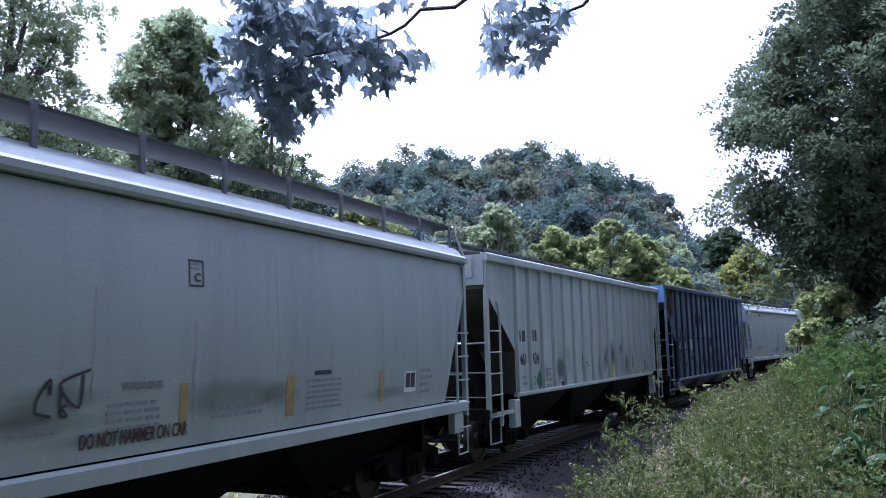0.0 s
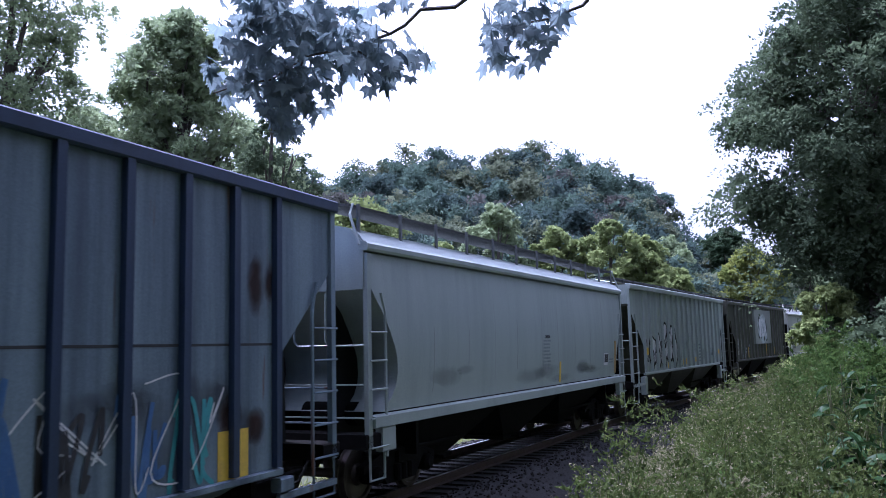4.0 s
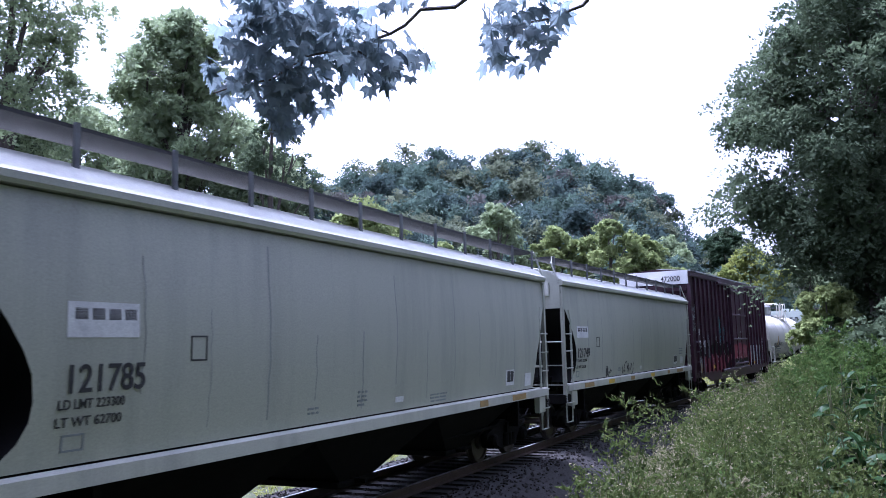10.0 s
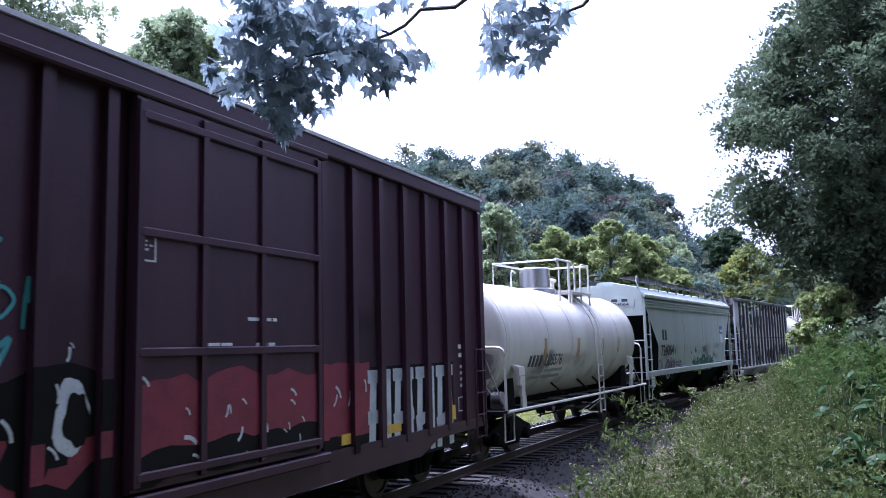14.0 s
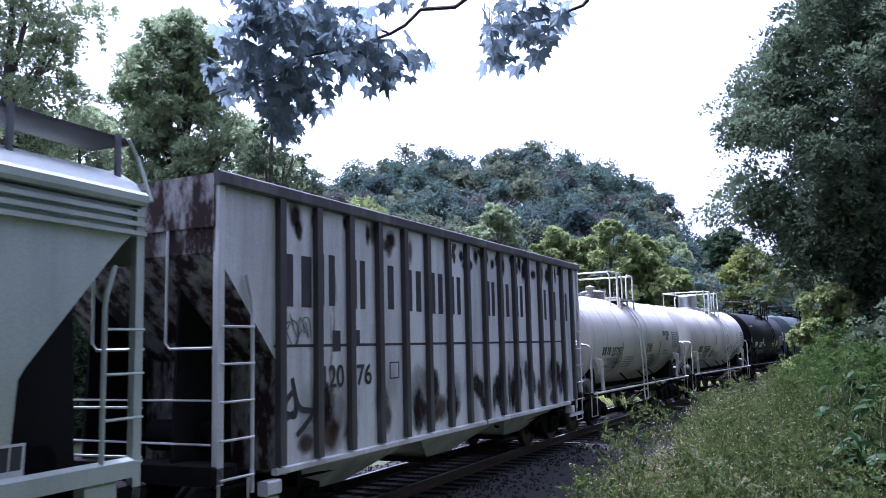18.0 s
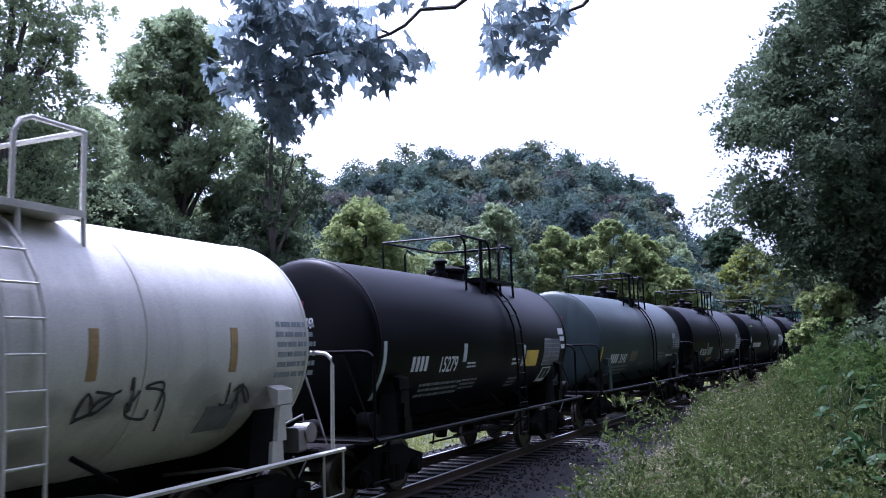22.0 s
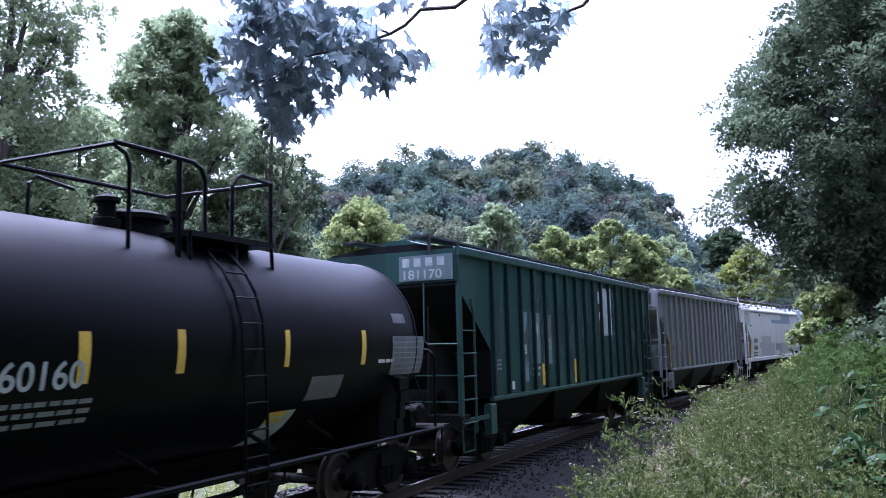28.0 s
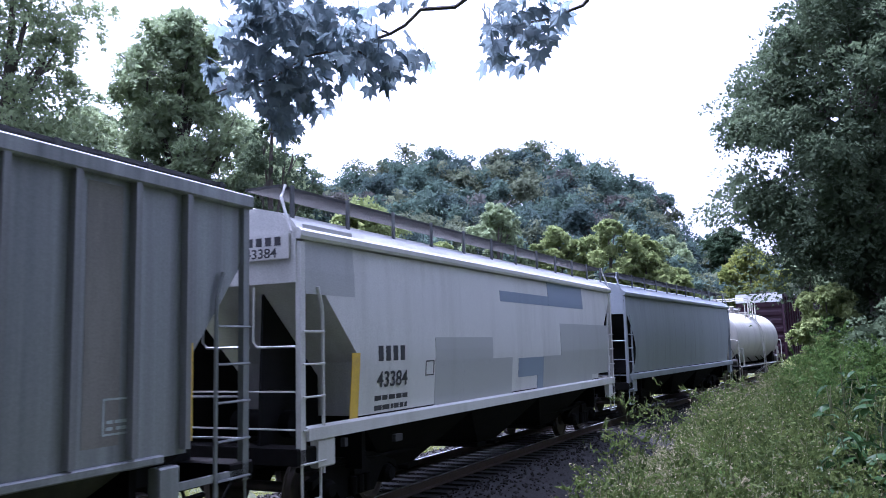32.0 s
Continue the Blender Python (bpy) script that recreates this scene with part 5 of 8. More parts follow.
def plumes(name, label, n, s_range, l_range, h_range, seed, mats, branches=13, per=13, tufts=4, s_pow=1.2, patchy=0.3, leaf=0.034, foot=10):
    """Tall branching weeds: a stem, narrow leaves below, ascending side shoots set with fine leaflets and pale seed tufts."""
    rng = np.random.default_rng(seed)
    s = s_range[0] + (s_range[1] - s_range[0]) * rng.uniform(0, 1, n) ** s_pow
    l = rng.uniform(*l_range, n)
    keep = np.array([noise.noise(Vector((a * 0.55, b * 0.8, seed))) for a, b in zip(s, l)]) > -patchy
    keep &= l > 4.6 + np.maximum(0, 13 - s) * 0.24
    s, l = s[keep], l[keep]
    n = len(s)
    P = np.array([beside(a, b) for a, b in zip(s, l)])
    P[:, 2] = ground_z(P[:, 0], P[:, 1]) - 0.03
    h = rng.uniform(*h_range, n) * (0.8 + 0.5 * np.array([noise.noise(Vector((a * 0.6, b * 0.7, 7 + seed))) for a, b in zip(s, l)]))
    lean = np.concatenate([rng.normal(size=(n, 2)) * 0.13, np.ones((n, 1))], 1)
    at = lambda u: P[:, None] + lean[:, None] * (u * h[:, None])[..., None] * np.array([1, 1, 1.0])
    thing = tagged(new(name), label, "weeds", kind="stuff")
    w = np.concatenate([unit(rng.normal(size=(n, 2))) * 0.005, np.zeros((n, 1))], 1)
    top = P + lean * h[:, None]
    part("stems", quads("stems", np.stack([P - w, P + w, top + w * 0.4, top - w * 0.4], 1).reshape(-1, 3), M_STEM), M_STEM, thing)
    u = 1 - 0.5 * rng.uniform(0, 1, (n, branches)) ** 1.3
    a = rng.uniform(0, 2 * math.pi, (n, branches))
    out = np.stack([np.cos(a), np.sin(a), rng.uniform(0.5, 1.3, a.shape)], 2)
    size = (0.34 * (1.12 - u) + 0.05) * np.minimum(h, 1.2)[:, None]
    base = at(u)
    t = np.linspace(0.12, 1.0, per)
    q = base[:, :, None] + out[:, :, None] * (size[..., None] * t)[..., None]
    q[..., 2] -= 0.35 * size[..., None] * t ** 2
    q = q.reshape(-1, 3) + rng.normal(size=(n * branches * per, 3)) * 0.012
    grow = np.repeat(out.reshape(-1, 3), per, 0) + rng.normal(size=q.shape) * 0.7
    part("leaflets", tris("leaflets", blades(rng, q, grow, rng.normal(size=q.shape), leaf, leaf * 0.36), [mats[0]]), mats[0], thing)
    if tufts:
        tip = base + out * size[..., None] - np.array([0, 0, 0.35]) * size[..., None]
        q = np.repeat(tip.reshape(-1, 3), tufts, 0) + rng.normal(size=(n * branches * tufts, 3)) * np.array([0.016, 0.016, 0.022])
        part("seed_heads", tris("seed_heads", blades(rng, q, rng.normal(size=q.shape), rng.normal(size=q.shape), 0.022, 0.017), [mats[1]]), mats[1], thing)
    if foot:
        u = rng.uniform(0.05, 0.62, (n, foot))
        a = rng.uniform(0, 2 * math.pi, (n, foot))
        out = np.stack([np.cos(a), np.sin(a), rng.uniform(-0.3, 0.7, a.shape)], 2).reshape(-1, 3)
        q = at(u).reshape(-1, 3) + out * 0.06
        part("stem_leaves", tris("stem_leaves", blades(rng, q, out, np.array([0, 0, 1.0]) + rng.normal(size=q.shape) * 0.4, 0.12, 0.026), [mats[2]]), mats[2], thing)
    return thing


plumes("feathery_weeds", "tall pale feathery weeds with fluffy seed heads along the ballast", 760, (2.5, 36), (4.6, 6.8), (0.45, 1.2), 11, (M_WEED2, M_SEED, M_WEED), 18, 15, 6, 1.2, 0.02, 0.028)
plumes("olive_weeds", "olive green branching weeds among the pale ones", 620, (2.5, 36), (4.7, 7.2), (0.35, 1.35), 18, (M_WEED, M_SEED, M_RANK), 14, 13, 2, 1.2, 0.06, 0.036, 14)
plumes("green_weeds", "dense green leafy weeds on the bank", 900, (5, 34), (6.5, 9.6), (0.6, 1.55), 12, (M_WEED, M_SEED, M_WEED), 13, 12, 1, 1.1, 0.6, 0.046, 14)
plumes("tall_green_weeds", "tall rank green weeds under the trees", 330, (13, 33), (7.3, 10.4), (1.1, 2.0), 17, (M_RANK, M_SEED, M_RANK), 15, 12, 0, 1.0, 0.8, 0.075, 22)
weeds("leafy_weeds", "broader green weeds among the taller stems", 420, (5, 30), (6.8, 9.4), (0.6, 1.15), (M_WEED, M_SEED), 16, 60, 0.07, 0.34, 0, 1.1, 0.4, 0.17, -0.4)
weeds("low_weeds", "low scrubby weeds at the edge of the ballast", 1000, (2, 45), (3.7, 5.0), (0.15, 0.5), (M_WEED, M_SEED), 13, 30, 0.07, 0.4, 0, 1.1, 0.3)
weeds("far_bank_weeds", "tall weeds along the bend of the line", 1100, (30, 75), (3.6, 9), (0.8, 1.9), (M_WEED, M_SEED), 14, 46, 0.16, 0.45, 2, 1.0, 0.9)
weeds("meadow_grass", "sunlit yellow-green meadow grass beyond the track", 4200, (2, 75), (-13, -3.6), (0.25, 0.55), (M_GRASS, M_SEED), 15, 16, 0.22, 0.12, 0, 1.0, 0.9)


def broad_plant(x, y, h, seed, leaf=0.2, count=26):
    """Upright plant with large pointed leaves on branching stems."""
    rng = np.random.default_rng(seed)
    z = float(ground_z(x, y)[0]) - 0.05
    thing = tagged(new("broadleaf_plant"), "dark green broad-leaved plant on the bank", "plant", "broad-leaved plants")
    thing.location = (x, y, z)
    b = Build()
    me = shared("broad_leaf", lambda: broad_leaf_mesh())
    for k in range(4):
        a = rng.uniform(0, 6.28)
        tip = Vector((math.cos(a) * 0.35 * rng.uniform(0.3, 1), math.sin(a) * 0.35 * rng.uniform(0.3, 1), h * rng.uniform(0.75, 1.0)))
        pts = [tip * t + Vector((0.05 * math.sin(4 * t + k), 0.05 * math.cos(3 * t), 0)) for t in (0, 0.35, 0.7, 1.0)]
        b.tube([tuple(p) for p in pts], 0.014, 6, 0.005)
        for j in range(count // 4):
            t = rng.uniform(0.3, 1.02)
            p = tip * t
            o = part("leaf", me, M_BROAD, thing)
            s = leaf * rng.uniform(0.7, 1.3) * (1.25 - 0.4 * t)
            o.matrix_basis = Matrix.Translation(p) @ Euler((rng.uniform(-0.3, 0.3), rng.uniform(-0.1, 0.9), rng.uniform(0, 6.28))).to_matrix().to_4x4() @ Matrix.Diagonal((s, s, s, 1))
    part("stem", b, M_STEM, thing)


def broad_leaf_mesh():
    b = Build()
    n = 7
    for i in range(n + 1):
        t = i / n
        w = 0.27 * math.sin(math.pi * t ** 0.8) ** 0.9
        z = 0.12 * math.sin(t * 2.2) - 0.25 * t * t
        b.v += [(t, -w, z + 0.06 * (w > 0.02)), (t, 0, z - 0.02), (t, w, z + 0.06 * (w > 0.02))]
    for i in range(n):
        a = 3 * i
        b.f += [(a, a + 1, a + 4, a + 3), (a + 1, a + 2, a + 5, a + 4)]
    return b.mesh("leaf", M_BROAD, True)


for k, (x, y, h, q, c) in enumerate([(3.0, 5.9, 1.3, 0.22, 44), (3.22, 6.2, 1.35, 0.23, 48), (2.95, 5.6, 1.05, 0.21, 40), (3.5, 6.7, 1.35, 0.23, 44), (2.8, 5.2, 0.8, 0.2, 32), (3.3, 7.4, 1.25, 0.17, 26), (3.9, 8.2, 1.45, 0.18, 30), (4.6, 8.9, 1.5, 0.18, 28), (4.9, 10.2, 1.4, 0.17, 24), (5.7, 11.5, 1.5, 0.17, 24)]):
    broad_plant(x, y, h, 200 + k, q, c)


def foxtail(x, y, h, bend, seed):
    """A grass stem that arches over under a bristly seed head."""
    rng = np.random.default_rng(seed)
    thing = tagged(new("foxtail_grass"), "pale nodding foxtail seed head on a thin stem", "grass", "foxtail grasses")
    thing.location = (x, y, float(ground_z(x, y)[0]) - 0.03)
    d = Vector((math.cos(bend), math.sin(bend), 0))
    arc = [Vector((0, 0, h * t)) + d * 0.16 * t ** 3 for t in (0, 0.3, 0.6, 0.85)]
    head = [arc[-1] + d * (0.05 * k) + Vector((0, 0, 0.05 * k - 0.0135 * k * k)) for k in range(1, 6)]
    part("stem", Build().tube([tuple(p) for p in arc + head[:1]], 0.003, 5, 0.002), M_STEM, thing)
    core = np.array([np.array(head[int(i)].lerp(head[min(4, int(i) + 1)], i % 1)) for i in np.linspace(0, 4, 60)])
    q = np.repeat(core, 5, 0)
    o = unit(rng.normal(size=q.shape))
    part("seed_head", tris("seed_head", blades(rng, q + o * 0.008, o, rng.normal(size=q.shape), 0.024, 0.005), [M_SEED]), M_SEED, thing)


for k, (x, y, h) in enumerate([(1.62, 4.9, 0.62), (1.75, 5.1, 0.75), (2.0, 5.3, 0.7), (2.2, 5.2, 0.8), (2.35, 5.6, 0.85), (1.9, 5.6, 0.7), (2.5, 5.4, 0.78), (2.15, 5.9, 0.9), (1.5, 5.2, 0.6), (2.6, 6.0, 0.95)]):
    foxtail(x, y, h, 2.2 + 1.7 * math.sin(k * 2.3), 700 + k)


# ---- the branch that hangs over the view ----
def lobed_leaf(seed):
    """A pointed leaf with toothed lobes, like a sycamore's."""
    rng = np.random.default_rng(seed)
    pts = []
    tips = [(-125, 0.42), (-80, 0.72), (-38, 0.85), (0, 1.0), (38, 0.85), (80, 0.72), (125, 0.42)]
    for i, (a, r) in enumerate(tips):
        r *= rng.uniform(0.88, 1.08)
        pts.append((a, r))
        if i < len(tips) - 1:
            m = (a + tips[i + 1][0]) / 2
            pts += [(m - 9, 0.55 * r + 0.12), (m, 0.52), (m + 9, 0.55 * tips[i + 1][1] + 0.12)]
    b = Build()
    b.v = [(0.0, 0.0, 0.0)] + [(r * math.cos(radians(a)), r * math.sin(radians(a)), -0.14 * r * r + 0.05 * math.sin(radians(a) * 3)) for a, r in pts]
    b.f = [(0, i, i + 1) for i in range(1, len(pts))]
    b.tube([(0, 0, 0), (-0.25, 0, 0.03), (-0.55, 0, 0.12)], 0.018, 4)
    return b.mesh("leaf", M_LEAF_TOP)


def overhanging_branch():
    rng = np.random.default_rng(9)
    thing = tagged(new("overhanging_branch"), "leafy branch with lobed leaves hanging overhead", "branch")
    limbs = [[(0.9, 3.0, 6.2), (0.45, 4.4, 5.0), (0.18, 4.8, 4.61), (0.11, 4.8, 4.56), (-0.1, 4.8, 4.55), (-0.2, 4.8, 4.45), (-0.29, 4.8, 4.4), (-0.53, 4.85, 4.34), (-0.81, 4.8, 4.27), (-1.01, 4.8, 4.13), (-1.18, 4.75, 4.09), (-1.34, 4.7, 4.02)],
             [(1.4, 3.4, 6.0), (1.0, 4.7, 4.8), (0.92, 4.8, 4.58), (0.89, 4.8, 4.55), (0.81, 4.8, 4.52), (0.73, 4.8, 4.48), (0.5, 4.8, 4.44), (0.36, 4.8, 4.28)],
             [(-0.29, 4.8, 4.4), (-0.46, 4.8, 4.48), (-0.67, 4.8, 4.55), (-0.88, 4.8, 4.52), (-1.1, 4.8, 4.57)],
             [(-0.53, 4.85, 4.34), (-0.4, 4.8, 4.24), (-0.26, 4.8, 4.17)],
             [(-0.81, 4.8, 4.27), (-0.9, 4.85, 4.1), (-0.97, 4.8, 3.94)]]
    for k, l in enumerate(limbs):
        part("twig" if k > 1 else "limb", Build().tube(l, 0.016 if k < 2 else 0.007, 7, 0.004), M_BARK, thing, smooth=True)
    leaves = [lobed_leaf(k) for k in range(4)]
    mass = Build()
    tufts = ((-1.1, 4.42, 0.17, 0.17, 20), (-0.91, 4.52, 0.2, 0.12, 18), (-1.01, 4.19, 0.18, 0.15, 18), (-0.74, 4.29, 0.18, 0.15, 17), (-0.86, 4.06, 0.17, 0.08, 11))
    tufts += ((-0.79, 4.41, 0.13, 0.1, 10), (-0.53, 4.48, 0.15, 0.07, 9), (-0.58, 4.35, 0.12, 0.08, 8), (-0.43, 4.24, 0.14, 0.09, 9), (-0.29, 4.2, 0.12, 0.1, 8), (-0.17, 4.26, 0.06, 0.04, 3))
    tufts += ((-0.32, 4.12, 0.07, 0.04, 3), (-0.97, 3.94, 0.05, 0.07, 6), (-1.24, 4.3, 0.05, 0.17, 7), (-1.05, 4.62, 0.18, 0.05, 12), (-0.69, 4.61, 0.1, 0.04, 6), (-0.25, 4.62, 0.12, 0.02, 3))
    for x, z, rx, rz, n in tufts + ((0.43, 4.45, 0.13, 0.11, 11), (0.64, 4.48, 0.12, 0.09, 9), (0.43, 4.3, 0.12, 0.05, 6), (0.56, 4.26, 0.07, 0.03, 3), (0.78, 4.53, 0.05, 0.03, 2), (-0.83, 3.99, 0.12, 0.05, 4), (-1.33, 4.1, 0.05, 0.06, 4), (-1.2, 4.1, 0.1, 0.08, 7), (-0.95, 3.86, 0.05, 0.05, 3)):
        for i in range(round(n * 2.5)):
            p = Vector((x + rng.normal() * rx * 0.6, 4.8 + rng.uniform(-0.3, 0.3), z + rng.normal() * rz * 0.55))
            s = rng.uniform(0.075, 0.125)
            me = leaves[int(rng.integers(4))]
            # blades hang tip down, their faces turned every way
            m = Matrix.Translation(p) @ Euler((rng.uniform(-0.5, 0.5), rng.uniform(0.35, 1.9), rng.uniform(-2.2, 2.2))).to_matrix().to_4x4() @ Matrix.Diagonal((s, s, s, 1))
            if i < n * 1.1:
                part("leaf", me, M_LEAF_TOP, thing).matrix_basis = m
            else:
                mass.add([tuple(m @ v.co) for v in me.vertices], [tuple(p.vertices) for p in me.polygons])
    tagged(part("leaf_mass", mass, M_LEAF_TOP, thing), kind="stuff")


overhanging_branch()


def bank_wood():
    """Unseen trees added on the bank behind the viewer to shade the near side of the train."""
    rng = np.random.default_rng(88)
    pts, outs = [], []
    for k in range(1700):
        a = radians(rng.uniform(50, 262))
        d = rng.uniform(7, 22)
        x, y = d * math.sin(a), d * math.cos(a)
        s, l = to_track(x, y)
        if l[0] < (5.4 if y < -4 else 6.5) or (y > -2.5 and (a > radians(90) or d < 9.5)):
            continue
        c = np.array([x, y, rng.uniform(0.8, 21.0 if y < 0 else 12.0)])
        r = rng.uniform(1.4, 2.4)
        e = ball(rng, 120)
        pts.append(c + e * (r * rng.uniform(0.5, 1.05, 120))[:, None])
        outs.append(e)
    for k in range(120):  # added crowns that arch over the bank, out of view, to block high sky
        c = np.array([rng.uniform(-2, 9), rng.uniform(-9, 1.5), rng.uniform(8.5, 16)])
        e = ball(rng, 120)
        pts.append(c + e * (rng.uniform(1.2, 2.0) * rng.uniform(0.5, 1.05, 120))[:, None])
        outs.append(e)
    for k in range(150):  # unseen thicket added on the slope just behind the viewpoint, darkens low car sides
        s, l = rng.uniform(-18, -3.8), rng.uniform(4.6, 7.5)
        x, y, z = beside(s, l)
        c = np.array([x, y, rng.uniform(0.3, 9.0)])
        e = ball(rng, 110)
        pts.append(c + e * (rng.uniform(0.9, 1.5) * rng.uniform(0.5, 1.05, 110))[:, None])
        outs.append(e)
    for k in range(420):  # unseen wood added across the line, beside and behind the view, against low sky
        s, l = rng.uniform(-75, 6), rng.uniform(-30, -6.5)
        x, y, z = beside(s, l)
        if math.degrees(math.atan2(x, y)) > -40:
            continue
        c = np.array([x, y, rng.uniform(0.5, 14)])
        e = ball(rng, 60)
        pts.append(c + e * (rng.uniform(1.6, 2.8) * rng.uniform(0.5, 1.05, 60))[:, None])
        outs.append(e)
    me = leaf_mesh("bank_wood", np.concatenate(pts), 1.0, rng, M_LEAF_C, out=np.concatenate(outs), slim=0.8)
    tagged(new("bank_wood", me), "unseen leafy wood added behind the viewpoint to block sky light", "woods", kind="stuff")


bank_wood()


# ---- paint, stencils, plates and graffiti on the cars ----
M_GRUST = material("rust_patch", (0.077, 0.042, 0.0364), 0.85, 0, (0.042, 0.028, 0.028), 2, 0.5, 40, 0.3)
M_PATCHG = paint("grey_overpaint", (0.34, 0.35, 0.34), (0.28, 0.28, 0.27), amount=0.3)
M_PATCHB = paint("blue_overpaint", (0.19, 0.235, 0.3), (0.15, 0.185, 0.245), amount=0.3)
M_PANEL = paint("sage_panel", (0.20, 0.22, 0.19), (0.15, 0.165, 0.145), amount=0.5)
M_CHALK = material("chalky_spray", (0.588, 0.658, 0.658), 0.8, 0, (0.308, 0.35, 0.336), 4, 0.75, 30, 0.2)
M_TEALPATCH = paint("dull_teal_patch", (0.13, 0.19, 0.19), (0.09, 0.13, 0.13), amount=0.4)
M_OCHRE = material("faded_ochre_strip", (0.42, 0.28, 0.098), 0.6, 0, (0.238, 0.168, 0.084), 4, 0.6, 50, 0.1)
M_PURPLE = material("plum_spray", (0.182, 0.126, 0.182), 0.6, 0, (0.28, 0.238, 0.28), 4, 0.6, 40, 0.1)
M_SMUDGE = material("grey_spray", (0.14, 0.14, 0.147), 0.7, 0, (0.238, 0.238, 0.238), 2, 0.6, 40, 0.1)
M_SPRAY = grime("thin_grey_spray", (0.09, 0.09, 0.1), "x", 0.85, 6.0)
M_SOOT = grime("soot", (0.06, 0.052, 0.046), "y", 0.75, 3.0)
M_SOOTDEEP = grime("deep_soot", (0.012, 0.011, 0.011), "y", 0.97, 4.0)
M_PANELDUST = grime("worn_panel", (0.16, 0.18, 0.155), "x", 0.8, 7.0)
M_RUSTHEAD = grime("rusty_smear", (0.12, 0.075, 0.05), "y", 0.6, 4.0)
M_FADEGREEN = grime("sun_faded_green", (0.1, 0.16, 0.15), "x", 0.55, 4.0)
M_PEEL = grime("peeled_paint", (0.035, 0.028, 0.026), "x", 0.95, 9.0)
M_GRIME = grime("sheet_grime", (0.075, 0.07, 0.065), "x", 0.22, 3.0)
M_RUSTY = grime("rust_bloom", (0.075, 0.04, 0.03), "x", 0.7, 5.0)
M_RUN = material("grime_run", (0.28, 0.301, 0.287), 0.7, 0, (0.378, 0.406, 0.392), 6, 0.6, 40, 0.05, streak=0.2)
M_STAIN = material("run_down_stain", (0.28, 0.266, 0.238), 0.7, 0, (0.182, 0.168, 0.154), 3, 0.6, 40, 0.1, streak=0.15)


def mark(c, x0, x1, z0, z1, mat, name="painted_mark", t=0.006):
    """A painted patch, plate or strip on the camera's side."""
    return part(name, patch(c[1], x0, x1, z0, z1, t, 6 if z1 - z0 > 0.3 else 2), mat, c[0])


def word(c, text, x0, x1, z0, z1, mat, name="lettering", out=0.012):
    size = (z1 - z0) / 0.70
    wide = size * 0.535 * len(text)
    return letters(text, c[0], c[1], x0, z0, size, mat, name, (x1 - x0) / wide, out)


def end_word(c, text, y0, y1, z0, z1, mat):
    """Numbers on the sheet at the leading end."""
    size = (z1 - z0) / 0.70
    return letters(text, c[0], c[1], -y0, z0, size, mat, "lettering", abs(y1 - y0) / (size * 0.57 * len(text)), 0.012, end=-c[0]["half"] - 0.1)


def end_plate(c, y0, y1, z0, z1, mat, name="end_sign", out=0.06):
    h = c[0]["half"]
    return part(name, Build().box(-h - out, -h - out + 0.03, min(-y0, -y1), max(-y0, -y1), z0, z1), mat, c[0])


def frame_mark(c, x0, x1, z0, z1, mat, w=0.02):
    """A painted rectangle outline."""
    b = Build()
    for a in ((x0, x1, z0, z0 + w), (x0, x1, z1 - w, z1), (x0, x0 + w, z0 + w, z1 - w), (x1 - w, x1, z0 + w, z1 - w)):
        q = patch(c[1], *a, 0.006, 2)
        b.add(q.v, q.f)
    return part("outlined_box", b, mat, c[0])


def lines(c, x0, x1, z0, z1, n, mat, seed=0):
    """Rows of small stencilled print, as plain bars."""
    rng = np.random.default_rng(seed + n)
    dz = (z1 - z0) / n
    for i in range(n):
        b = Build()
        x = x0 + rng.uniform(0, 0.06) * (x1 - x0)
        while x < x1 - 0.04:
            w = min(rng.uniform(0.05, 0.22), x1 - x)
            q = patch(c[1], x, x + w, z0 + i * dz + dz * 0.28, z0 + (i + 1) * dz - dz * 0.22, 0.006, 1)
            b.add(q.v, q.f)
            x += w + rng.uniform(0.025, 0.05)
        part("small_print_bar", b, mat, c[0])


def placard(c, x0, x1, z0, z1, frame, inner):
    p = mark(c, x0, x1, z0, z1, frame, "placard", 0.01)
    w, h = x1 - x0, z1 - z0
    part("placard_field", patch(c[1], x0 + 0.1 * w, x0 + 0.47 * w, z0 + 0.22 * h, z1 - 0.08 * h, 0.014, 2), inner, p)
    part("placard_field", patch(c[1], x0 + 0.53 * w, x1 - 0.1 * w, z0 + 0.22 * h, z1 - 0.08 * h, 0.014, 2), inner, p)


def table_print(c, x0, x1, z0, z1, rows, cols, mat, line):
    p = mark(c, x0, x1, z0, z1, mat, "data_panel", 0.006)
    for i in range(rows + 1):
        z = z0 + (z1 - z0) * i / rows
        part("panel_line", patch(c[1], x0, x1, z - 0.008, z + 0.008, 0.01, 1), line, p)
    for i in range(cols + 1):
        x = x0 + (x1 - x0) * i / cols
        part("panel_line", patch(c[1], x - 0.008, x + 0.008, z0, z1, 0.01, 6), line, p)


def ribbon(c, pts, w, out=0.010, close=False):
    """A sprayed stroke of width w along (x, z) points on the side of the car."""
    b = Build()
    n = len(pts)
    for i, (x, z) in enumerate(pts):
        a, e = pts[max(0, i - 1)], pts[min(n - 1, i + 1)]
        d = Vector((e[0] - a[0], e[1] - a[1]))
        d = d.normalized() if d.length > 1e-6 else Vector((1, 0))
        for q in (-1, 1):
            xx, zz = x - d.y * w / 2 * q, z + d.x * w / 2 * q
            b.v.append((xx, -c[1](zz) - out, zz))
    b.f = [(2 * i, 2 * i + 1, 2 * i + 3, 2 * i + 2) for i in range(n - 1)]
    return b


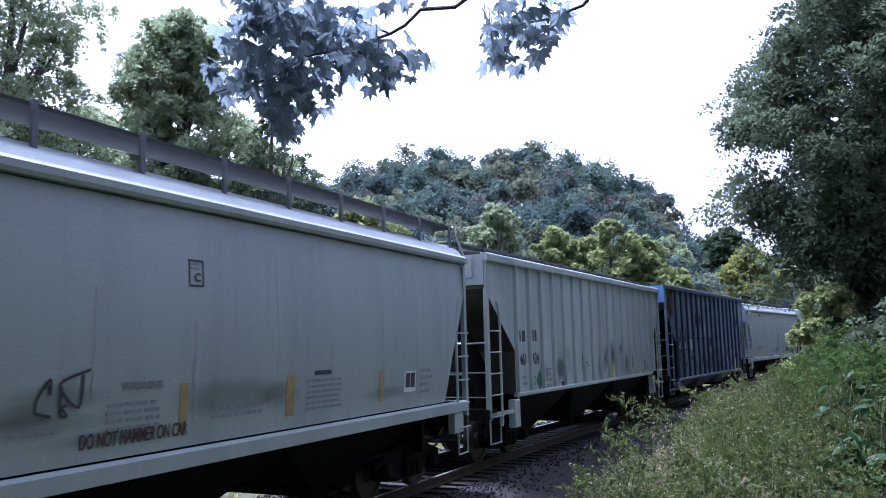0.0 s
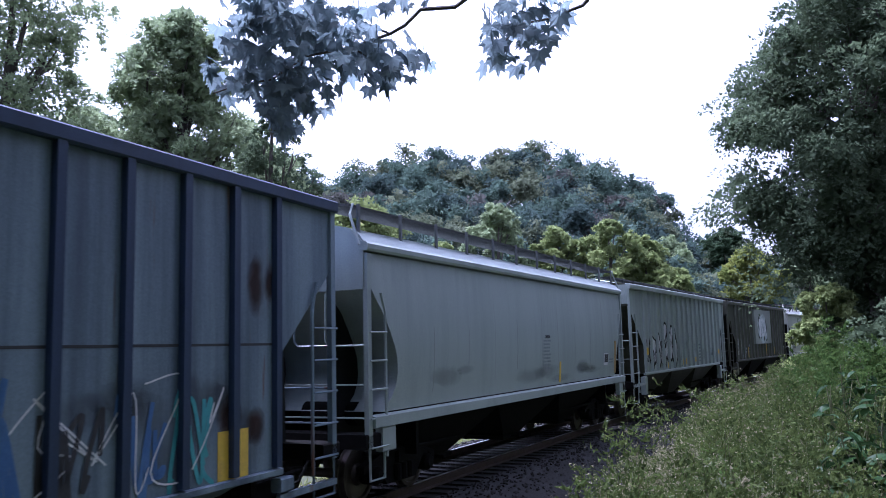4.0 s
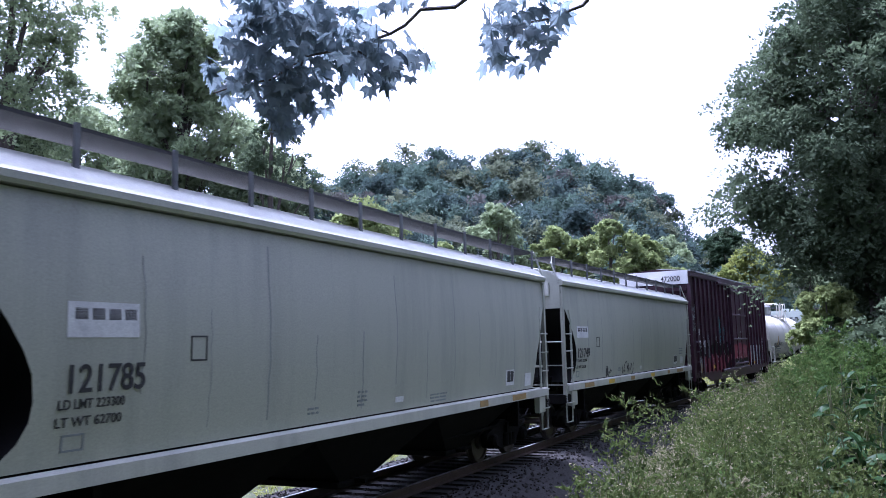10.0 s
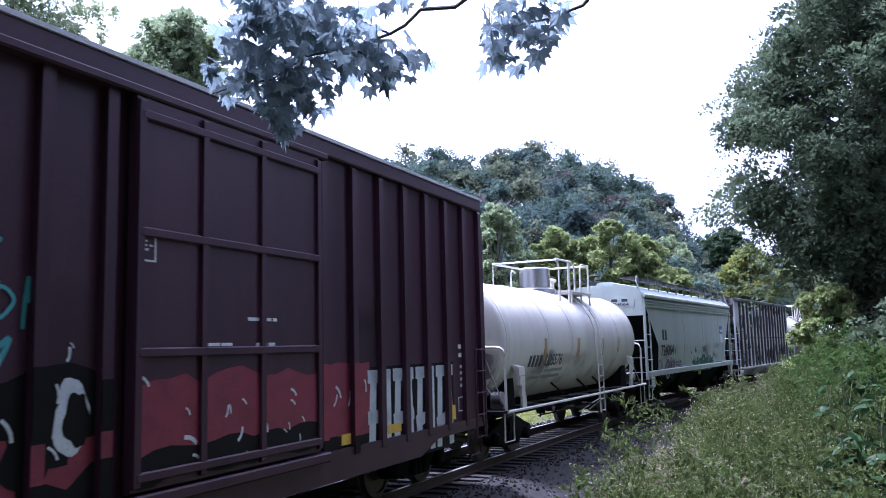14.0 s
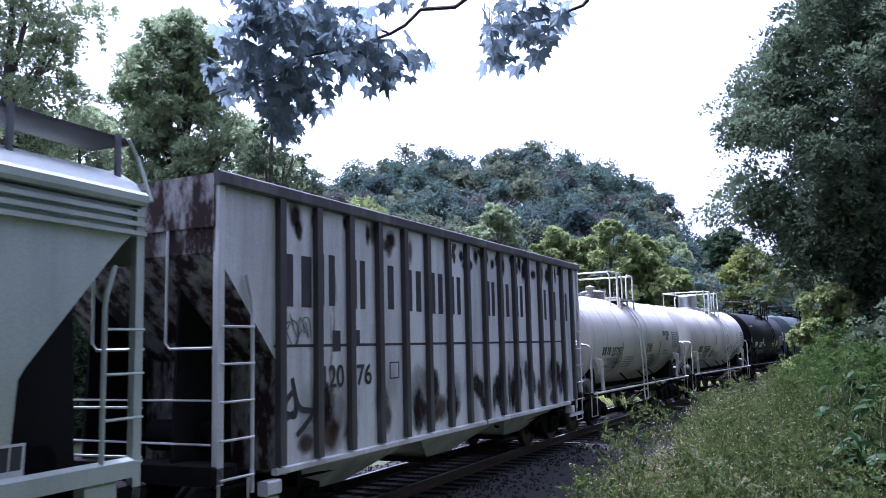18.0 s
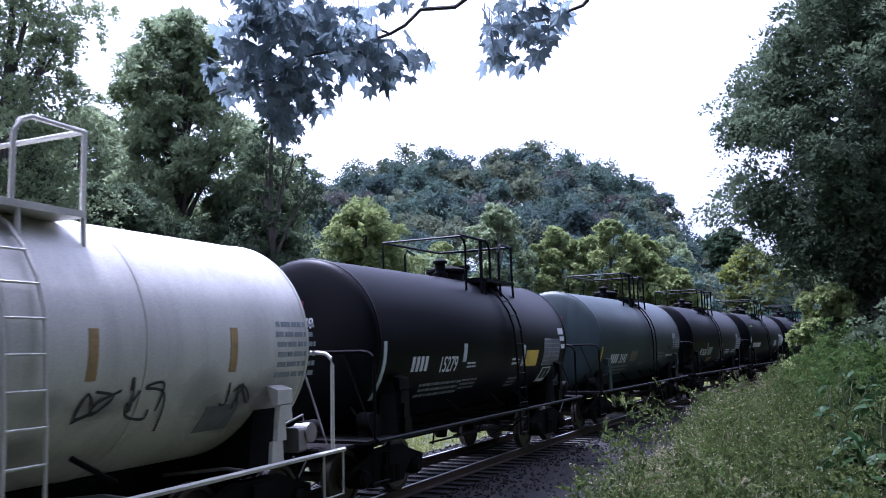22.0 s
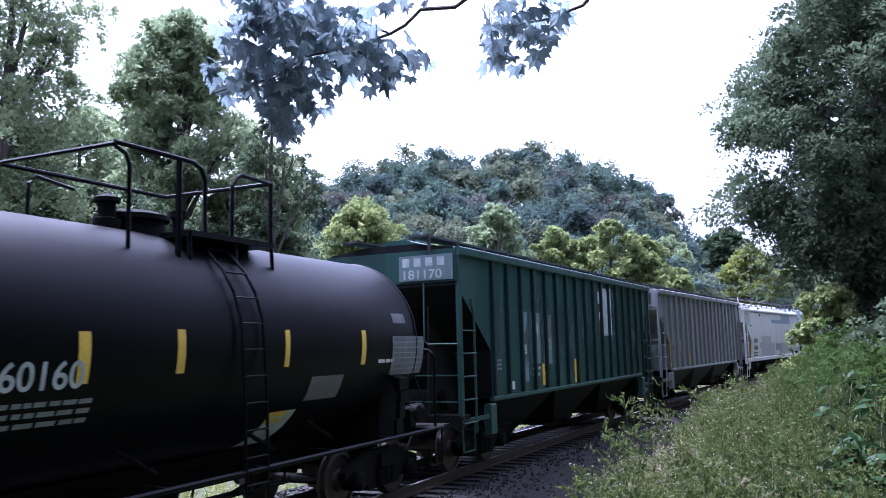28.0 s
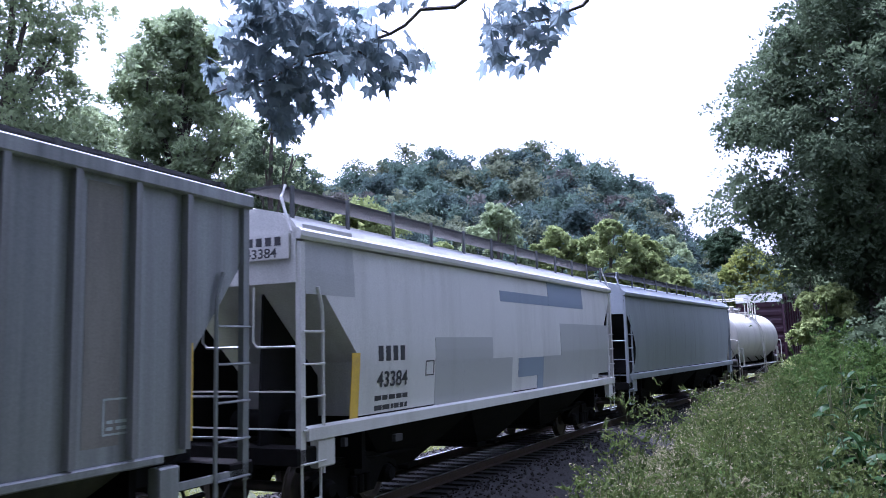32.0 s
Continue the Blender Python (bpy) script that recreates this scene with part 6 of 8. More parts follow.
def scribble(c, x0, x1, z0, z1, mat, seed, strokes=4, w=0.035, name="graffiti_tag"):
    """A quick spray-can tag of looping strokes."""
    rng = np.random.default_rng(seed)
    for k in range(strokes):
        m = int(rng.integers(4, 7))
        cx = x0 + (x1 - x0) * (k + 0.5) / strokes
        P = [(cx + rng.normal() * (x1 - x0) / strokes * 0.45, z0 + (z1 - z0) * rng.uniform(0.02, 0.98)) for _ in range(m)]
        pts = []
        for i in range(m - 1):
            p0, p1, p2, p3 = (np.array(P[max(0, min(m - 1, i + j))]) for j in (-1, 0, 1, 2))
            for t in np.linspace(0, 1, 7)[:-1]:
                q = 0.5 * (2 * p1 + (p2 - p0) * t + (2 * p0 - 5 * p1 + 4 * p2 - p3) * t * t + (3 * p1 - p0 - 3 * p2 + p3) * t ** 3)
                pts.append((float(np.clip(q[0], x0, x1)), float(np.clip(q[1], z0, z1))))
        part(name, ribbon(c, pts, w, 0.010 + 0.001 * k), mat, c[0])


def splash(c, xc, zc, rx, rz, mat, seed, out=0.006, rough=0.25, points=26, name="sprayed_area"):
    """A filled, uneven area of spray paint."""
    rng = np.random.default_rng(seed)
    b = Build()
    b.v.append((xc, -c[1](zc) - out, zc))
    for ring in (0.5, 1.0):
        for i in range(points):
            a = 2 * math.pi * i / points
            r = ring * (1 + rough * noise.noise(Vector((math.cos(a) * 1.6, math.sin(a) * 1.6, seed * 3.1))) * 2)
            x, z = xc + rx * r * math.cos(a), zc + rz * r * math.sin(a)
            b.v.append((x, -c[1](z) - out, z))
    b.f = [(0, 1 + i, 1 + (i + 1) % points) for i in range(points)]
    b.f += [(1 + i, 1 + points + i, 1 + points + (i + 1) % points, 1 + (i + 1) % points) for i in range(points)]
    return part(name, b, mat, c[0])


def throw_up(c, x0, x1, z0, z1, fill, line, seed, n=4, w=0.06):
    """Bubble-shaped graffiti forms: filled areas with a thick outline, no letters."""
    rng = np.random.default_rng(seed)
    for k in range(n):
        xc = x0 + (x1 - x0) * (k + 0.5) / n
        rx, zc = (x1 - x0) / n * 0.58, (z0 + z1) / 2 + rng.normal() * 0.06 * (z1 - z0)
        rz = (z1 - z0) * rng.uniform(0.40, 0.5)
        splash(c, xc, zc, rx, rz, line, seed + k, 0.007 + 0.0006 * k, 0.22, name="graffiti_outline")
        splash(c, xc - 0.02, zc + 0.02, rx * 0.74, rz * 0.84, fill, seed + k, 0.0085 + 0.0006 * k, 0.22, name="graffiti_fill")
        P = [(xc + rng.uniform(-0.4, 0.4) * rx, zc + rz * q) for q in (0.5, 0.15, -0.2, -0.55)]
        part("graffiti_line", ribbon(c, P, w, 0.0105 + 0.0006 * k), line, c[0])


def block_forms(c, x0, x1, z0, z1, fill, line, n=4, w=0.2):
    """Tall blocky sprayed forms of straight strokes with dark gaps, no letters."""
    step = (x1 - x0) / n
    for k in range(n):
        a, b = x0 + k * step, x0 + (k + 0.9) * step
        lean = 0.1 * step
        mark(c, a - 0.04, b + 0.04, z0 - 0.05, z1 + 0.05, line, "graffiti_shadow", 0.005)
        for pts in (((a + w / 2, z0), (a + w / 2 + lean, z1)), ((b - w / 2, z0), (b - w / 2 - lean * (k % 2), z1)), ((a, z1 - w / 2), (b, z1 - w / 2)), ((a, (z0 + z1) / 2 - 0.1 * k), (b, (z0 + z1) / 2 - 0.05 * k))):
            part("graffiti_stroke", ribbon(c, [pts[0], pts[1]], w, 0.010), fill, c[0])



def head_x(barrel, y, z, r=1.45, zc=2.58):
    """Where the leading head of a tank lies at a height and a distance from the middle."""
    q = min(1.0, math.hypot(y, z - zc) / r)
    return -barrel - 0.45 + float(np.interp(q, [b for a, b in HEAD], [a for a, b in HEAD]))


def head_word(c, barrel, text, y0, y1, z0, z1, mat):
    """Numbers on the leading head of a tank."""
    size = (z1 - z0) / 0.70
    e = min(head_x(barrel, y, z) for y in (y0, y1, 0.5 * (y0 + y1)) for z in (z0, z1))
    return letters(text, c[0], c[1], -y0, z0, size, mat, "lettering", abs(y1 - y0) / (size * 0.57 * len(text)), 0.006, end=e)


def head_lines(c, barrel, y0, y1, z0, n, mat):
    for i in range(n):
        z = z0 - 0.11 * i
        e = min(head_x(barrel, y0, z), head_x(barrel, y1, z))
        part("small_print_bar", Build().box(e - 0.008, e + 0.02, -y1 + 0.1 * i, -y0, z, z + 0.05), mat, c[0])


def grime_band(c, n, seed, x0, x1, z0, z1, mat, big=0.9, tall=0.5):
    """Soft dirty patches scattered over part of a side."""
    rng = np.random.default_rng(seed)
    for i in range(n):
        rx, rz = big * rng.uniform(0.35, 1.0), tall * rng.uniform(0.4, 1.0)
        x, z = rng.uniform(x0 + rx * 0.7, x1 - rx * 0.7), rng.uniform(z0 + rz * 0.9, max(z0 + rz, z1 - rz * 0.9))
        splash(c, x, z, rx, rz, mat, seed * 50 + i, 0.0032 + 0.0002 * (i % 9), 0.15, 20, "grime_patch")


def head_soot(c, barrel, yc, zc, ry, rz, mat, seed, out=0.006):
    """A sooty smear with an uneven edge on the leading head."""
    b = Build()
    n = 34
    for ring in (0.0, 0.25, 0.5, 0.75, 1.0):
        for i in range(n):
            a = 2 * math.pi * i / n
            q = ring * (1 + 0.7 * noise.noise(Vector((math.cos(a) * 2.2, math.sin(a) * 2.2, seed * 3.7))))
            y, z = yc + ry * q * math.cos(a), zc + rz * q * math.sin(a)
            k = math.hypot(y, z - 2.58)
            if k > 1.43:
                y, z = y * 1.43 / k, 2.58 + (z - 2.58) * 1.43 / k
            b.v.append((head_x(barrel, y, z) - out, -y, z))
    b.f = [(r * n + i, r * n + (i + 1) % n, (r + 1) * n + (i + 1) % n, (r + 1) * n + i) for r in range(4) for i in range(n)]
    return part("soot_stain", b, mat, c[0], smooth=True)


def plate_seams(c, n, mat, seed, x0=-6.0, x1=6.0, z0=1.5, z1=3.9):
    """Thin grimy runs below the joints of the side sheets."""
    rng = np.random.default_rng(seed)
    for i in range(n):
        x = x0 + (x1 - x0) * (i + 0.5 + rng.uniform(-0.12, 0.12)) / n
        top = z0 + (z1 - z0) * rng.uniform(0.45, 1.0)
        low = z0 + (z1 - z0) * rng.uniform(0.0, 0.25)
        pts = [(x + rng.normal() * 0.012, top + (low - top) * k / 9) for k in range(10)]
        part("grime_run", ribbon(c, pts, rng.uniform(0.012, 0.035), 0.004), mat, c[0])


frame_mark(c1, -0.20, 0.04, 3.23, 3.53, M_INK)
word(c1, "C", -0.12, -0.04, 3.29, 3.38, M_INK)
lines(c1, -0.18, 0.00, 3.41, 3.50, 2, M_FADED, 2)
scribble(c1, -2.10, -1.52, 1.88, 2.39, M_INK, 1, 3, 0.03)
word(c1, "WARNING", -1.13, -0.69, 2.15, 2.23, M_FADED)
lines(c1, -1.31, -0.58, 1.74, 2.05, 4, M_FADED, 5)
word(c1, "DO NOT HAMMER ON CAR", -1.60, -0.38, 1.63, 1.77, M_GRUST)
mark(c1, -0.30, -0.18, 1.68, 2.18, M_OCHRE, "reflector_strip")
mark(c1, 1.64, 1.81, 1.66, 2.18, M_OCHRE, "reflector_strip")
mark(c1, 4.09, 4.22, 1.67, 2.16, M_OCHRE, "reflector_strip")
lines(c1, 2.07, 2.98, 1.68, 2.12, 6, M_FADED, 10)
mark(c1, 2.27, 2.68, 2.16, 2.22, M_INK, "small_print_bar")
placard(c1, 4.92, 5.33, 1.77, 2.11, M_WHITE, M_INK)
lines(c1, 5.51, 5.96, 1.69, 2.16, 4, M_FADED, 13)
lines(c1, 0.21, 1.14, 1.73, 1.91, 2, M_FADED, 14)
lines(c1, -2.35, -1.86, 1.79, 1.90, 2, M_FADED, 15)
bars(c2[0], c2[1], -5.85, 2.57, (0.16, 0.16,), 0.25, 0.10, M_INK)
bars(c2[0], c2[1], -5.00, 2.58, (0.11, 0.11,), 0.25, 0.07, M_INK)
word(c2, "461", -5.79, -5.36, 2.05, 2.30, M_INK)
word(c2, "424", -5.04, -4.59, 2.05, 2.31, M_INK)
mark(c2, -5.97, -5.85, 1.32, 2.38, M_YELLOW, "reflector_strip")
mark(c2, -3.60, -3.52, 1.36, 1.82, M_YELLOW, "reflector_strip")
lines(c2, -5.64, -5.38, 1.55, 1.83, 2, M_FADED, 22)
lines(c2, -5.04, -4.83, 1.53, 1.81, 2, M_FADED, 23)
lines(c2, -4.15, -3.80, 1.44, 1.96, 4, M_FADED, 24)
splash(c2, -4.60, 1.66, 0.23, 0.24, M_GREENP, 21, 0.007, 0.0, 4, 'placard')
lines(c2, -4.71, -4.47, 1.56, 1.77, 3, M_WHITE, 26)
placard(c2, -3.17, -2.85, 1.39, 1.59, M_WHITE, M_INK)
scribble(c2, -1.43, -0.80, 1.74, 2.33, M_INK, 22, 2, 0.03)
scribble(c2, 0.73, 1.52, 1.72, 2.57, M_INK, 23, 5, 0.025)
scribble(c2, 2.41, 3.12, 1.44, 2.40, M_INK, 24, 4, 0.025)
scribble(c2, 3.24, 3.89, 1.50, 2.38, M_INK, 25, 3, 0.025)
mark(c2, 1.48, 1.60, 1.36, 1.93, M_YELLOW, "reflector_strip")
mark(c2, 1.30, 1.42, 1.38, 1.89, M_OCHRE, "reflector_strip")
mark(c2, 4.03, 4.15, 1.37, 1.88, M_YELLOW, "reflector_strip")
mark(c2, 3.81, 3.89, 1.39, 1.82, M_OCHRE, "reflector_strip")
placard(c2, 5.05, 5.39, 1.57, 1.88, M_INK, M_FADED)
lines(c2, 0.02, 0.43, 1.55, 1.84, 5, M_FADED, 37)
lines(c2, 5.86, 6.22, 1.39, 1.71, 4, M_FADED, 38)
mark(c2, 6.44, 6.58, 1.46, 2.65, M_YELLOW, "reflector_strip")
splash(c2, 6.04, 3.79, 0.24, 0.33, M_INK, 3, 0.006, 0.0)
splash(c2, 6.04, 3.79, 0.21, 0.30, M_SILLW, 3, 0.009, 0.0)
lines(c2, 5.88, 6.24, 3.73, 3.83, 1, M_INK, 42)
mark(c3, -5.97, -5.32, 2.02, 2.97, M_INK, "number_panel")
mark(c3, -5.08, -4.45, 2.10, 2.97, M_INK, "number_panel")
bars(c3[0], c3[1], -5.83, 2.64, (0.11, 0.11,), 0.27, 0.07, M_WHITE)
bars(c3[0], c3[1], -4.98, 2.64, (0.10, 0.10,), 0.29, 0.06, M_WHITE)
word(c3, "463", -5.93, -5.40, 2.19, 2.45, M_WHITE)
word(c3, "020", -5.08, -4.57, 2.18, 2.46, M_WHITE)
splash(c3, -6.66, 3.93, 0.42, 0.60, M_RUSTY, 31, 0.006, 0.5)
splash(c3, -6.85, 3.88, 0.35, 0.60, M_RUSTY, 32, 0.007, 0.5)
splash(c3, -6.46, 4.01, 0.20, 0.45, M_GRUST, 33, 0.008, 0.7)
mark(c3, -4.23, -3.56, 2.14, 2.57, M_SILLW, "painted_mark")
mark(c3, -4.25, -3.62, 1.71, 1.85, M_INK, "painted_mark")
mark(c3, -5.10, -4.82, 1.74, 1.85, M_INK, "painted_mark")
scribble(c3, -3.28, -2.79, 1.21, 1.61, M_INK, 340, 2, 0.07)
scribble(c3, -2.53, -1.96, 1.12, 2.03, M_INK, 341, 2, 0.07)
scribble(c3, -1.37, -1.07, 1.16, 1.90, M_INK, 342, 2, 0.07)
scribble(c3, -0.89, -0.20, 1.25, 1.60, M_INK, 343, 2, 0.07)
scribble(c3, 0.00, 0.57, 1.13, 1.58, M_INK, 344, 2, 0.07)
scribble(c3, 0.79, 1.44, 0.99, 1.67, M_INK, 345, 2, 0.07)
scribble(c3, -5.63, -5.34, 1.57, 2.00, M_INK, 346, 2, 0.07)
scribble(c3, -4.80, -4.53, 1.29, 1.66, M_INK, 347, 2, 0.07)
scribble(c3, 1.65, 2.29, 0.96, 2.38, M_BLUEP, 350, 4, 0.06)
scribble(c3, 2.35, 3.18, 0.93, 2.15, M_INK, 351, 4, 0.06)
scribble(c3, 3.33, 4.03, 0.95, 2.18, M_BLUEP, 352, 4, 0.06)
scribble(c3, 4.10, 4.80, 0.94, 2.16, M_TEAL, 353, 4, 0.06)
scribble(c3, 1.69, 4.97, 0.89, 2.31, M_WHITE, 360, 6, 0.02)
mark(c3, 4.89, 5.45, 0.99, 1.59, M_YELLOW, "painted_mark")
mark(c3, -6.1, 6.1, 2.57, 2.60, M_INK, "seam_line", 0.004)
bars(c3[0], c3[1], -1.58, 2.75, (0.17, 0.17,), 0.36, 0.10, M_CHALK)
word(c4, "CAUTION", 0.34, 0.63, 2.64, 2.72, M_INK)
lines(c4, 0.24, 0.75, 1.88, 2.62, 9, M_FADED, 72)
mark(c4, 1.42, 1.54, 1.55, 2.06, M_YELLOW, "reflector_strip")
mark(c4, 6.51, 6.71, 1.58, 2.55, M_OCHRE, "reflector_strip")
placard(c4, 5.38, 5.82, 1.85, 2.19, M_WHITE, M_INK)
lines(c4, 5.90, 6.41, 1.88, 2.04, 2, M_FADED, 76)
mark(c4, 5.66, 5.86, 1.27, 1.38, M_INK, "painted_mark")
mark(c5, -5.92, -5.47, 1.64, 2.59, M_PATCHG, "number_panel", 0.004)
mark(c5, -5.23, -4.76, 1.76, 2.59, M_PATCHG, "number_panel", 0.004)
bars(c5[0], c5[1], -5.88, 2.33, (0.11, 0.11,), 0.25, 0.07, M_INK)
bars(c5[0], c5[1], -5.23, 2.32, (0.08, 0.08,), 0.25, 0.05, M_INK)
mark(c5, -5.92, -5.45, 2.05, 2.29, M_YELLOW, "reflector_plate")
word(c5, "462", -5.92, -5.47, 1.81, 2.03, M_INK)
word(c5, "080", -5.23, -4.76, 1.77, 2.00, M_INK)
throw_up(c5, -5.29, -1.48, 1.52, 2.93, M_WHITE, M_BLACK, 51, 5, 0.13)
throw_up(c5, -3.55, -1.62, 1.92, 3.14, M_WHITE, M_BLACK, 57, 2, 0.12)
scribble(c5, -1.64, -0.85, 1.50, 2.20, M_INK, 58, 3, 0.03)
mark(c5, -3.00, -2.55, 1.51, 1.77, M_YELLOW, "reflector_plate")
mark(c5, -0.65, -0.02, 1.55, 1.79, M_YELLOW, "reflector_plate")
mark(c5, 1.01, 1.66, 1.62, 1.81, M_YELLOW, "reflector_plate")
mark(c5, 6.05, 6.60, 1.86, 2.05, M_YELLOW, "reflector_plate")
placard(c5, 4.21, 4.64, 1.83, 2.13, M_INK, M_FADED)
placard(c5, 4.82, 5.20, 1.82, 2.15, M_INK, M_FADED)
lines(c5, 1.78, 2.51, 1.57, 2.38, 6, M_FADED, 94)
mark(c5, -4.54, -4.01, 1.73, 2.08, M_PATCHG, "number_panel", 0.012)
mark(c5, -3.83, -3.24, 1.70, 2.16, M_PATCHG, "number_panel", 0.012)
mark(c6, -5.85, -5.39, 1.70, 2.53, M_SILLW, "number_panel")
mark(c6, -5.22, -4.76, 1.72, 2.56, M_SILLW, "number_panel")
bars(c6[0], c6[1], -5.83, 2.27, (0.13, 0.13,), 0.24, 0.08, M_INK)
bars(c6[0], c6[1], -5.14, 2.25, (0.11, 0.11,), 0.27, 0.07, M_INK)
word(c6, "462", -5.85, -5.41, 1.93, 2.20, M_INK)
word(c6, "121", -5.18, -4.78, 1.90, 2.17, M_INK)
mark(c6, -4.45, -3.95, 1.72, 2.10, M_TEALPATCH, "painted_mark")
mark(c6, -4.50, -3.99, 1.53, 1.70, M_CHALK, "painted_mark")
mark(c6, -1.70, 2.68, 2.23, 4.14, M_PANEL, "steel_panel", 0.11)
c6p = (c6[0], lambda z: 1.61)
splash(c6p, 0.36, 3.08, 1.3, 0.72, M_CHALK, 61, 0.004, 0.14, 40)
grime_band(c6p, 16, 62, -1.2, 1.9, 2.3, 3.9, M_PANELDUST, 0.35, 0.3)
word(c6p, "SDA", -0.06, 1.1, 2.65, 3.67, M_WHITE, out=0.01)
mark(c6p, -0.58, -0.16, 2.62, 3.62, M_WHITE, "painted_mark", 0.01)
word(c6, "LD LMT", -3.76, -3.46, 1.93, 2.06, M_WHITE)
word(c6, "LT WT", -3.76, -3.48, 1.76, 1.87, M_WHITE)
mark(c6, -4.53, -4.05, 1.73, 2.11, M_TEALPATCH, "painted_mark")
mark(c6, -3.22, -3.12, 1.54, 2.07, M_YELLOW, "reflector_strip")
mark(c6, -3.74, -3.50, 2.10, 2.24, M_SMUDGE, "painted_mark")
mark(c6, -3.03, -2.65, 2.10, 2.23, M_CHALK, "painted_mark")
lines(c6, -3.03, -2.63, 1.76, 2.05, 2, M_FADED, 116)
frame_mark(c6, 4.02, 4.44, 1.74, 2.19, M_FADED)
frame_mark(c6, 4.73, 5.17, 1.74, 2.19, M_FADED)
mark(c6, 4.87, 5.05, 1.51, 1.74, M_WHITE, "painted_mark")
lines(c6, 2.48, 2.92, 1.74, 2.34, 6, M_FADED, 120)
mark(c6, 3.23, 3.78, 1.53, 1.93, M_SMUDGE, "painted_mark")
lines(c6, 3.23, 3.67, 1.97, 2.35, 4, M_FADED, 122)
scribble(c6, 1.69, 2.11, 1.61, 2.01, M_CHALK, 620, 3, 0.02)
scribble(c6, 0.92, 1.28, 1.53, 1.64, M_CHALK, 621, 3, 0.02)
scribble(c6, 0.19, 0.47, 1.54, 1.73, M_CHALK, 622, 3, 0.02)
scribble(c6, 2.56, 2.90, 1.55, 1.70, M_CHALK, 623, 3, 0.02)
mark(c6, 1.53, 1.63, 1.56, 2.20, M_YELLOW, "reflector_strip")
mark(c6, 3.84, 3.96, 1.56, 2.01, M_YELLOW, "reflector_strip")
mark(c7, -6.32, -5.45, 2.67, 3.01, M_WHITE, "number_panel")
bars(c7[0], c7[1], -6.24, 2.73, (0.15, 0.15, 0.15, 0.15,), 0.22, 0.05, M_INK)
word(c7, "121785", -6.34, -5.27, 2.16, 2.42, M_INK)
word(c7, "LD LMT 223300", -6.39, -5.57, 2.01, 2.10, M_INK)
word(c7, "LT WT 62700", -6.41, -5.62, 1.85, 1.94, M_INK)
frame_mark(c7, -6.32, -6.06, 1.62, 1.78, M_FADED)
frame_mark(c7, -4.70, -4.44, 2.41, 2.69, M_INK)
mark(c7, -5.92, -5.11, 1.3, 1.42, M_OCHRE, "reflector_strip", 0.07)
mark(c7, -3.63, -3.23, 1.3, 1.42, M_OCHRE, "reflector_strip", 0.07)
mark(c7, -1.28, -0.88, 1.3, 1.42, M_OCHRE, "reflector_strip", 0.07)
mark(c7, -6.91, -6.77, 1.3, 1.42, M_RED, "reflector_strip", 0.07)
placard(c7, 4.86, 5.32, 1.64, 1.97, M_WHITE, M_INK)
mark(c7, 6.03, 6.43, 1.57, 1.86, M_WHITE, "painted_mark")
lines(c7, -2.44, -2.11, 1.62, 1.74, 2, M_FADED, 142)
lines(c7, -1.18, -0.90, 1.64, 1.89, 4, M_FADED, 143)
mark(c7, -0.01, 0.26, 1.63, 1.72, M_WHITE, "painted_mark")
lines(c7, 1.25, 1.92, 1.53, 1.70, 3, M_FADED, 145)
mark(c8, -6.45, -5.54, 2.65, 2.96, M_WHITE, "number_panel")
bars(c8[0], c8[1], -6.38, 2.70, (0.155, 0.155, 0.155, 0.155,), 0.21, 0.05, M_INK)
word(c8, "121749", -6.47, -5.36, 2.12, 2.37, M_INK)
word(c8, "LD LMT 223300", -6.51, -5.64, 2.00, 2.08, M_INK)
word(c8, "LT WT 62620", -6.57, -5.74, 1.83, 1.91, M_INK)
frame_mark(c8, -4.81, -4.55, 2.38, 2.67, M_INK)
frame_mark(c8, -6.51, -6.27, 1.60, 1.76, M_FADED)
mark(c8, -6.09, -5.28, 1.29, 1.43, M_OCHRE, "reflector_strip", 0.07)
mark(c8, -3.84, -3.39, 1.29, 1.43, M_YELLOW, "reflector_strip", 0.07)
mark(c8, 0.98, 1.41, 1.29, 1.43, M_YELLOW, "reflector_strip", 0.07)
mark(c8, -6.51, -6.37, 1.29, 1.43, M_RED, "reflector_strip", 0.07)
mark(c8, -1.55, -1.17, 1.29, 1.43, M_OCHRE, "reflector_strip", 0.07)
scribble(c8, -3.98, -3.64, 1.52, 1.85, M_INK, 81, 4, 0.05)
splash(c8, -3.84, 1.62, 0.10, 0.11, M_INK, 82, 0.007, 0.3)
scribble(c8, -3.62, -3.33, 1.53, 1.75, M_INK, 83, 2, 0.03)
scribble(c8, -2.32, -1.04, 1.44, 1.91, M_INK, 84, 7, 0.03)
placard(c8, 4.67, 5.07, 1.65, 1.93, M_WHITE, M_INK)
mark(c8, 5.72, 6.06, 1.61, 1.87, M_WHITE, "painted_mark")
mark(c8, -0.25, -0.03, 1.61, 1.71, M_WHITE, "painted_mark")
lines(c8, -2.73, -2.42, 1.62, 1.75, 4, M_FADED, 165)
lines(c8, 5.40, 5.97, 1.96, 2.25, 3, M_FADED, 166)
placard(c8, 4.55, 4.86, 1.61, 1.97, M_WHITE, M_INK)
mark(c8, 5.63, 5.91, 1.64, 1.89, M_WHITE, "paper_notice")
c9d = (c9[0], lambda z: 1.66)
bars(c9[0], c9[1], -7.20, 2.73, (0.12, 0.12,), 0.26, 0.07, M_WHITE)
word(c9, "472", -7.24, -6.69, 2.21, 2.49, M_WHITE)
word(c9, "000", -6.47, -5.88, 2.21, 2.49, M_WHITE)
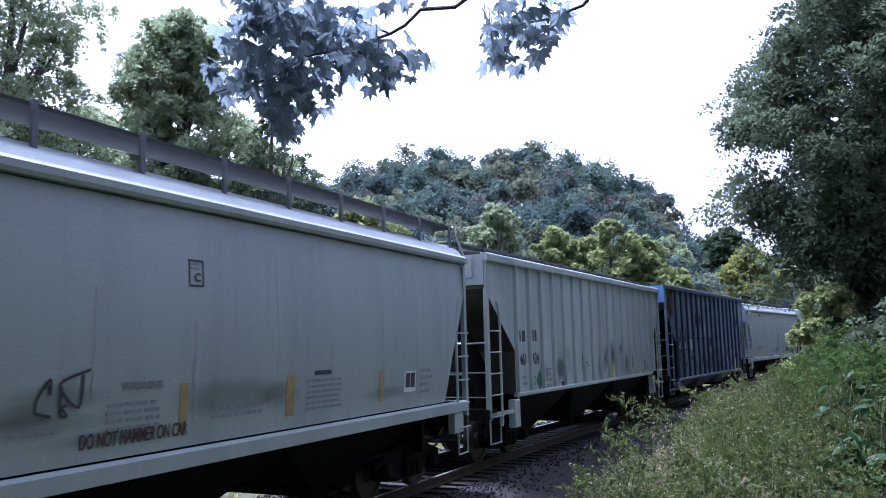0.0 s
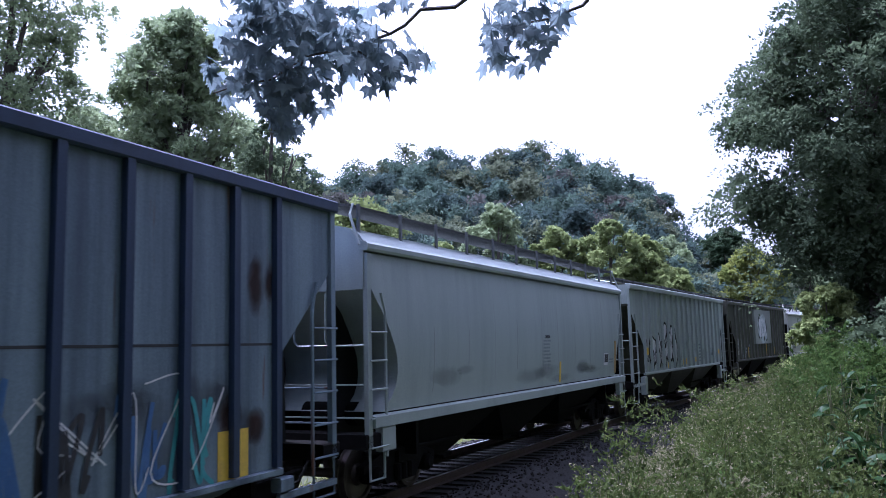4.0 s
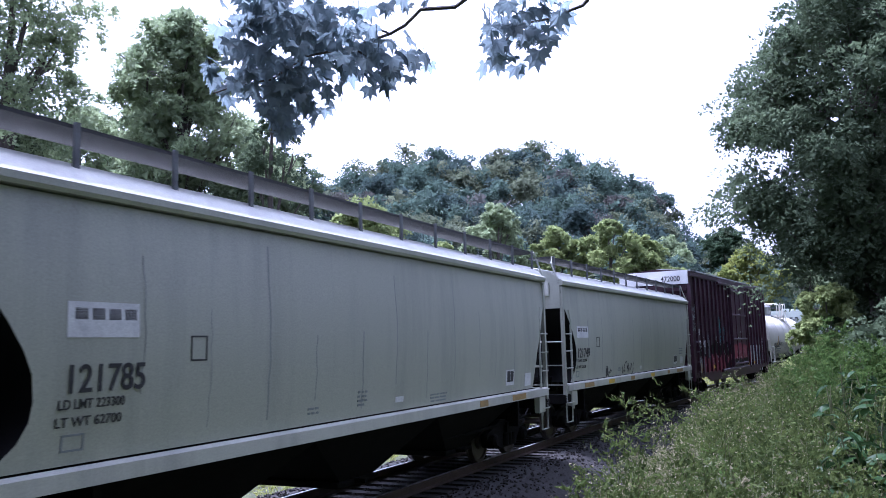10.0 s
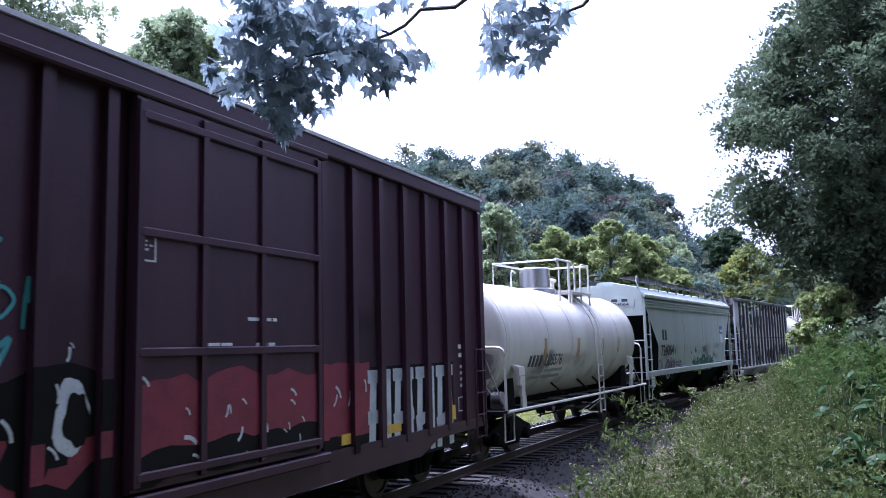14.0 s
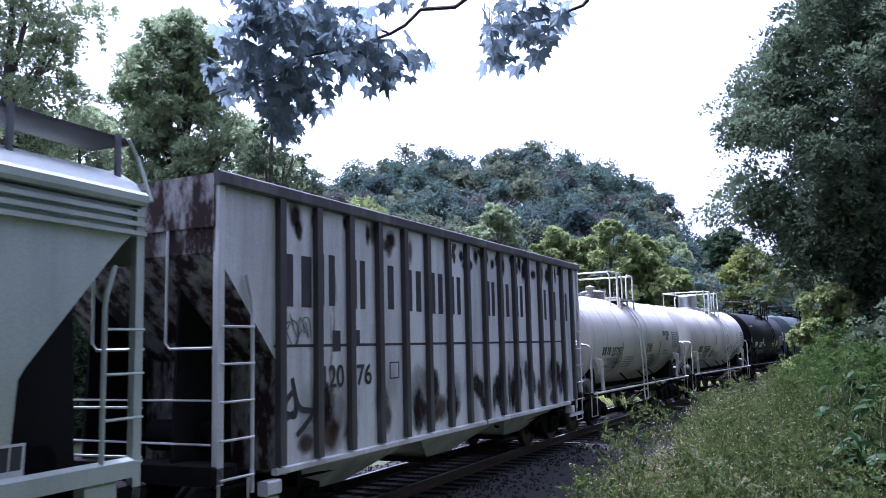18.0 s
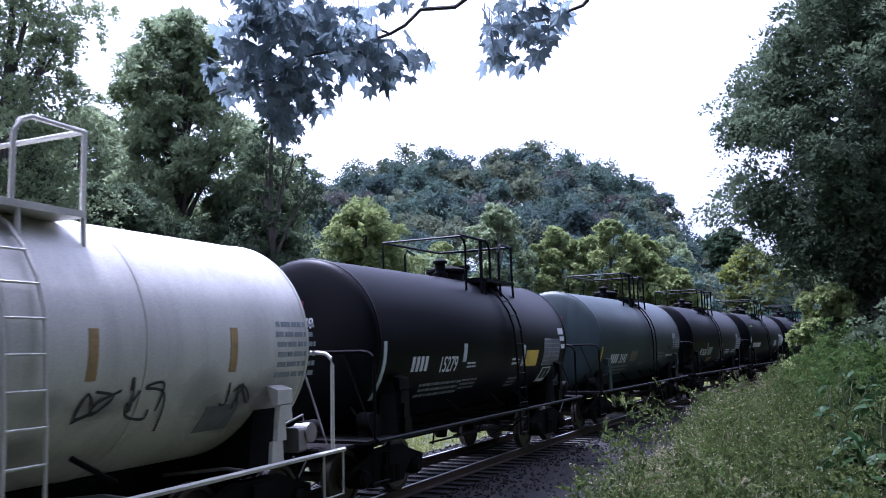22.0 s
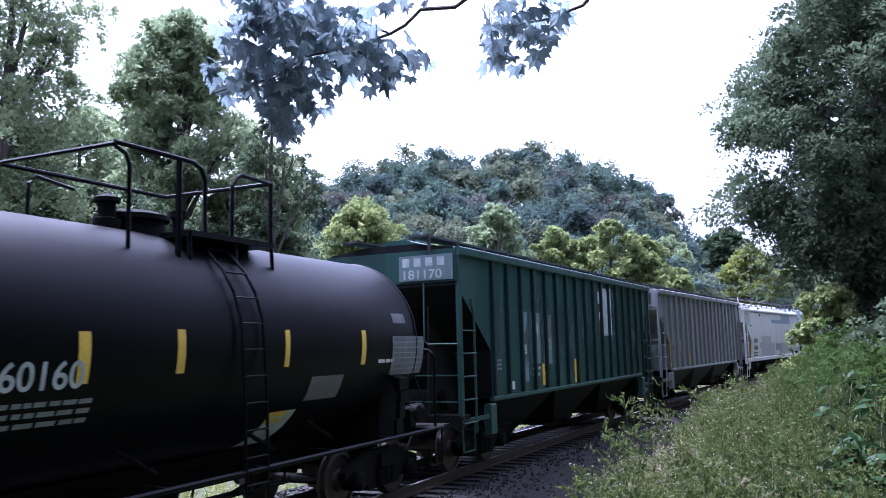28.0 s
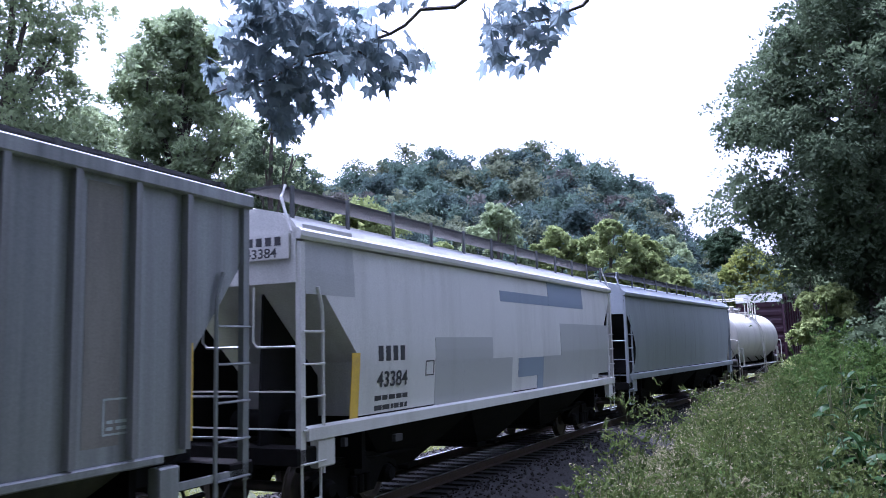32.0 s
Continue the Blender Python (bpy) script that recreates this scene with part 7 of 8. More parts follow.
lines(c9, -5.62, -5.34, 2.54, 2.74, 3, M_FADED, 173)
scribble(c9, -8.11, -7.48, 3.72, 4.14, M_CHALK, 900, 3, 0.04)
scribble(c9, -8.07, -7.50, 3.35, 3.67, M_CHALK, 901, 3, 0.04)
scribble(c9, -8.19, -7.56, 3.05, 3.31, M_CHALK, 902, 3, 0.04)
scribble(c9, -8.01, -7.52, 2.81, 3.13, M_CHALK, 903, 3, 0.04)
scribble(c9, -3.59, -2.24, 2.64, 3.26, M_TEAL, 905, 9, 0.035)
scribble(c9, -3.25, -2.54, 2.95, 3.59, M_TEAL, 906, 5, 0.05)
scribble(c9, -3.21, -2.34, 2.31, 2.75, M_TEAL, 907, 3, 0.05)
def wavy_band(c, x0, x1, z0, z1, mat, seed, rough=0.12, step=0.22, out=0.006):
    """A sprayed band with uneven upper and lower edges, over the sheets and the faces of the posts."""
    edge = lambda x, k: rough * (noise.noise(Vector((x * 1.3, seed, k))) + 0.6 * noise.noise(Vector((x * 3.7, seed, k + 5))))
    n = max(2, int((x1 - x0) / step))
    b = Build()
    for i in range(n + 1):
        x = x0 + (x1 - x0) * i / n
        for z in (z0 + edge(x, 0), z1 + edge(x, 9)):
            b.v.append((x, -c[1](z) - out, z))
    b.f = [(2 * i, 2 * i + 2, 2 * i + 3, 2 * i + 1) for i in range(n)]
    part("sprayed_area", b, mat, c[0])
    for ob in list(c[0].children):
        x = ob.location.x
        if ob.name.startswith("side_post") and x0 < x < x1:
            q = patch(lambda z: 1.59, x - 0.07, x + 0.07, max(z0 + edge(x, 0), 1.0), z1 + edge(x, 9), out, 1)
            part("sprayed_area", q, mat, c[0])


def slivers(c, n, x0, x1, z0, z1, mat, seed, long=0.22, wide=0.035):
    """Short curved highlights left by the spray can."""
    rng = np.random.default_rng(seed)
    for i in range(n):
        x, z, a, k = rng.uniform(x0, x1), rng.uniform(z0, z1), rng.uniform(0.5, 2.4), rng.uniform(0.4, 1.3)
        pts = [(x + math.cos(a + 0.5 * t) * long * k * t, z + math.sin(a + 0.5 * t) * long * k * t) for t in (0, 0.33, 0.66, 1.0)]
        part("spray_highlight", ribbon(c, pts, wide * k, 0.012), mat, c[0])


wavy_band(c9, -7.3, -1.35, 1.02, 1.86, M_RED, 911, 0.16)
wavy_band(c9, 2.35, 3.75, 1.15, 2.3, M_RED, 912, 0.16)
wavy_band(c9, -7.4, -1.3, 1.78, 2.34, M_BLACK, 913, 0.3, out=0.009)
wavy_band(c9, -7.45, -6.4, 0.98, 1.8, M_SMUDGE, 917, 0.25, out=0.008)
wavy_band(c9, -2.3, -1.25, 0.95, 1.45, M_BLACK, 914, 0.25, out=0.009)
wavy_band(c9, 2.3, 3.8, 0.9, 1.25, M_BLACK, 915, 0.15, out=0.009)
wavy_band(c9d, -1.1, 2.1, 1.3, 2.25, M_RED, 916, 0.2)
wavy_band(c9d, -1.1, 2.1, 1.22, 1.55, M_BLACK, 918, 0.15, out=0.009)
for k, (x, z, rx, rz) in enumerate([(-6.0, 2.2, 0.5, 0.3), (-5.2, 2.05, 0.45, 0.35), (-3.5, 2.15, 0.6, 0.32), (-2.1, 1.75, 0.3, 0.4)]):
    splash(c9, x, z, rx, rz, M_SMUDGE if k < 2 else M_BLACK, 930 + k, 0.0105, 0.5)
slivers(c9, 26, -7.3, -1.4, 1.1, 2.5, M_SILVER, 941)
slivers(c9, 14, -7.3, -1.4, 2.2, 2.6, M_SILVER, 942, 0.16)
slivers(c9d, 16, -1.0, 2.0, 1.3, 2.2, M_SILVER, 943, 0.16)
slivers(c9, 10, 2.4, 3.7, 1.0, 2.3, M_SILVER, 944, 0.18)
scribble(c9, -7.25, -6.55, 0.95, 1.75, M_SILVER, 947, 7, 0.03)
splash(c9, -6.85, 1.3, 0.2, 0.22, M_OCHRE, 948, 0.011, 0.3)
splash(c9, -1.75, 1.95, 0.2, 0.32, M_SILVER, 949, 0.011, 0.2)
splash(c9, -1.68, 1.92, 0.14, 0.26, M_BLACK, 950, 0.0125, 0.2)
block_forms(c9, 3.69, 6.93, 0.74, 2.17, M_SILVER, M_BLACK, 4, 0.2)
mark(c9, -0.46, 0.01, 1.29, 1.45, M_YELLOW, "reflector_plate", 0.16)
mark(c9, 0.70, 1.18, 1.27, 1.43, M_YELLOW, "reflector_plate", 0.16)
mark(c9, 2.92, 3.35, 1.14, 1.29, M_YELLOW, "reflector_plate", 0.02)
mark(c9, 4.31, 4.74, 1.16, 1.30, M_YELLOW, "reflector_plate", 0.02)
mark(c9, 6.52, 6.93, 1.16, 1.42, M_YELLOW, "reflector_plate", 0.02)
mark(c9, -4.77, -4.34, 1.21, 1.36, M_YELLOW, "reflector_plate", 0.02)
lines(c9, 7.15, 7.62, 2.25, 2.57, 2, M_WHITE, 220)
lines(c9, 7.19, 7.60, 1.70, 2.17, 4, M_WHITE, 221)
frame_mark(c9, 7.11, 7.60, 1.28, 1.55, M_WHITE)
frame_mark(c9d, -1.13, -0.88, 3.43, 3.71, M_WHITE)
lines(c9d, -1.08, -0.93, 3.53, 3.66, 3, M_WHITE)
lines(c9d, -0.11, 0.33, 2.55, 2.62, 1, M_WHITE)
lines(c9d, 0.76, 1.14, 2.54, 2.62, 1, M_WHITE)
lines(c9d, 0.60, 1.18, 2.84, 2.92, 1, M_WHITE)
bars(c10[0], c10[1], -4.19, 1.97, (0.14, 0.14, 0.14, 0.14,), 0.27, 0.09, M_INK)
word(c10, "205576", -3.10, -1.80, 1.98, 2.27, M_INK)
lines(c10, -3.81, -1.64, 1.62, 1.92, 2, M_FADED, 230)
mark(c10, -3.30, -3.14, 2.09, 2.64, M_OCHRE, "reflector_strip")
mark(c10, -0.79, -0.59, 2.13, 2.64, M_OCHRE, "reflector_strip")
mark(c10, 1.42, 1.62, 2.14, 2.63, M_OCHRE, "reflector_strip")
mark(c10, 3.12, 3.30, 2.21, 2.65, M_OCHRE, "reflector_strip")
bars(c11[0], c11[1], -5.27, 2.54, (0.23, 0.23,), 0.39, 0.14, M_INK)
word(c11, "724064", -5.55, -3.63, 1.98, 2.37, M_INK)
scribble(c11, -5.86, -4.96, 1.11, 1.97, M_PURPLE, 111, 4, 0.05)
throw_up(c11, -4.99, -3.53, 1.23, 1.90, M_PURPLE, M_CHALK, 112, 2, 0.05)
scribble(c11, -4.96, -3.73, 0.96, 1.87, M_INK, 113, 6, 0.03)
lines(c11, -3.57, -2.55, 1.39, 1.74, 3, M_FADED, 240)
splash(c11, -0.43, 1.54, 0.32, 0.21, M_GREENP, 114, 0.006, 0.45)
splash(c11, 0.17, 1.52, 0.34, 0.22, M_GREENP, 115, 0.0064, 0.45)
splash(c11, 0.91, 1.57, 0.40, 0.22, M_GREENP, 116, 0.0068000000000000005, 0.45)
splash(c11, 1.67, 1.60, 0.52, 0.26, M_GREENP, 117, 0.0072, 0.45)
splash(c11, 2.79, 1.61, 0.43, 0.17, M_GREENP, 118, 0.0076, 0.45)
scribble(c11, -0.85, 3.22, 1.24, 1.90, M_GREENP, 120, 9, 0.05)
mark(c11, -0.81, 0.63, 1.22, 1.46, M_GREENP, "sprayed_area", 0.075)
mark(c11, 0.69, 1.44, 1.22, 1.46, M_GREENP, "sprayed_area", 0.075)
mark(c11, 1.58, 2.35, 1.22, 1.46, M_GREENP, "sprayed_area", 0.075)
mark(c11, 4.74, 5.31, 2.79, 3.15, M_BLUEP, "shield_mark")
mark(c11, 4.78, 5.27, 2.36, 2.77, M_WHITE, "shield_mark")
mark(c11, 4.79, 5.26, 2.87, 2.99, M_WHITE, "shield_mark", 0.009)
part("stain_run", ribbon(c11, [(-2.21, 3.81), (-2.09, 2.97), (-2.08, 2.38), (-2.21, 1.42)], 0.03, 0.008), M_INK, c11[0])
part("stain_run", ribbon(c11, [(1.12, 3.83), (1.24, 3.07), (1.25, 2.52), (1.12, 1.65)], 0.03, 0.008), M_INK, c11[0])
part("stain_run", ribbon(c11, [(2.88, 3.54), (3.00, 3.23), (3.01, 3.01), (2.88, 2.65)], 0.03, 0.008), M_INK, c11[0])
part("stain_run", ribbon(c11, [(4.40, 3.83), (4.52, 3.55), (4.53, 3.35), (4.40, 3.03)], 0.03, 0.008), M_INK, c11[0])
splash(c11, -0.95, 2.00, 0.06, 0.08, M_INK, 130, 0.007, 0.4)
splash(c11, -0.18, 2.09, 0.12, 0.12, M_INK, 131, 0.007, 0.4)
splash(c11, 0.44, 2.02, 0.05, 0.09, M_INK, 132, 0.007, 0.4)
splash(c11, -3.46, 2.10, 0.06, 0.10, M_INK, 133, 0.007, 0.4)
placard(c11, 5.69, 6.00, 1.47, 1.76, M_WHITE, M_INK)
scribble(c11, -3.62, -2.69, 1.42, 1.81, M_SMUDGE, 135, 8, 0.03)
mark(c11, 0.25, 0.69, 1.07, 1.22, M_YELLOW, "reflector_strip")
mark(c12, -5.92, -5.69, 3.08, 3.78, M_INK, "marking_bar")
mark(c12, -5.50, -5.27, 3.08, 3.78, M_INK, "marking_bar")
mark(c12, -5.11, -4.96, 3.12, 3.85, M_INK, "marking_bar")
mark(c12, -4.84, -4.69, 3.12, 3.85, M_INK, "marking_bar")
mark(c12, -4.24, -4.10, 3.10, 3.84, M_INK, "marking_bar")
mark(c12, -4.00, -3.86, 3.10, 3.84, M_INK, "marking_bar")
mark(c12, -3.49, -3.30, 3.12, 3.83, M_INK, "marking_bar")
mark(c12, -3.16, -2.97, 3.12, 3.83, M_INK, "marking_bar")
mark(c12, -2.52, -2.34, 3.11, 3.81, M_INK, "marking_bar")
mark(c12, -2.19, -2.01, 3.11, 3.81, M_INK, "marking_bar")
mark(c12, -1.65, -1.47, 3.09, 3.82, M_INK, "marking_bar")
mark(c12, -1.34, -1.16, 3.09, 3.82, M_INK, "marking_bar")
mark(c12, -0.82, -0.67, 3.10, 3.81, M_INK, "marking_bar")
mark(c12, -0.54, -0.39, 3.10, 3.81, M_INK, "marking_bar")
mark(c12, 0.90, 1.05, 3.11, 3.82, M_INK, "marking_bar")
mark(c12, 1.16, 1.31, 3.11, 3.82, M_INK, "marking_bar")
mark(c12, 1.65, 1.82, 3.11, 3.82, M_INK, "marking_bar")
mark(c12, 1.95, 2.12, 3.11, 3.82, M_INK, "marking_bar")
mark(c12, 2.52, 2.68, 3.12, 3.83, M_INK, "marking_bar")
mark(c12, 2.81, 2.97, 3.12, 3.83, M_INK, "marking_bar")
mark(c12, 3.31, 3.51, 3.10, 3.82, M_INK, "marking_bar")
mark(c12, 4.18, 4.33, 3.09, 3.82, M_INK, "marking_bar")
mark(c12, 4.44, 4.59, 3.09, 3.82, M_INK, "marking_bar")
mark(c12, 5.16, 5.32, 3.09, 3.81, M_INK, "marking_bar")
mark(c12, 5.84, 5.99, 3.09, 3.81, M_INK, "marking_bar")
mark(c12, 6.10, 6.25, 3.09, 3.81, M_INK, "marking_bar")
bars(c12[0], c12[1], -4.76, 2.47, (0.20,), 0.30, 0.12, M_INK)
bars(c12[0], c12[1], -4.15, 2.55, (0.12,), 0.23, 0.08, M_INK)
word(c12, "120", -5.07, -4.44, 1.97, 2.28, M_INK)
word(c12, "76", -4.15, -3.67, 1.97, 2.27, M_INK)
frame_mark(c12, -3.14, -2.84, 2.01, 2.28, M_INK)
mark(c12, -6.1, 6.0, 2.54, 2.58, M_INK, "seam_line", 0.004)
splash(c12, 1.12, 1.49, 0.12, 0.39, M_SPRAY, 1200, 0.006, 0.12)
splash(c12, 1.54, 1.83, 0.24, 0.27, M_SPRAY, 1201, 0.0062, 0.12)
splash(c12, 1.50, 1.31, 0.17, 0.20, M_SPRAY, 1202, 0.0064, 0.12)
splash(c12, 1.97, 1.58, 0.08, 0.56, M_SPRAY, 1203, 0.0066, 0.12)
splash(c12, 2.45, 1.91, 0.30, 0.18, M_SPRAY, 1204, 0.0068000000000000005, 0.12)
splash(c12, 2.37, 1.19, 0.16, 0.22, M_SPRAY, 1205, 0.007, 0.12)
splash(c12, 2.65, 1.68, 0.13, 0.36, M_SPRAY, 1206, 0.0072, 0.12)
splash(c12, 3.04, 1.89, 0.15, 0.34, M_SPRAY, 1207, 0.0074, 0.12)
splash(c12, 3.46, 1.64, 0.21, 0.36, M_SPRAY, 1208, 0.0076, 0.12)
splash(c12, 4.98, 1.83, 0.19, 0.33, M_SPRAY, 1209, 0.0078000000000000005, 0.12)
splash(c12, 5.45, 1.46, 0.21, 0.34, M_SPRAY, 1210, 0.008, 0.12)
splash(c12, 1.50, 4.34, 0.15, 0.12, M_GRUST, 1220, 0.007, 0.6)
splash(c12, 1.66, 4.22, 0.09, 0.15, M_GRUST, 1221, 0.007, 0.6)
splash(c12, 0.64, 4.36, 0.10, 0.10, M_GRUST, 1222, 0.007, 0.6)
splash(c12, 2.37, 4.32, 0.14, 0.17, M_GRUST, 1223, 0.007, 0.6)
splash(c12, 3.25, 4.38, 0.19, 0.15, M_GRUST, 1224, 0.007, 0.6)
splash(c12, -0.04, 4.22, 0.07, 0.07, M_GRUST, 1225, 0.007, 0.6)
splash(c12, -0.64, 4.29, 0.08, 0.15, M_GRUST, 1226, 0.007, 0.6)
splash(c12, 4.95, 4.29, 0.20, 0.12, M_GRUST, 1227, 0.007, 0.6)
splash(c12, 5.73, 4.40, 0.27, 0.16, M_GRUST, 1228, 0.007, 0.6)
splash(c12, 0.49, 1.39, 0.14, 0.19, M_RUSTY, 1240, 0.0065, 0.4)
splash(c12, 4.17, 1.46, 0.23, 0.27, M_RUSTY, 1241, 0.0065, 0.4)
splash(c12, 4.90, 2.04, 0.27, 0.20, M_RUSTY, 1242, 0.0065, 0.4)
splash(c12, 5.84, 1.95, 0.26, 0.35, M_RUSTY, 1243, 0.0065, 0.4)
scribble(c12, -5.92, -5.29, 2.56, 2.99, M_SMUDGE, 1250, 4, 0.02)
scribble(c12, -5.96, -5.29, 1.25, 2.35, M_INK, 1251, 2, 0.08)
bars(c13[0], c13[1], -4.72, 2.12, (0.13, 0.13, 0.13, 0.13,), 0.25, 0.08, M_INK)
word(c13, "207297", -3.81, -2.72, 2.10, 2.36, M_INK)
word(c13, "LD LMT 198800LB 90250KG", -4.70, -3.17, 1.94, 2.04, M_FADED)
word(c13, "LT WT 64200LB 29120KG NEW 3-96", -4.68, -2.52, 1.73, 1.84, M_FADED)
mark(c13, -2.74, -2.62, 1.98, 2.48, M_OCHRE, "reflector_strip")
mark(c13, 1.96, 2.10, 2.00, 2.51, M_OCHRE, "reflector_strip")
mark(c13, 0.18, 0.89, 2.12, 2.44, M_OCHRE, "placard")
lines(c13, 0.24, 0.82, 2.15, 2.39, 4, M_INK, 329)
mark(c13, 2.42, 3.36, 2.71, 2.89, M_SMUDGE, "painted_mark")
mark(c13, 2.83, 3.19, 2.53, 2.71, M_SMUDGE, "painted_mark")
table_print(c13, 3.74, 4.75, 2.24, 2.86, 9, 4, M_FADED, M_WHITE)
lines(c13, -2.27, -1.20, 1.68, 2.05, 5, M_FADED, 333)
lines(c13, 0.28, 1.33, 1.58, 2.07, 5, M_FADED, 334)
lines(c13, 2.57, 3.23, 1.99, 2.20, 2, M_FADED, 335)
scribble(c13, -0.82, -0.35, 4.24, 4.49, M_INK, 131, 2, 0.03)
bars(c14[0], c14[1], -4.11, 1.98, (0.10, 0.10, 0.10, 0.10,), 0.27, 0.06, M_INK)
word(c14, "205684", -3.22, -1.98, 1.95, 2.26, M_INK)
scribble(c14, -1.96, -1.13, 1.71, 2.07, M_INK, 141, 6, 0.03)
mark(c14, -3.38, -3.30, 2.29, 2.81, M_OCHRE, "reflector_strip")
mark(c14, -1.05, -0.93, 2.24, 2.74, M_OCHRE, "reflector_strip")
mark(c14, 1.42, 1.54, 2.25, 2.76, M_OCHRE, "reflector_strip")
mark(c14, 3.54, 3.67, 2.26, 2.79, M_OCHRE, "reflector_strip")
scribble(c14, 1.28, 2.67, 1.61, 2.35, M_INK, 143, 5, 0.03)
scribble(c14, 3.48, 4.07, 1.76, 2.17, M_INK, 144, 3, 0.03)
mark(c14, 3.34, 3.93, 1.56, 1.87, M_SMUDGE, "painted_mark")
lines(c14, -3.93, -2.57, 1.75, 1.91, 2, M_FADED, 347)
lines(c14, 4.46, 5.37, 2.12, 2.91, 6, M_FADED, 348)
lines(c14, -3.32, -1.60, 1.51, 1.65, 1, M_FADED, 349)
bars(c15[0], c15[1], -3.81, 2.08, (0.10, 0.10, 0.10, 0.10,), 0.26, 0.06, M_WHITE)
word(c15, "15279", -2.76, -1.93, 2.04, 2.33, M_WHITE)
mark(c15, -1.77, -1.62, 2.20, 2.55, M_CHALK, "reflector_strip")
mark(c15, 1.43, 1.58, 2.02, 2.50, M_CHALK, "reflector_strip")
mark(c15, -4.82, -4.72, 1.66, 2.61, M_CHALK, "reflector_strip")
mark(c15, 1.66, 2.45, 2.00, 2.37, M_YELLOW, "placard")
table_print(c15, 2.85, 4.01, 2.00, 2.62, 6, 4, M_SMUDGE, M_FADED)
mark(c15, 3.92, 4.31, 2.74, 2.90, M_WHITE, "painted_mark")
mark(c15, 4.02, 4.33, 2.58, 2.69, M_WHITE, "painted_mark")
mark(c15, 4.10, 4.37, 2.38, 2.49, M_WHITE, "painted_mark")
placard(c15, 3.03, 3.64, 1.59, 1.94, M_WHITE, M_INK)
lines(c15, -1.55, -1.12, 2.06, 2.20, 2, M_WHITE, 361)
lines(c15, -1.53, -0.80, 1.64, 1.87, 3, M_FADED, 362)
lines(c15, 0.84, 1.27, 2.04, 2.23, 2, M_WHITE, 363)
lines(c15, 1.01, 1.55, 1.56, 1.79, 3, M_FADED, 364)
lines(c15, -3.28, -1.54, 1.58, 1.87, 3, M_FADED, 365)
lines(c15, 2.87, 3.27, 2.59, 2.65, 1, M_WHITE, 366)
bars(c16[0], c16[1], -4.03, 1.86, (0.13, 0.13, 0.13, 0.13,), 0.28, 0.08, M_WHITE)
word(c16, "3542", -3.08, -2.25, 1.86, 2.15, M_WHITE)
mark(c16, -1.92, -1.11, 1.85, 2.22, M_SMUDGE, "placard")
lines(c16, -1.88, -1.15, 1.88, 2.19, 5, M_OCHRE, 370)
mark(c16, -5.06, -4.96, 1.95, 2.38, M_YELLOW, "reflector_strip")
mark(c16, 3.57, 3.97, 2.58, 2.80, M_CHALK, "painted_mark")
table_print(c16, 3.67, 4.58, 2.19, 2.62, 5, 3, M_SMUDGE, M_CHALK)
lines(c16, -3.95, -1.74, 1.45, 1.79, 3, M_FADED, 374)
lines(c16, 1.60, 2.53, 1.89, 2.13, 2, M_FADED, 375)
lines(c16, 2.80, 3.89, 1.88, 2.05, 1, M_WHITE, 376)
mark(c16, 2.84, 3.28, 2.19, 2.32, M_INK, "painted_mark")
lines(c16, -0.67, 0.08, 1.68, 1.81, 2, M_FADED, 378)
word(c17, "3520", -3.15, -2.40, 1.84, 2.12, M_WHITE)
bars(c17[0], c17[1], -3.53, 1.88, (0.10, 0.10,), 0.25, 0.06, M_WHITE)
mark(c17, -2.44, -2.28, 1.82, 2.37, M_OCHRE, "reflector_strip")
mark(c17, 0.48, 0.62, 1.81, 2.36, M_OCHRE, "reflector_strip")
mark(c17, -2.15, -1.38, 1.83, 2.18, M_TEALPATCH, "placard")
mark(c17, -1.69, -0.84, 1.52, 1.73, M_OCHRE, "placard")
table_print(c17, 3.62, 4.67, 1.99, 2.58, 6, 4, M_SMUDGE, M_CHALK)
mark(c17, 3.56, 3.94, 2.60, 2.79, M_CHALK, "painted_mark")
lines(c17, 1.41, 2.36, 1.81, 2.04, 3, M_WHITE, 387)
lines(c17, 2.77, 3.76, 1.83, 2.02, 2, M_CHALK, 388)
lines(c17, 0.54, 1.27, 1.30, 1.82, 4, M_FADED, 389)
bars(c18[0], c18[1], -3.96, 2.07, (0.12, 0.12, 0.12, 0.12,), 0.22, 0.08, M_WHITE)
bars(c18[0], c18[1], -3.09, 2.05, (0.13, 0.13, 0.13, 0.13, 0.13,), 0.24, 0.08, M_WHITE)
mark(c18, 1.65, 2.31, 2.05, 2.39, M_CHALK, "painted_mark")
mark(c18, 3.14, 4.34, 2.11, 2.72, M_CHALK, "painted_mark")
table_print(c18, 3.04, 3.97, 2.04, 2.60, 8, 7, M_CHALK, M_SMUDGE)
word(c18, "MOLTEN", 3.95, 4.26, 2.41, 2.54, M_WHITE)
word(c18, "SULFUR", 4.01, 4.28, 2.27, 2.40, M_WHITE)
lines(c18, 3.02, 3.69, 2.64, 2.77, 2, M_WHITE, 397)
frame_mark(c18, 3.29, 3.75, 1.63, 1.96, M_CHALK)
mark(c18, 3.91, 4.28, 2.58, 2.73, M_SMUDGE, "painted_mark")
mark(c18, -4.69, -4.53, 1.99, 2.62, M_CHALK, "reflector_strip")
bars(c19[0], c19[1], -4.50, 2.21, (0.13, 0.13, 0.13, 0.13,), 0.24, 0.08, M_SMUDGE)
word(c19, "60160", -3.57, -2.58, 2.20, 2.46, M_CHALK)
mark(c19, -2.74, -2.60, 2.23, 2.73, M_YELLOW, "reflector_strip")
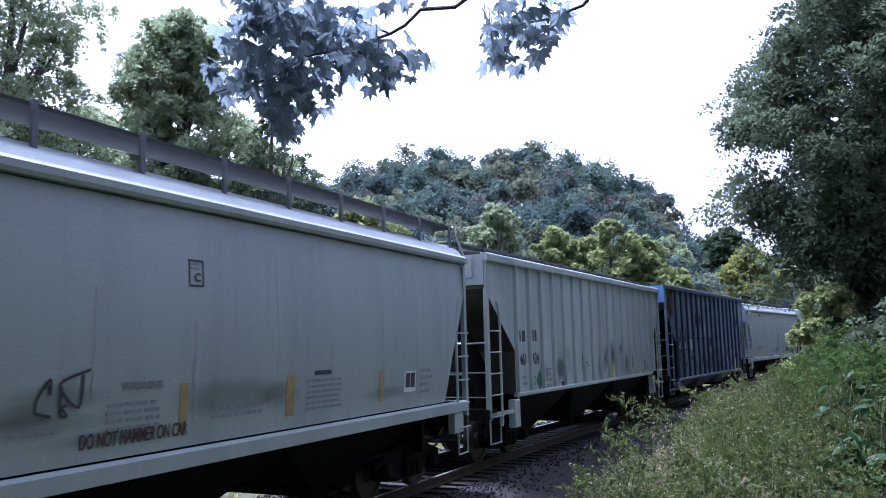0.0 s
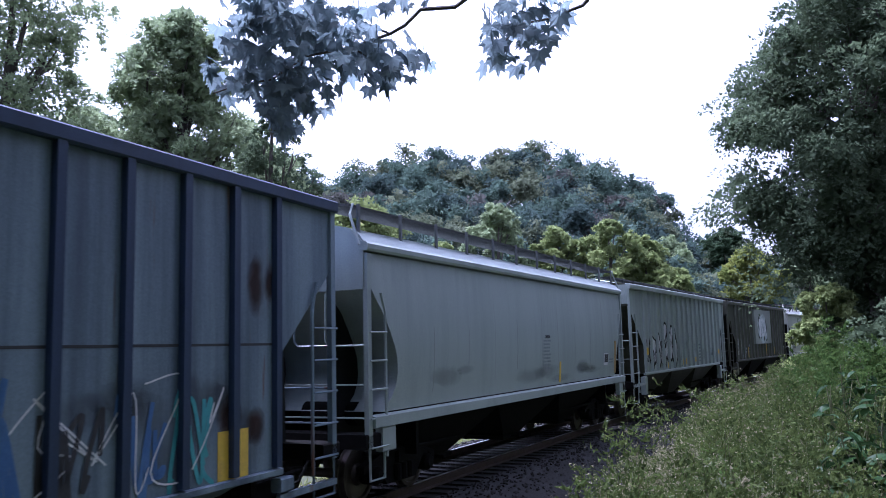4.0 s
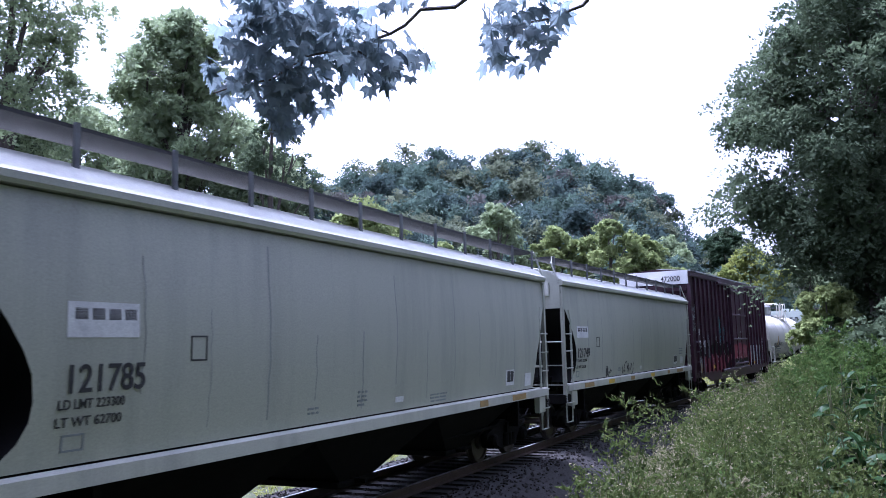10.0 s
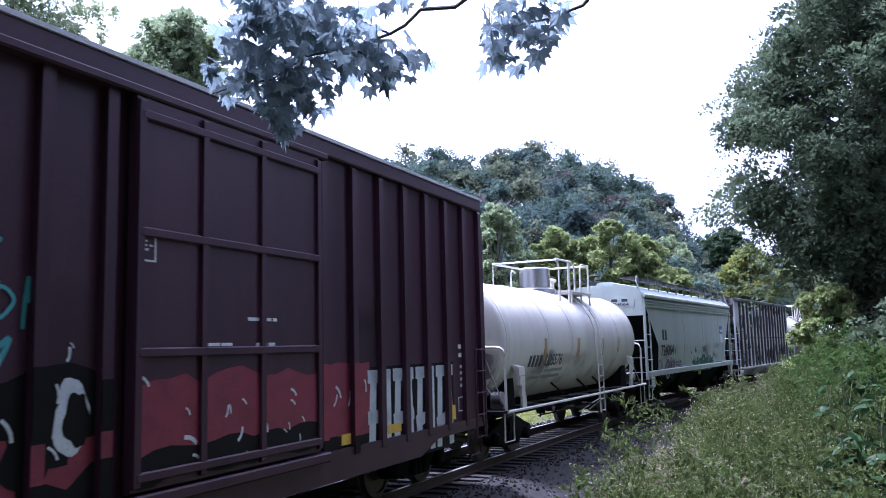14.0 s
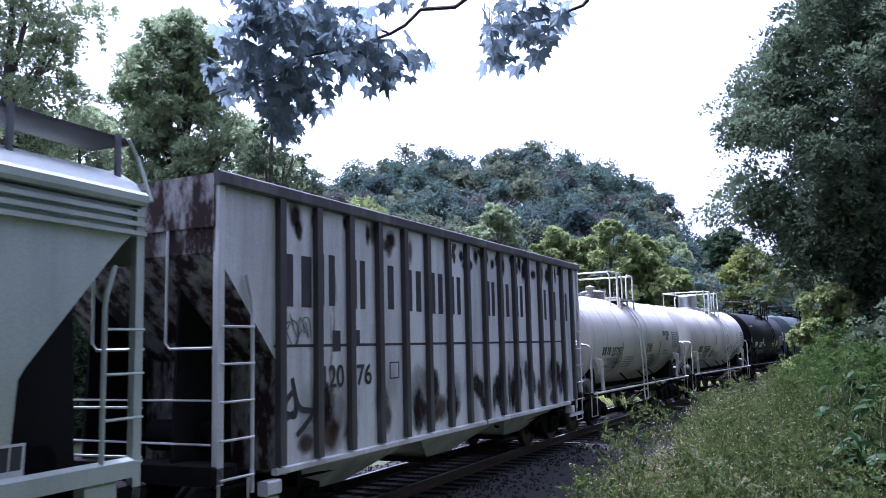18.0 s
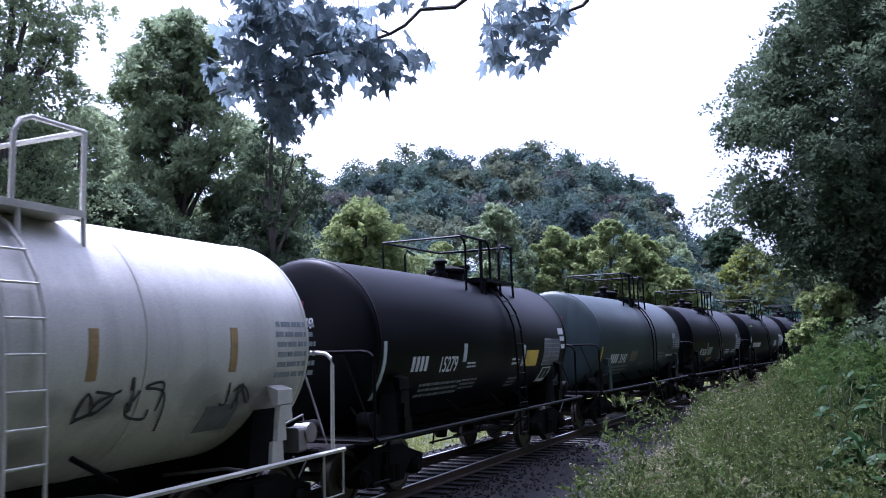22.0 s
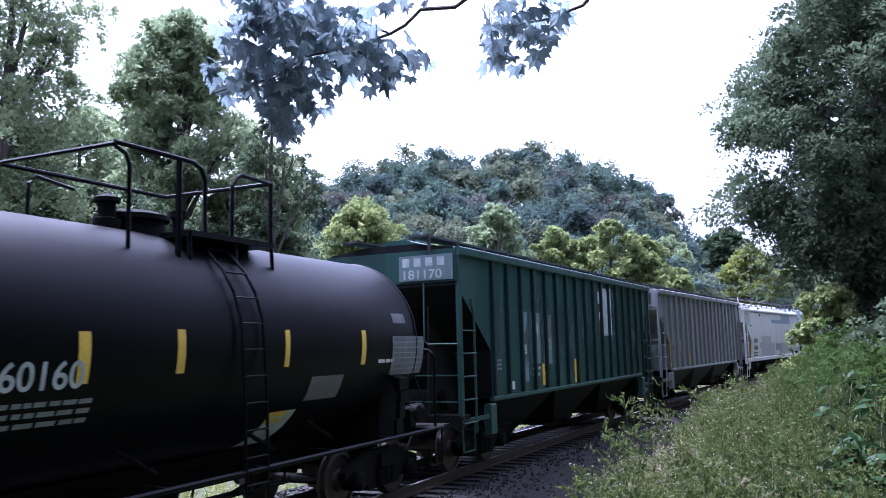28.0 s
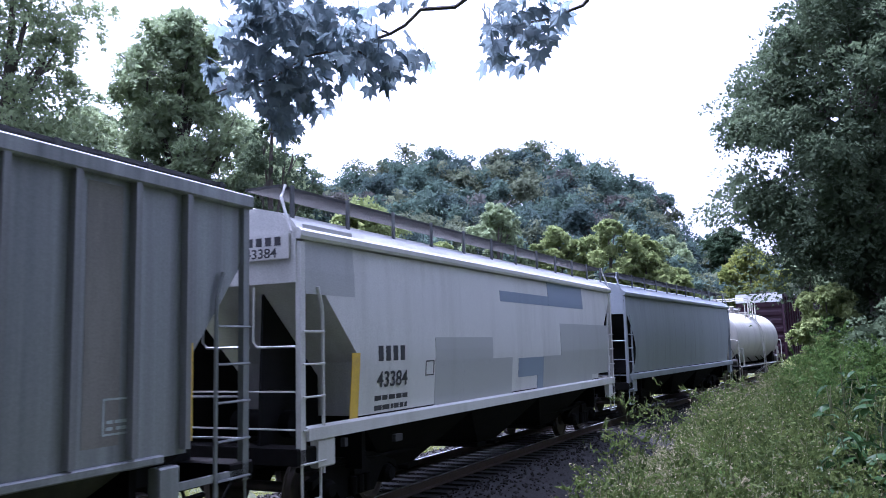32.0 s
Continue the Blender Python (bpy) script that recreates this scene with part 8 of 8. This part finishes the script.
mark(c19, -1.42, -1.30, 2.28, 2.76, M_YELLOW, "reflector_strip")
mark(c19, 0.56, 0.66, 2.29, 2.77, M_YELLOW, "reflector_strip")
mark(c19, 2.53, 2.65, 2.26, 2.78, M_YELLOW, "reflector_strip")
mark(c19, -4.82, -4.68, 2.02, 2.94, M_YELLOW, "reflector_strip")
table_print(c19, 3.52, 4.62, 2.07, 2.68, 7, 5, M_SMUDGE, M_FADED)
lines(c19, 3.06, 3.56, 2.24, 2.35, 1, M_WHITE, 409)
mark(c19, 0.63, 1.21, 1.22, 1.69, M_CHALK, "painted_mark")
mark(c19, 0.63, 1.01, 1.54, 1.69, M_YELLOW, "painted_mark")
lines(c19, -3.75, -2.49, 1.83, 2.11, 3, M_FADED, 412)
mark(c19, 3.60, 4.03, 2.91, 3.07, M_SMUDGE, "painted_mark")
mark(c19, 1.27, 2.10, 1.80, 2.13, M_SMUDGE, "painted_mark")
mark(c20, -4.43, -3.99, 1.67, 3.25, M_TEALPATCH, "number_panel", 0.004)
mark(c20, -3.76, -3.20, 2.05, 3.24, M_TEALPATCH, "number_panel", 0.004)
mark(c20, -2.97, -2.41, 2.02, 3.21, M_TEALPATCH, "number_panel", 0.004)
word(c20, "18", -4.39, -4.05, 2.29, 2.51, M_CHALK)
word(c20, "11", -3.62, -3.38, 2.32, 2.58, M_CHALK)
word(c20, "70", -2.85, -2.51, 2.36, 2.64, M_CHALK)
bars(c20[0], c20[1], -4.37, 2.79, (0.20,), 0.25, 0.12, M_CHALK)
bars(c20[0], c20[1], -3.60, 2.73, (0.11, 0.11,), 0.24, 0.07, M_CHALK)
mark(c20, -5.99, -5.85, 1.56, 2.63, M_YELLOW, "reflector_strip")
mark(c20, -3.12, -2.95, 1.54, 2.04, M_YELLOW, "reflector_strip")
mark(c20, -0.75, -0.54, 1.49, 2.10, M_YELLOW, "reflector_strip")
mark(c20, 1.79, 2.03, 1.51, 2.05, M_YELLOW, "reflector_strip")
mark(c20, 1.50, 1.95, 2.71, 4.13, M_GRUST, "shield_mark", 0.0035)
mark(c20, 1.58, 1.81, 3.64, 3.98, M_CHALK, "shield_mark", 0.0045)
mark(c20, 1.66, 1.93, 3.15, 3.40, M_CHALK, "shield_mark", 0.0045)
mark(c20, 1.95, 2.9, 2.71, 4.11, M_CHALK, "sprayed_area", 0.004)
part("sprayed_area", patch(lambda z: 1.585, 2.556, 2.63, 2.71, 4.11, 0.004, 1), M_CHALK, c20[0])
mark(c20, -5.04, -4.84, 1.54, 1.71, M_WHITE, "paper_notice")
lines(c20, -5.85, -5.53, 1.96, 2.23, 3, M_FADED, 434)
lines(c20, -3.72, -3.22, 1.73, 2.02, 2, M_CHALK, 435)
lines(c20, -2.95, -2.67, 1.75, 1.87, 1, M_CHALK, 436)
mark(c21, -5.99, -5.55, 1.97, 2.85, M_CHALK, "number_panel", 0.004)
mark(c21, -5.30, -4.86, 2.01, 2.85, M_CHALK, "number_panel", 0.004)
mark(c21, -4.61, -4.33, 2.06, 2.51, M_CHALK, "number_panel", 0.004)
bars(c21[0], c21[1], -5.95, 2.56, (0.11, 0.11,), 0.20, 0.07, M_INK)
bars(c21[0], c21[1], -5.24, 2.59, (0.11, 0.11,), 0.19, 0.06, M_INK)
word(c21, "40", -5.97, -5.59, 2.17, 2.39, M_INK)
word(c21, "75", -5.28, -4.88, 2.14, 2.35, M_INK)
word(c21, "7", -4.57, -4.37, 2.16, 2.37, M_INK)
mark(c21, -6.13, -5.97, 1.53, 2.65, M_YELLOW, "reflector_strip")
mark(c21, -3.24, -3.10, 1.50, 1.97, M_YELLOW, "reflector_strip")
mark(c21, -5.87, -5.65, 1.50, 1.64, M_WHITE, "paper_notice")
frame_mark(c21, 5.31, 5.73, 1.72, 2.08, M_CHALK)
lines(c21, 5.35, 5.69, 1.75, 1.88, 2, M_CHALK, 449)
mark(c21, 6.48, 6.60, 1.54, 2.61, M_YELLOW, "reflector_strip")
bars(c22[0], c22[1], -5.88, 2.30, (0.14, 0.14, 0.14, 0.14,), 0.24, 0.09, M_INK)
word(c22, "43384", -5.92, -4.88, 1.90, 2.14, M_INK)
lines(c22, -5.98, -4.92, 1.50, 1.80, 2, M_INK, 453)
frame_mark(c22, -4.30, -3.99, 2.01, 2.27, M_INK)
mark(c22, -7.76, -6.52, 3.27, 4.24, M_PATCHG, "overpainted_patch", 0.004)
mark(c22, -3.93, -1.36, 1.42, 2.67, M_PATCHG, "overpainted_patch", 0.0047)
mark(c22, -2.74, -0.29, 1.34, 2.24, M_PATCHG, "overpainted_patch", 0.0054)
mark(c22, 2.98, 7.39, 1.63, 3.01, M_PATCHG, "overpainted_patch", 0.0060999999999999995)
mark(c22, 1.70, 5.75, 1.33, 2.22, M_PATCHG, "overpainted_patch", 0.0068000000000000005)
mark(c22, -0.85, 2.51, 3.43, 3.66, M_PATCHB, "overpainted_patch", 0.004)
mark(c22, 2.23, 5.04, 3.43, 4.17, M_PATCHB, "overpainted_patch", 0.0047)
mark(c22, 0.08, 2.19, 1.79, 2.21, M_PATCHB, "overpainted_patch", 0.0054)
mark(c22, 1.29, 2.06, 1.41, 1.83, M_PATCHB, "overpainted_patch", 0.0060999999999999995)
mark(c22, -6.64, -6.42, 1.43, 2.44, M_YELLOW, "reflector_strip")
mark(c22, 5.79, 6.76, 1.81, 2.13, M_WHITE, "painted_mark")
mark(c22, 6.99, 7.55, 1.70, 2.11, M_WHITE, "painted_mark")
mark(c22, -6.87, -6.79, 1.11, 1.23, M_INK, "painted_mark", 0.07)
mark(c22, -5.41, -5.19, 1.02, 1.13, M_INK, "painted_mark", 0.07)
end_plate(c2, 0.15, 1.25, 3.92, 4.34, M_MW)
end_word(c2, "461424", 0.23, 1.17, 3.95, 4.10, M_INK)
end_plate(c2, 0.23, 0.37, 4.15, 4.30, M_INK, "marking_bar", 0.065)
end_plate(c2, 0.46, 0.61, 4.15, 4.30, M_INK, "marking_bar", 0.065)
end_plate(c2, 0.70, 0.84, 4.15, 4.30, M_INK, "marking_bar", 0.065)
end_plate(c2, 0.94, 1.08, 4.15, 4.30, M_INK, "marking_bar", 0.065)
end_plate(c3, 0.1, 1.3, 4.1, 4.55, M_BLUEEND)
end_word(c3, "463020", 0.18, 1.22, 4.13, 4.29, M_WHITE)
end_plate(c3, 0.18, 0.34, 4.35, 4.50, M_WHITE, "marking_bar", 0.065)
end_plate(c3, 0.44, 0.60, 4.35, 4.50, M_WHITE, "marking_bar", 0.065)
end_plate(c3, 0.70, 0.86, 4.35, 4.50, M_WHITE, "marking_bar", 0.065)
end_plate(c3, 0.96, 1.12, 4.35, 4.50, M_WHITE, "marking_bar", 0.065)
end_plate(c5, 0.2, 1.2, 3.92, 4.34, M_MW)
end_word(c5, "462080", 0.28, 1.12, 3.95, 4.10, M_INK)
end_plate(c5, 0.28, 0.41, 4.15, 4.30, M_INK, "marking_bar", 0.065)
end_plate(c5, 0.49, 0.62, 4.15, 4.30, M_INK, "marking_bar", 0.065)
end_plate(c5, 0.70, 0.83, 4.15, 4.30, M_INK, "marking_bar", 0.065)
end_plate(c5, 0.91, 1.04, 4.15, 4.30, M_INK, "marking_bar", 0.065)
end_plate(c6, 0.45, 1.1, 3.92, 4.34, M_SILLW)
end_word(c6, "462121", 0.53, 1.02, 3.95, 4.10, M_INK)
end_plate(c6, 0.53, 0.60, 4.15, 4.30, M_INK, "marking_bar", 0.065)
end_plate(c6, 0.65, 0.73, 4.15, 4.30, M_INK, "marking_bar", 0.065)
end_plate(c6, 0.78, 0.85, 4.15, 4.30, M_INK, "marking_bar", 0.065)
end_plate(c6, 0.90, 0.97, 4.15, 4.30, M_INK, "marking_bar", 0.065)
end_plate(c7, 0.3, 1.2, 3.75, 4.1, M_SILLW)
end_word(c7, "121785", 0.38, 1.12, 3.77, 3.90, M_INK)
end_plate(c7, 0.38, 0.49, 3.94, 4.06, M_INK, "marking_bar", 0.065)
end_plate(c7, 0.56, 0.68, 3.94, 4.06, M_INK, "marking_bar", 0.065)
end_plate(c7, 0.75, 0.86, 3.94, 4.06, M_INK, "marking_bar", 0.065)
end_plate(c7, 0.93, 1.05, 3.94, 4.06, M_INK, "marking_bar", 0.065)
end_plate(c8, 0.3, 1.2, 3.75, 4.1, M_SILLW)
end_word(c8, "121749", 0.38, 1.12, 3.77, 3.90, M_INK)
end_plate(c8, 0.38, 0.49, 3.94, 4.06, M_INK, "marking_bar", 0.065)
end_plate(c8, 0.56, 0.68, 3.94, 4.06, M_INK, "marking_bar", 0.065)
end_plate(c8, 0.75, 0.86, 3.94, 4.06, M_INK, "marking_bar", 0.065)
end_plate(c8, 0.93, 1.05, 3.94, 4.06, M_INK, "marking_bar", 0.065)
end_plate(c11, 0.3, 1.2, 3.75, 4.05, M_MP)
end_word(c11, "724064", 0.38, 1.12, 3.77, 3.88, M_INK)
end_plate(c11, 0.38, 0.60, 3.92, 4.02, M_INK, "marking_bar", 0.065)
end_plate(c11, 0.75, 0.97, 3.92, 4.02, M_INK, "marking_bar", 0.065)
end_plate(c20, 0.25, 1.45, 3.8, 4.3, M_TEALPATCH)
end_word(c20, "181170", 0.33, 1.37, 3.83, 4.01, M_CHALK)
end_plate(c20, 0.33, 0.49, 4.08, 4.25, M_CHALK, "marking_bar", 0.065)
end_plate(c20, 0.59, 0.75, 4.08, 4.25, M_CHALK, "marking_bar", 0.065)
end_plate(c20, 0.85, 1.01, 4.08, 4.25, M_CHALK, "marking_bar", 0.065)
end_plate(c20, 1.11, 1.27, 4.08, 4.25, M_CHALK, "marking_bar", 0.065)
end_plate(c21, 0.3, 1.3, 3.9, 4.3, M_INK)
end_word(c21, "40757", 0.38, 1.22, 3.93, 4.07, M_WHITE)
end_plate(c21, 0.38, 0.51, 4.12, 4.26, M_WHITE, "marking_bar", 0.065)
end_plate(c21, 0.59, 0.72, 4.12, 4.26, M_WHITE, "marking_bar", 0.065)
end_plate(c21, 0.80, 0.93, 4.12, 4.26, M_WHITE, "marking_bar", 0.065)
end_plate(c21, 1.01, 1.14, 4.12, 4.26, M_WHITE, "marking_bar", 0.065)
end_plate(c22, 0.6, 1.4, 3.75, 4.1, M_SHPX)
end_word(c22, "43384", 0.68, 1.32, 3.77, 3.90, M_INK)
end_plate(c22, 0.68, 0.78, 3.94, 4.06, M_INK, "marking_bar", 0.065)
end_plate(c22, 0.84, 0.94, 3.94, 4.06, M_INK, "marking_bar", 0.065)
end_plate(c22, 1.00, 1.10, 3.94, 4.06, M_INK, "marking_bar", 0.065)
end_plate(c22, 1.16, 1.26, 3.94, 4.06, M_INK, "marking_bar", 0.065)
end_word(c9, "472000", 0.35, 1.3, 5.05, 5.27, M_INK)
head_word(c14, 5.5, "205864", -0.1, 0.55, 2.95, 3.09, M_INK)
head_lines(c14, 5.5, 0.0, 0.6, 2.8, 3, M_FADED)
head_word(c15, 4.8, "15279", -0.15, 0.45, 2.85, 3.02, M_WHITE)
head_lines(c15, 4.8, -0.7, -0.2, 2.9, 1, M_WHITE)
head_lines(c15, 4.8, -0.4, 0.2, 2.7, 2, M_FADED)
def head_patch(c, barrel, y0, y1, z0, z1, mat, name="painted_mark"):
    """A flat painted patch on the leading head."""
    e = min(head_x(barrel, y, z) for y in (y0, y1) for z in (z0, z1))
    return part(name, Build().box(e - 0.006, e + 0.03, -y1, -y0, z0, z1), mat, c[0])


head_patch(c15, 4.8, -0.45, 0.15, 3.12, 3.3, M_RED)
head_patch(c17, 4.95, -0.5, 0.05, 3.14, 3.34, M_RED)
head_patch(c16, 5.05, -0.05, 0.4, 3.12, 3.3, M_RED)
head_word(c16, 5.05, "3542", 0.05, 0.45, 2.9, 3.05, M_WHITE)
head_lines(c16, 5.05, -0.1, 0.3, 2.76, 2, M_FADED)
head_lines(c17, 4.95, -0.5, -0.05, 2.76, 2, M_FADED)
head_patch(c17, 4.95, 0.35, 0.8, 1.82, 1.96, M_FADED, "small_print_bar")
head_lines(c17, 4.95, -0.75, -0.3, 2.2, 3, M_SMUDGE)
head_word(c17, 4.95, "3520", -0.1, 0.45, 2.9, 3.05, M_WHITE)
head_lines(c17, 4.95, -0.6, -0.15, 2.95, 1, M_WHITE)
head_word(c19, 4.7, "60160", -0.1, 0.6, 2.85, 3.0, M_CHALK)
head_lines(c19, 4.7, -0.3, 0.35, 2.65, 3, M_FADED)
head_soot(c14, 5.5, 0.55, 2.0, 0.62, 0.75, M_SOOT, 1, 0.004)
head_soot(c14, 5.5, 0.5, 1.75, 0.42, 0.75, M_SOOTDEEP, 11, 0.008)
head_soot(c13, 5.70, 0.55, 2.0, 0.62, 0.75, M_SOOT, 2, 0.004)
head_soot(c13, 5.70, 0.3, 1.9, 0.9, 0.7, M_RUSTHEAD, 12, 0.008)
head_soot(c10, 5.5, 0.55, 2.0, 0.62, 0.75, M_SOOT, 3, 0.004)
head_soot(c10, 5.5, 0.5, 1.75, 0.42, 0.75, M_SOOTDEEP, 13, 0.008)
plate_seams(c1, 9, M_RUN, 300)
plate_seams(c4, 9, M_RUN, 301)
plate_seams(c7, 11, M_RUN, 302)
plate_seams(c8, 11, M_RUN, 303)
plate_seams(c11, 7, M_RUN, 304)
plate_seams(c23, 8, M_RUN, 305)
grime_band(c12, 30, 561, -6.0, 6.4, 1.05, 2.3, M_GRIME, 0.5, 0.5)
grime_band(c12, 14, 562, -6.0, 6.4, 1.0, 1.7, M_RUSTY, 0.4, 0.35)
grime_band(c12, 8, 563, -6.0, 6.4, 3.9, 4.5, M_RUSTY, 0.2, 0.3)
grime_band(c12, 26, 580, -6.0, 6.4, 3.85, 4.55, M_PEEL, 0.22, 0.3)
grime_band(c12, 18, 581, -6.0, 6.4, 1.0, 2.2, M_PEEL, 0.3, 0.5)
grime_band(c3, 26, 564, -6, 6, 1.0, 2.4, M_GRIME, 0.6, 0.5)
grime_band(c3, 10, 565, -6, 6, 1.2, 4.2, M_RUSTY, 0.3, 0.5)
grime_band(c5, 14, 566, -6, 6, 1.45, 2.6, M_GRIME, 0.6, 0.4)
grime_band(c2, 14, 567, -6, 6, 1.45, 2.6, M_GRIME, 0.6, 0.4)
grime_band(c9, 18, 568, -8, 8, 1.2, 3.6, M_GRIME, 0.6, 0.8)
grime_band(c20, 18, 590, -6.0, 6.3, 1.5, 4.25, M_FADEGREEN, 0.3, 1.3)
grime_band(c20, 16, 569, -6, 6, 1.45, 4.2, M_GRIME, 0.4, 0.9)
grime_band(c1, 8, 570, -6, 6, 1.55, 2.3, M_GRIME, 1.1, 0.25)
grime_band(c4, 8, 571, -6, 6, 1.55, 2.3, M_GRIME, 1.1, 0.25)
grime_band(c11, 8, 572, -5.5, 5.5, 1.55, 2.4, M_GRIME, 1.0, 0.3)
grime_band(c10, 12, 573, -4.9, 4.9, 1.4, 2.4, M_GRIME, 0.8, 0.35)
grime_band(c13, 12, 574, -4.8, 4.8, 1.4, 2.4, M_GRIME, 0.8, 0.35)
grime_band(c14, 14, 575, -5, 5, 1.4, 2.4, M_GRIME, 0.8, 0.35)
c7s = (c7[0], lambda z: 1.6)
c8s = (c8[0], lambda z: 1.6)
mark(c7s, 3.22, 3.63, 1.31, 1.43, M_OCHRE, "reflector_strip")
mark(c7s, 5.00, 5.83, 1.31, 1.43, M_OCHRE, "reflector_strip")
mark(c8s, -6.10, -5.32, 1.31, 1.43, M_OCHRE, "reflector_strip")
mark(c8s, -3.80, -3.41, 1.31, 1.43, M_YELLOW, "reflector_strip")
mark(c8s, -3.94, -3.54, 1.31, 1.43, M_YELLOW, "reflector_strip")
mark(c8s, -1.63, -1.23, 1.31, 1.43, M_OCHRE, "reflector_strip")
mark(c8s, 0.82, 1.28, 1.31, 1.43, M_YELLOW, "reflector_strip")
mark(c8s, 3.17, 3.49, 1.31, 1.43, M_OCHRE, "reflector_strip")
mark(c8s, 4.67, 5.58, 1.31, 1.43, M_OCHRE, "reflector_strip")
mark(c21, -4.60, -4.40, 1.52, 4.2, M_STAIN, "grime_streak", 0.003)
mark(c21, -3.12, -2.86, 1.62, 4.2, M_STAIN, "grime_streak", 0.003)
mark(c21, -0.84, -0.52, 1.72, 4.2, M_STAIN, "grime_streak", 0.003)
mark(c21, 0.64, 1.02, 1.52, 4.2, M_STAIN, "grime_streak", 0.003)
mark(c21, 1.37, 1.65, 1.62, 4.2, M_STAIN, "grime_streak", 0.003)
mark(c21, 2.85, 3.19, 1.72, 4.2, M_STAIN, "grime_streak", 0.003)
mark(c21, 3.58, 3.98, 1.52, 4.2, M_STAIN, "grime_streak", 0.003)
mark(c21, 5.06, 5.52, 1.62, 4.2, M_STAIN, "grime_streak", 0.003)


# ---- what moves: the train and its wheels ----
SPEED, GAIN = 9.36, 0.00514


def gone(t):
    """Metres travelled since 16 s."""
    return SPEED * (t - 16) + GAIN * (t - 16) ** 2


def car_pose(s, bogie):
    x0, y0, a0 = track(s - bogie)
    x1, y1, a1 = track(s + bogie)
    turn = math.degrees(math.atan2(y1 - y0, x1 - x0))
    return pose((x0 + x1) / 2, (y0 + y1) / 2, 0, 0, 0, turn)


def motions():
    times = [i * 0.5 for i in range(65)]
    for car, s, bogie in TRAIN:
        walk(car, [(t, car_pose(s - gone(t), bogie)) for t in times])
    first = WHEELSETS[0]
    walk(first, [(i / 15, pose(0, 0, 0, 0, math.degrees(-(gone(i / 15) - gone(0)) / 0.457) % 360, 0)) for i in range(481)])
    for w in WHEELSETS[1:]:
        w.rotation_mode = "QUATERNION"
        w.animation_data_create()
        w.animation_data.action = first.animation_data.action
        w.animation_data.action_slot = first.animation_data.action_slot


motions()
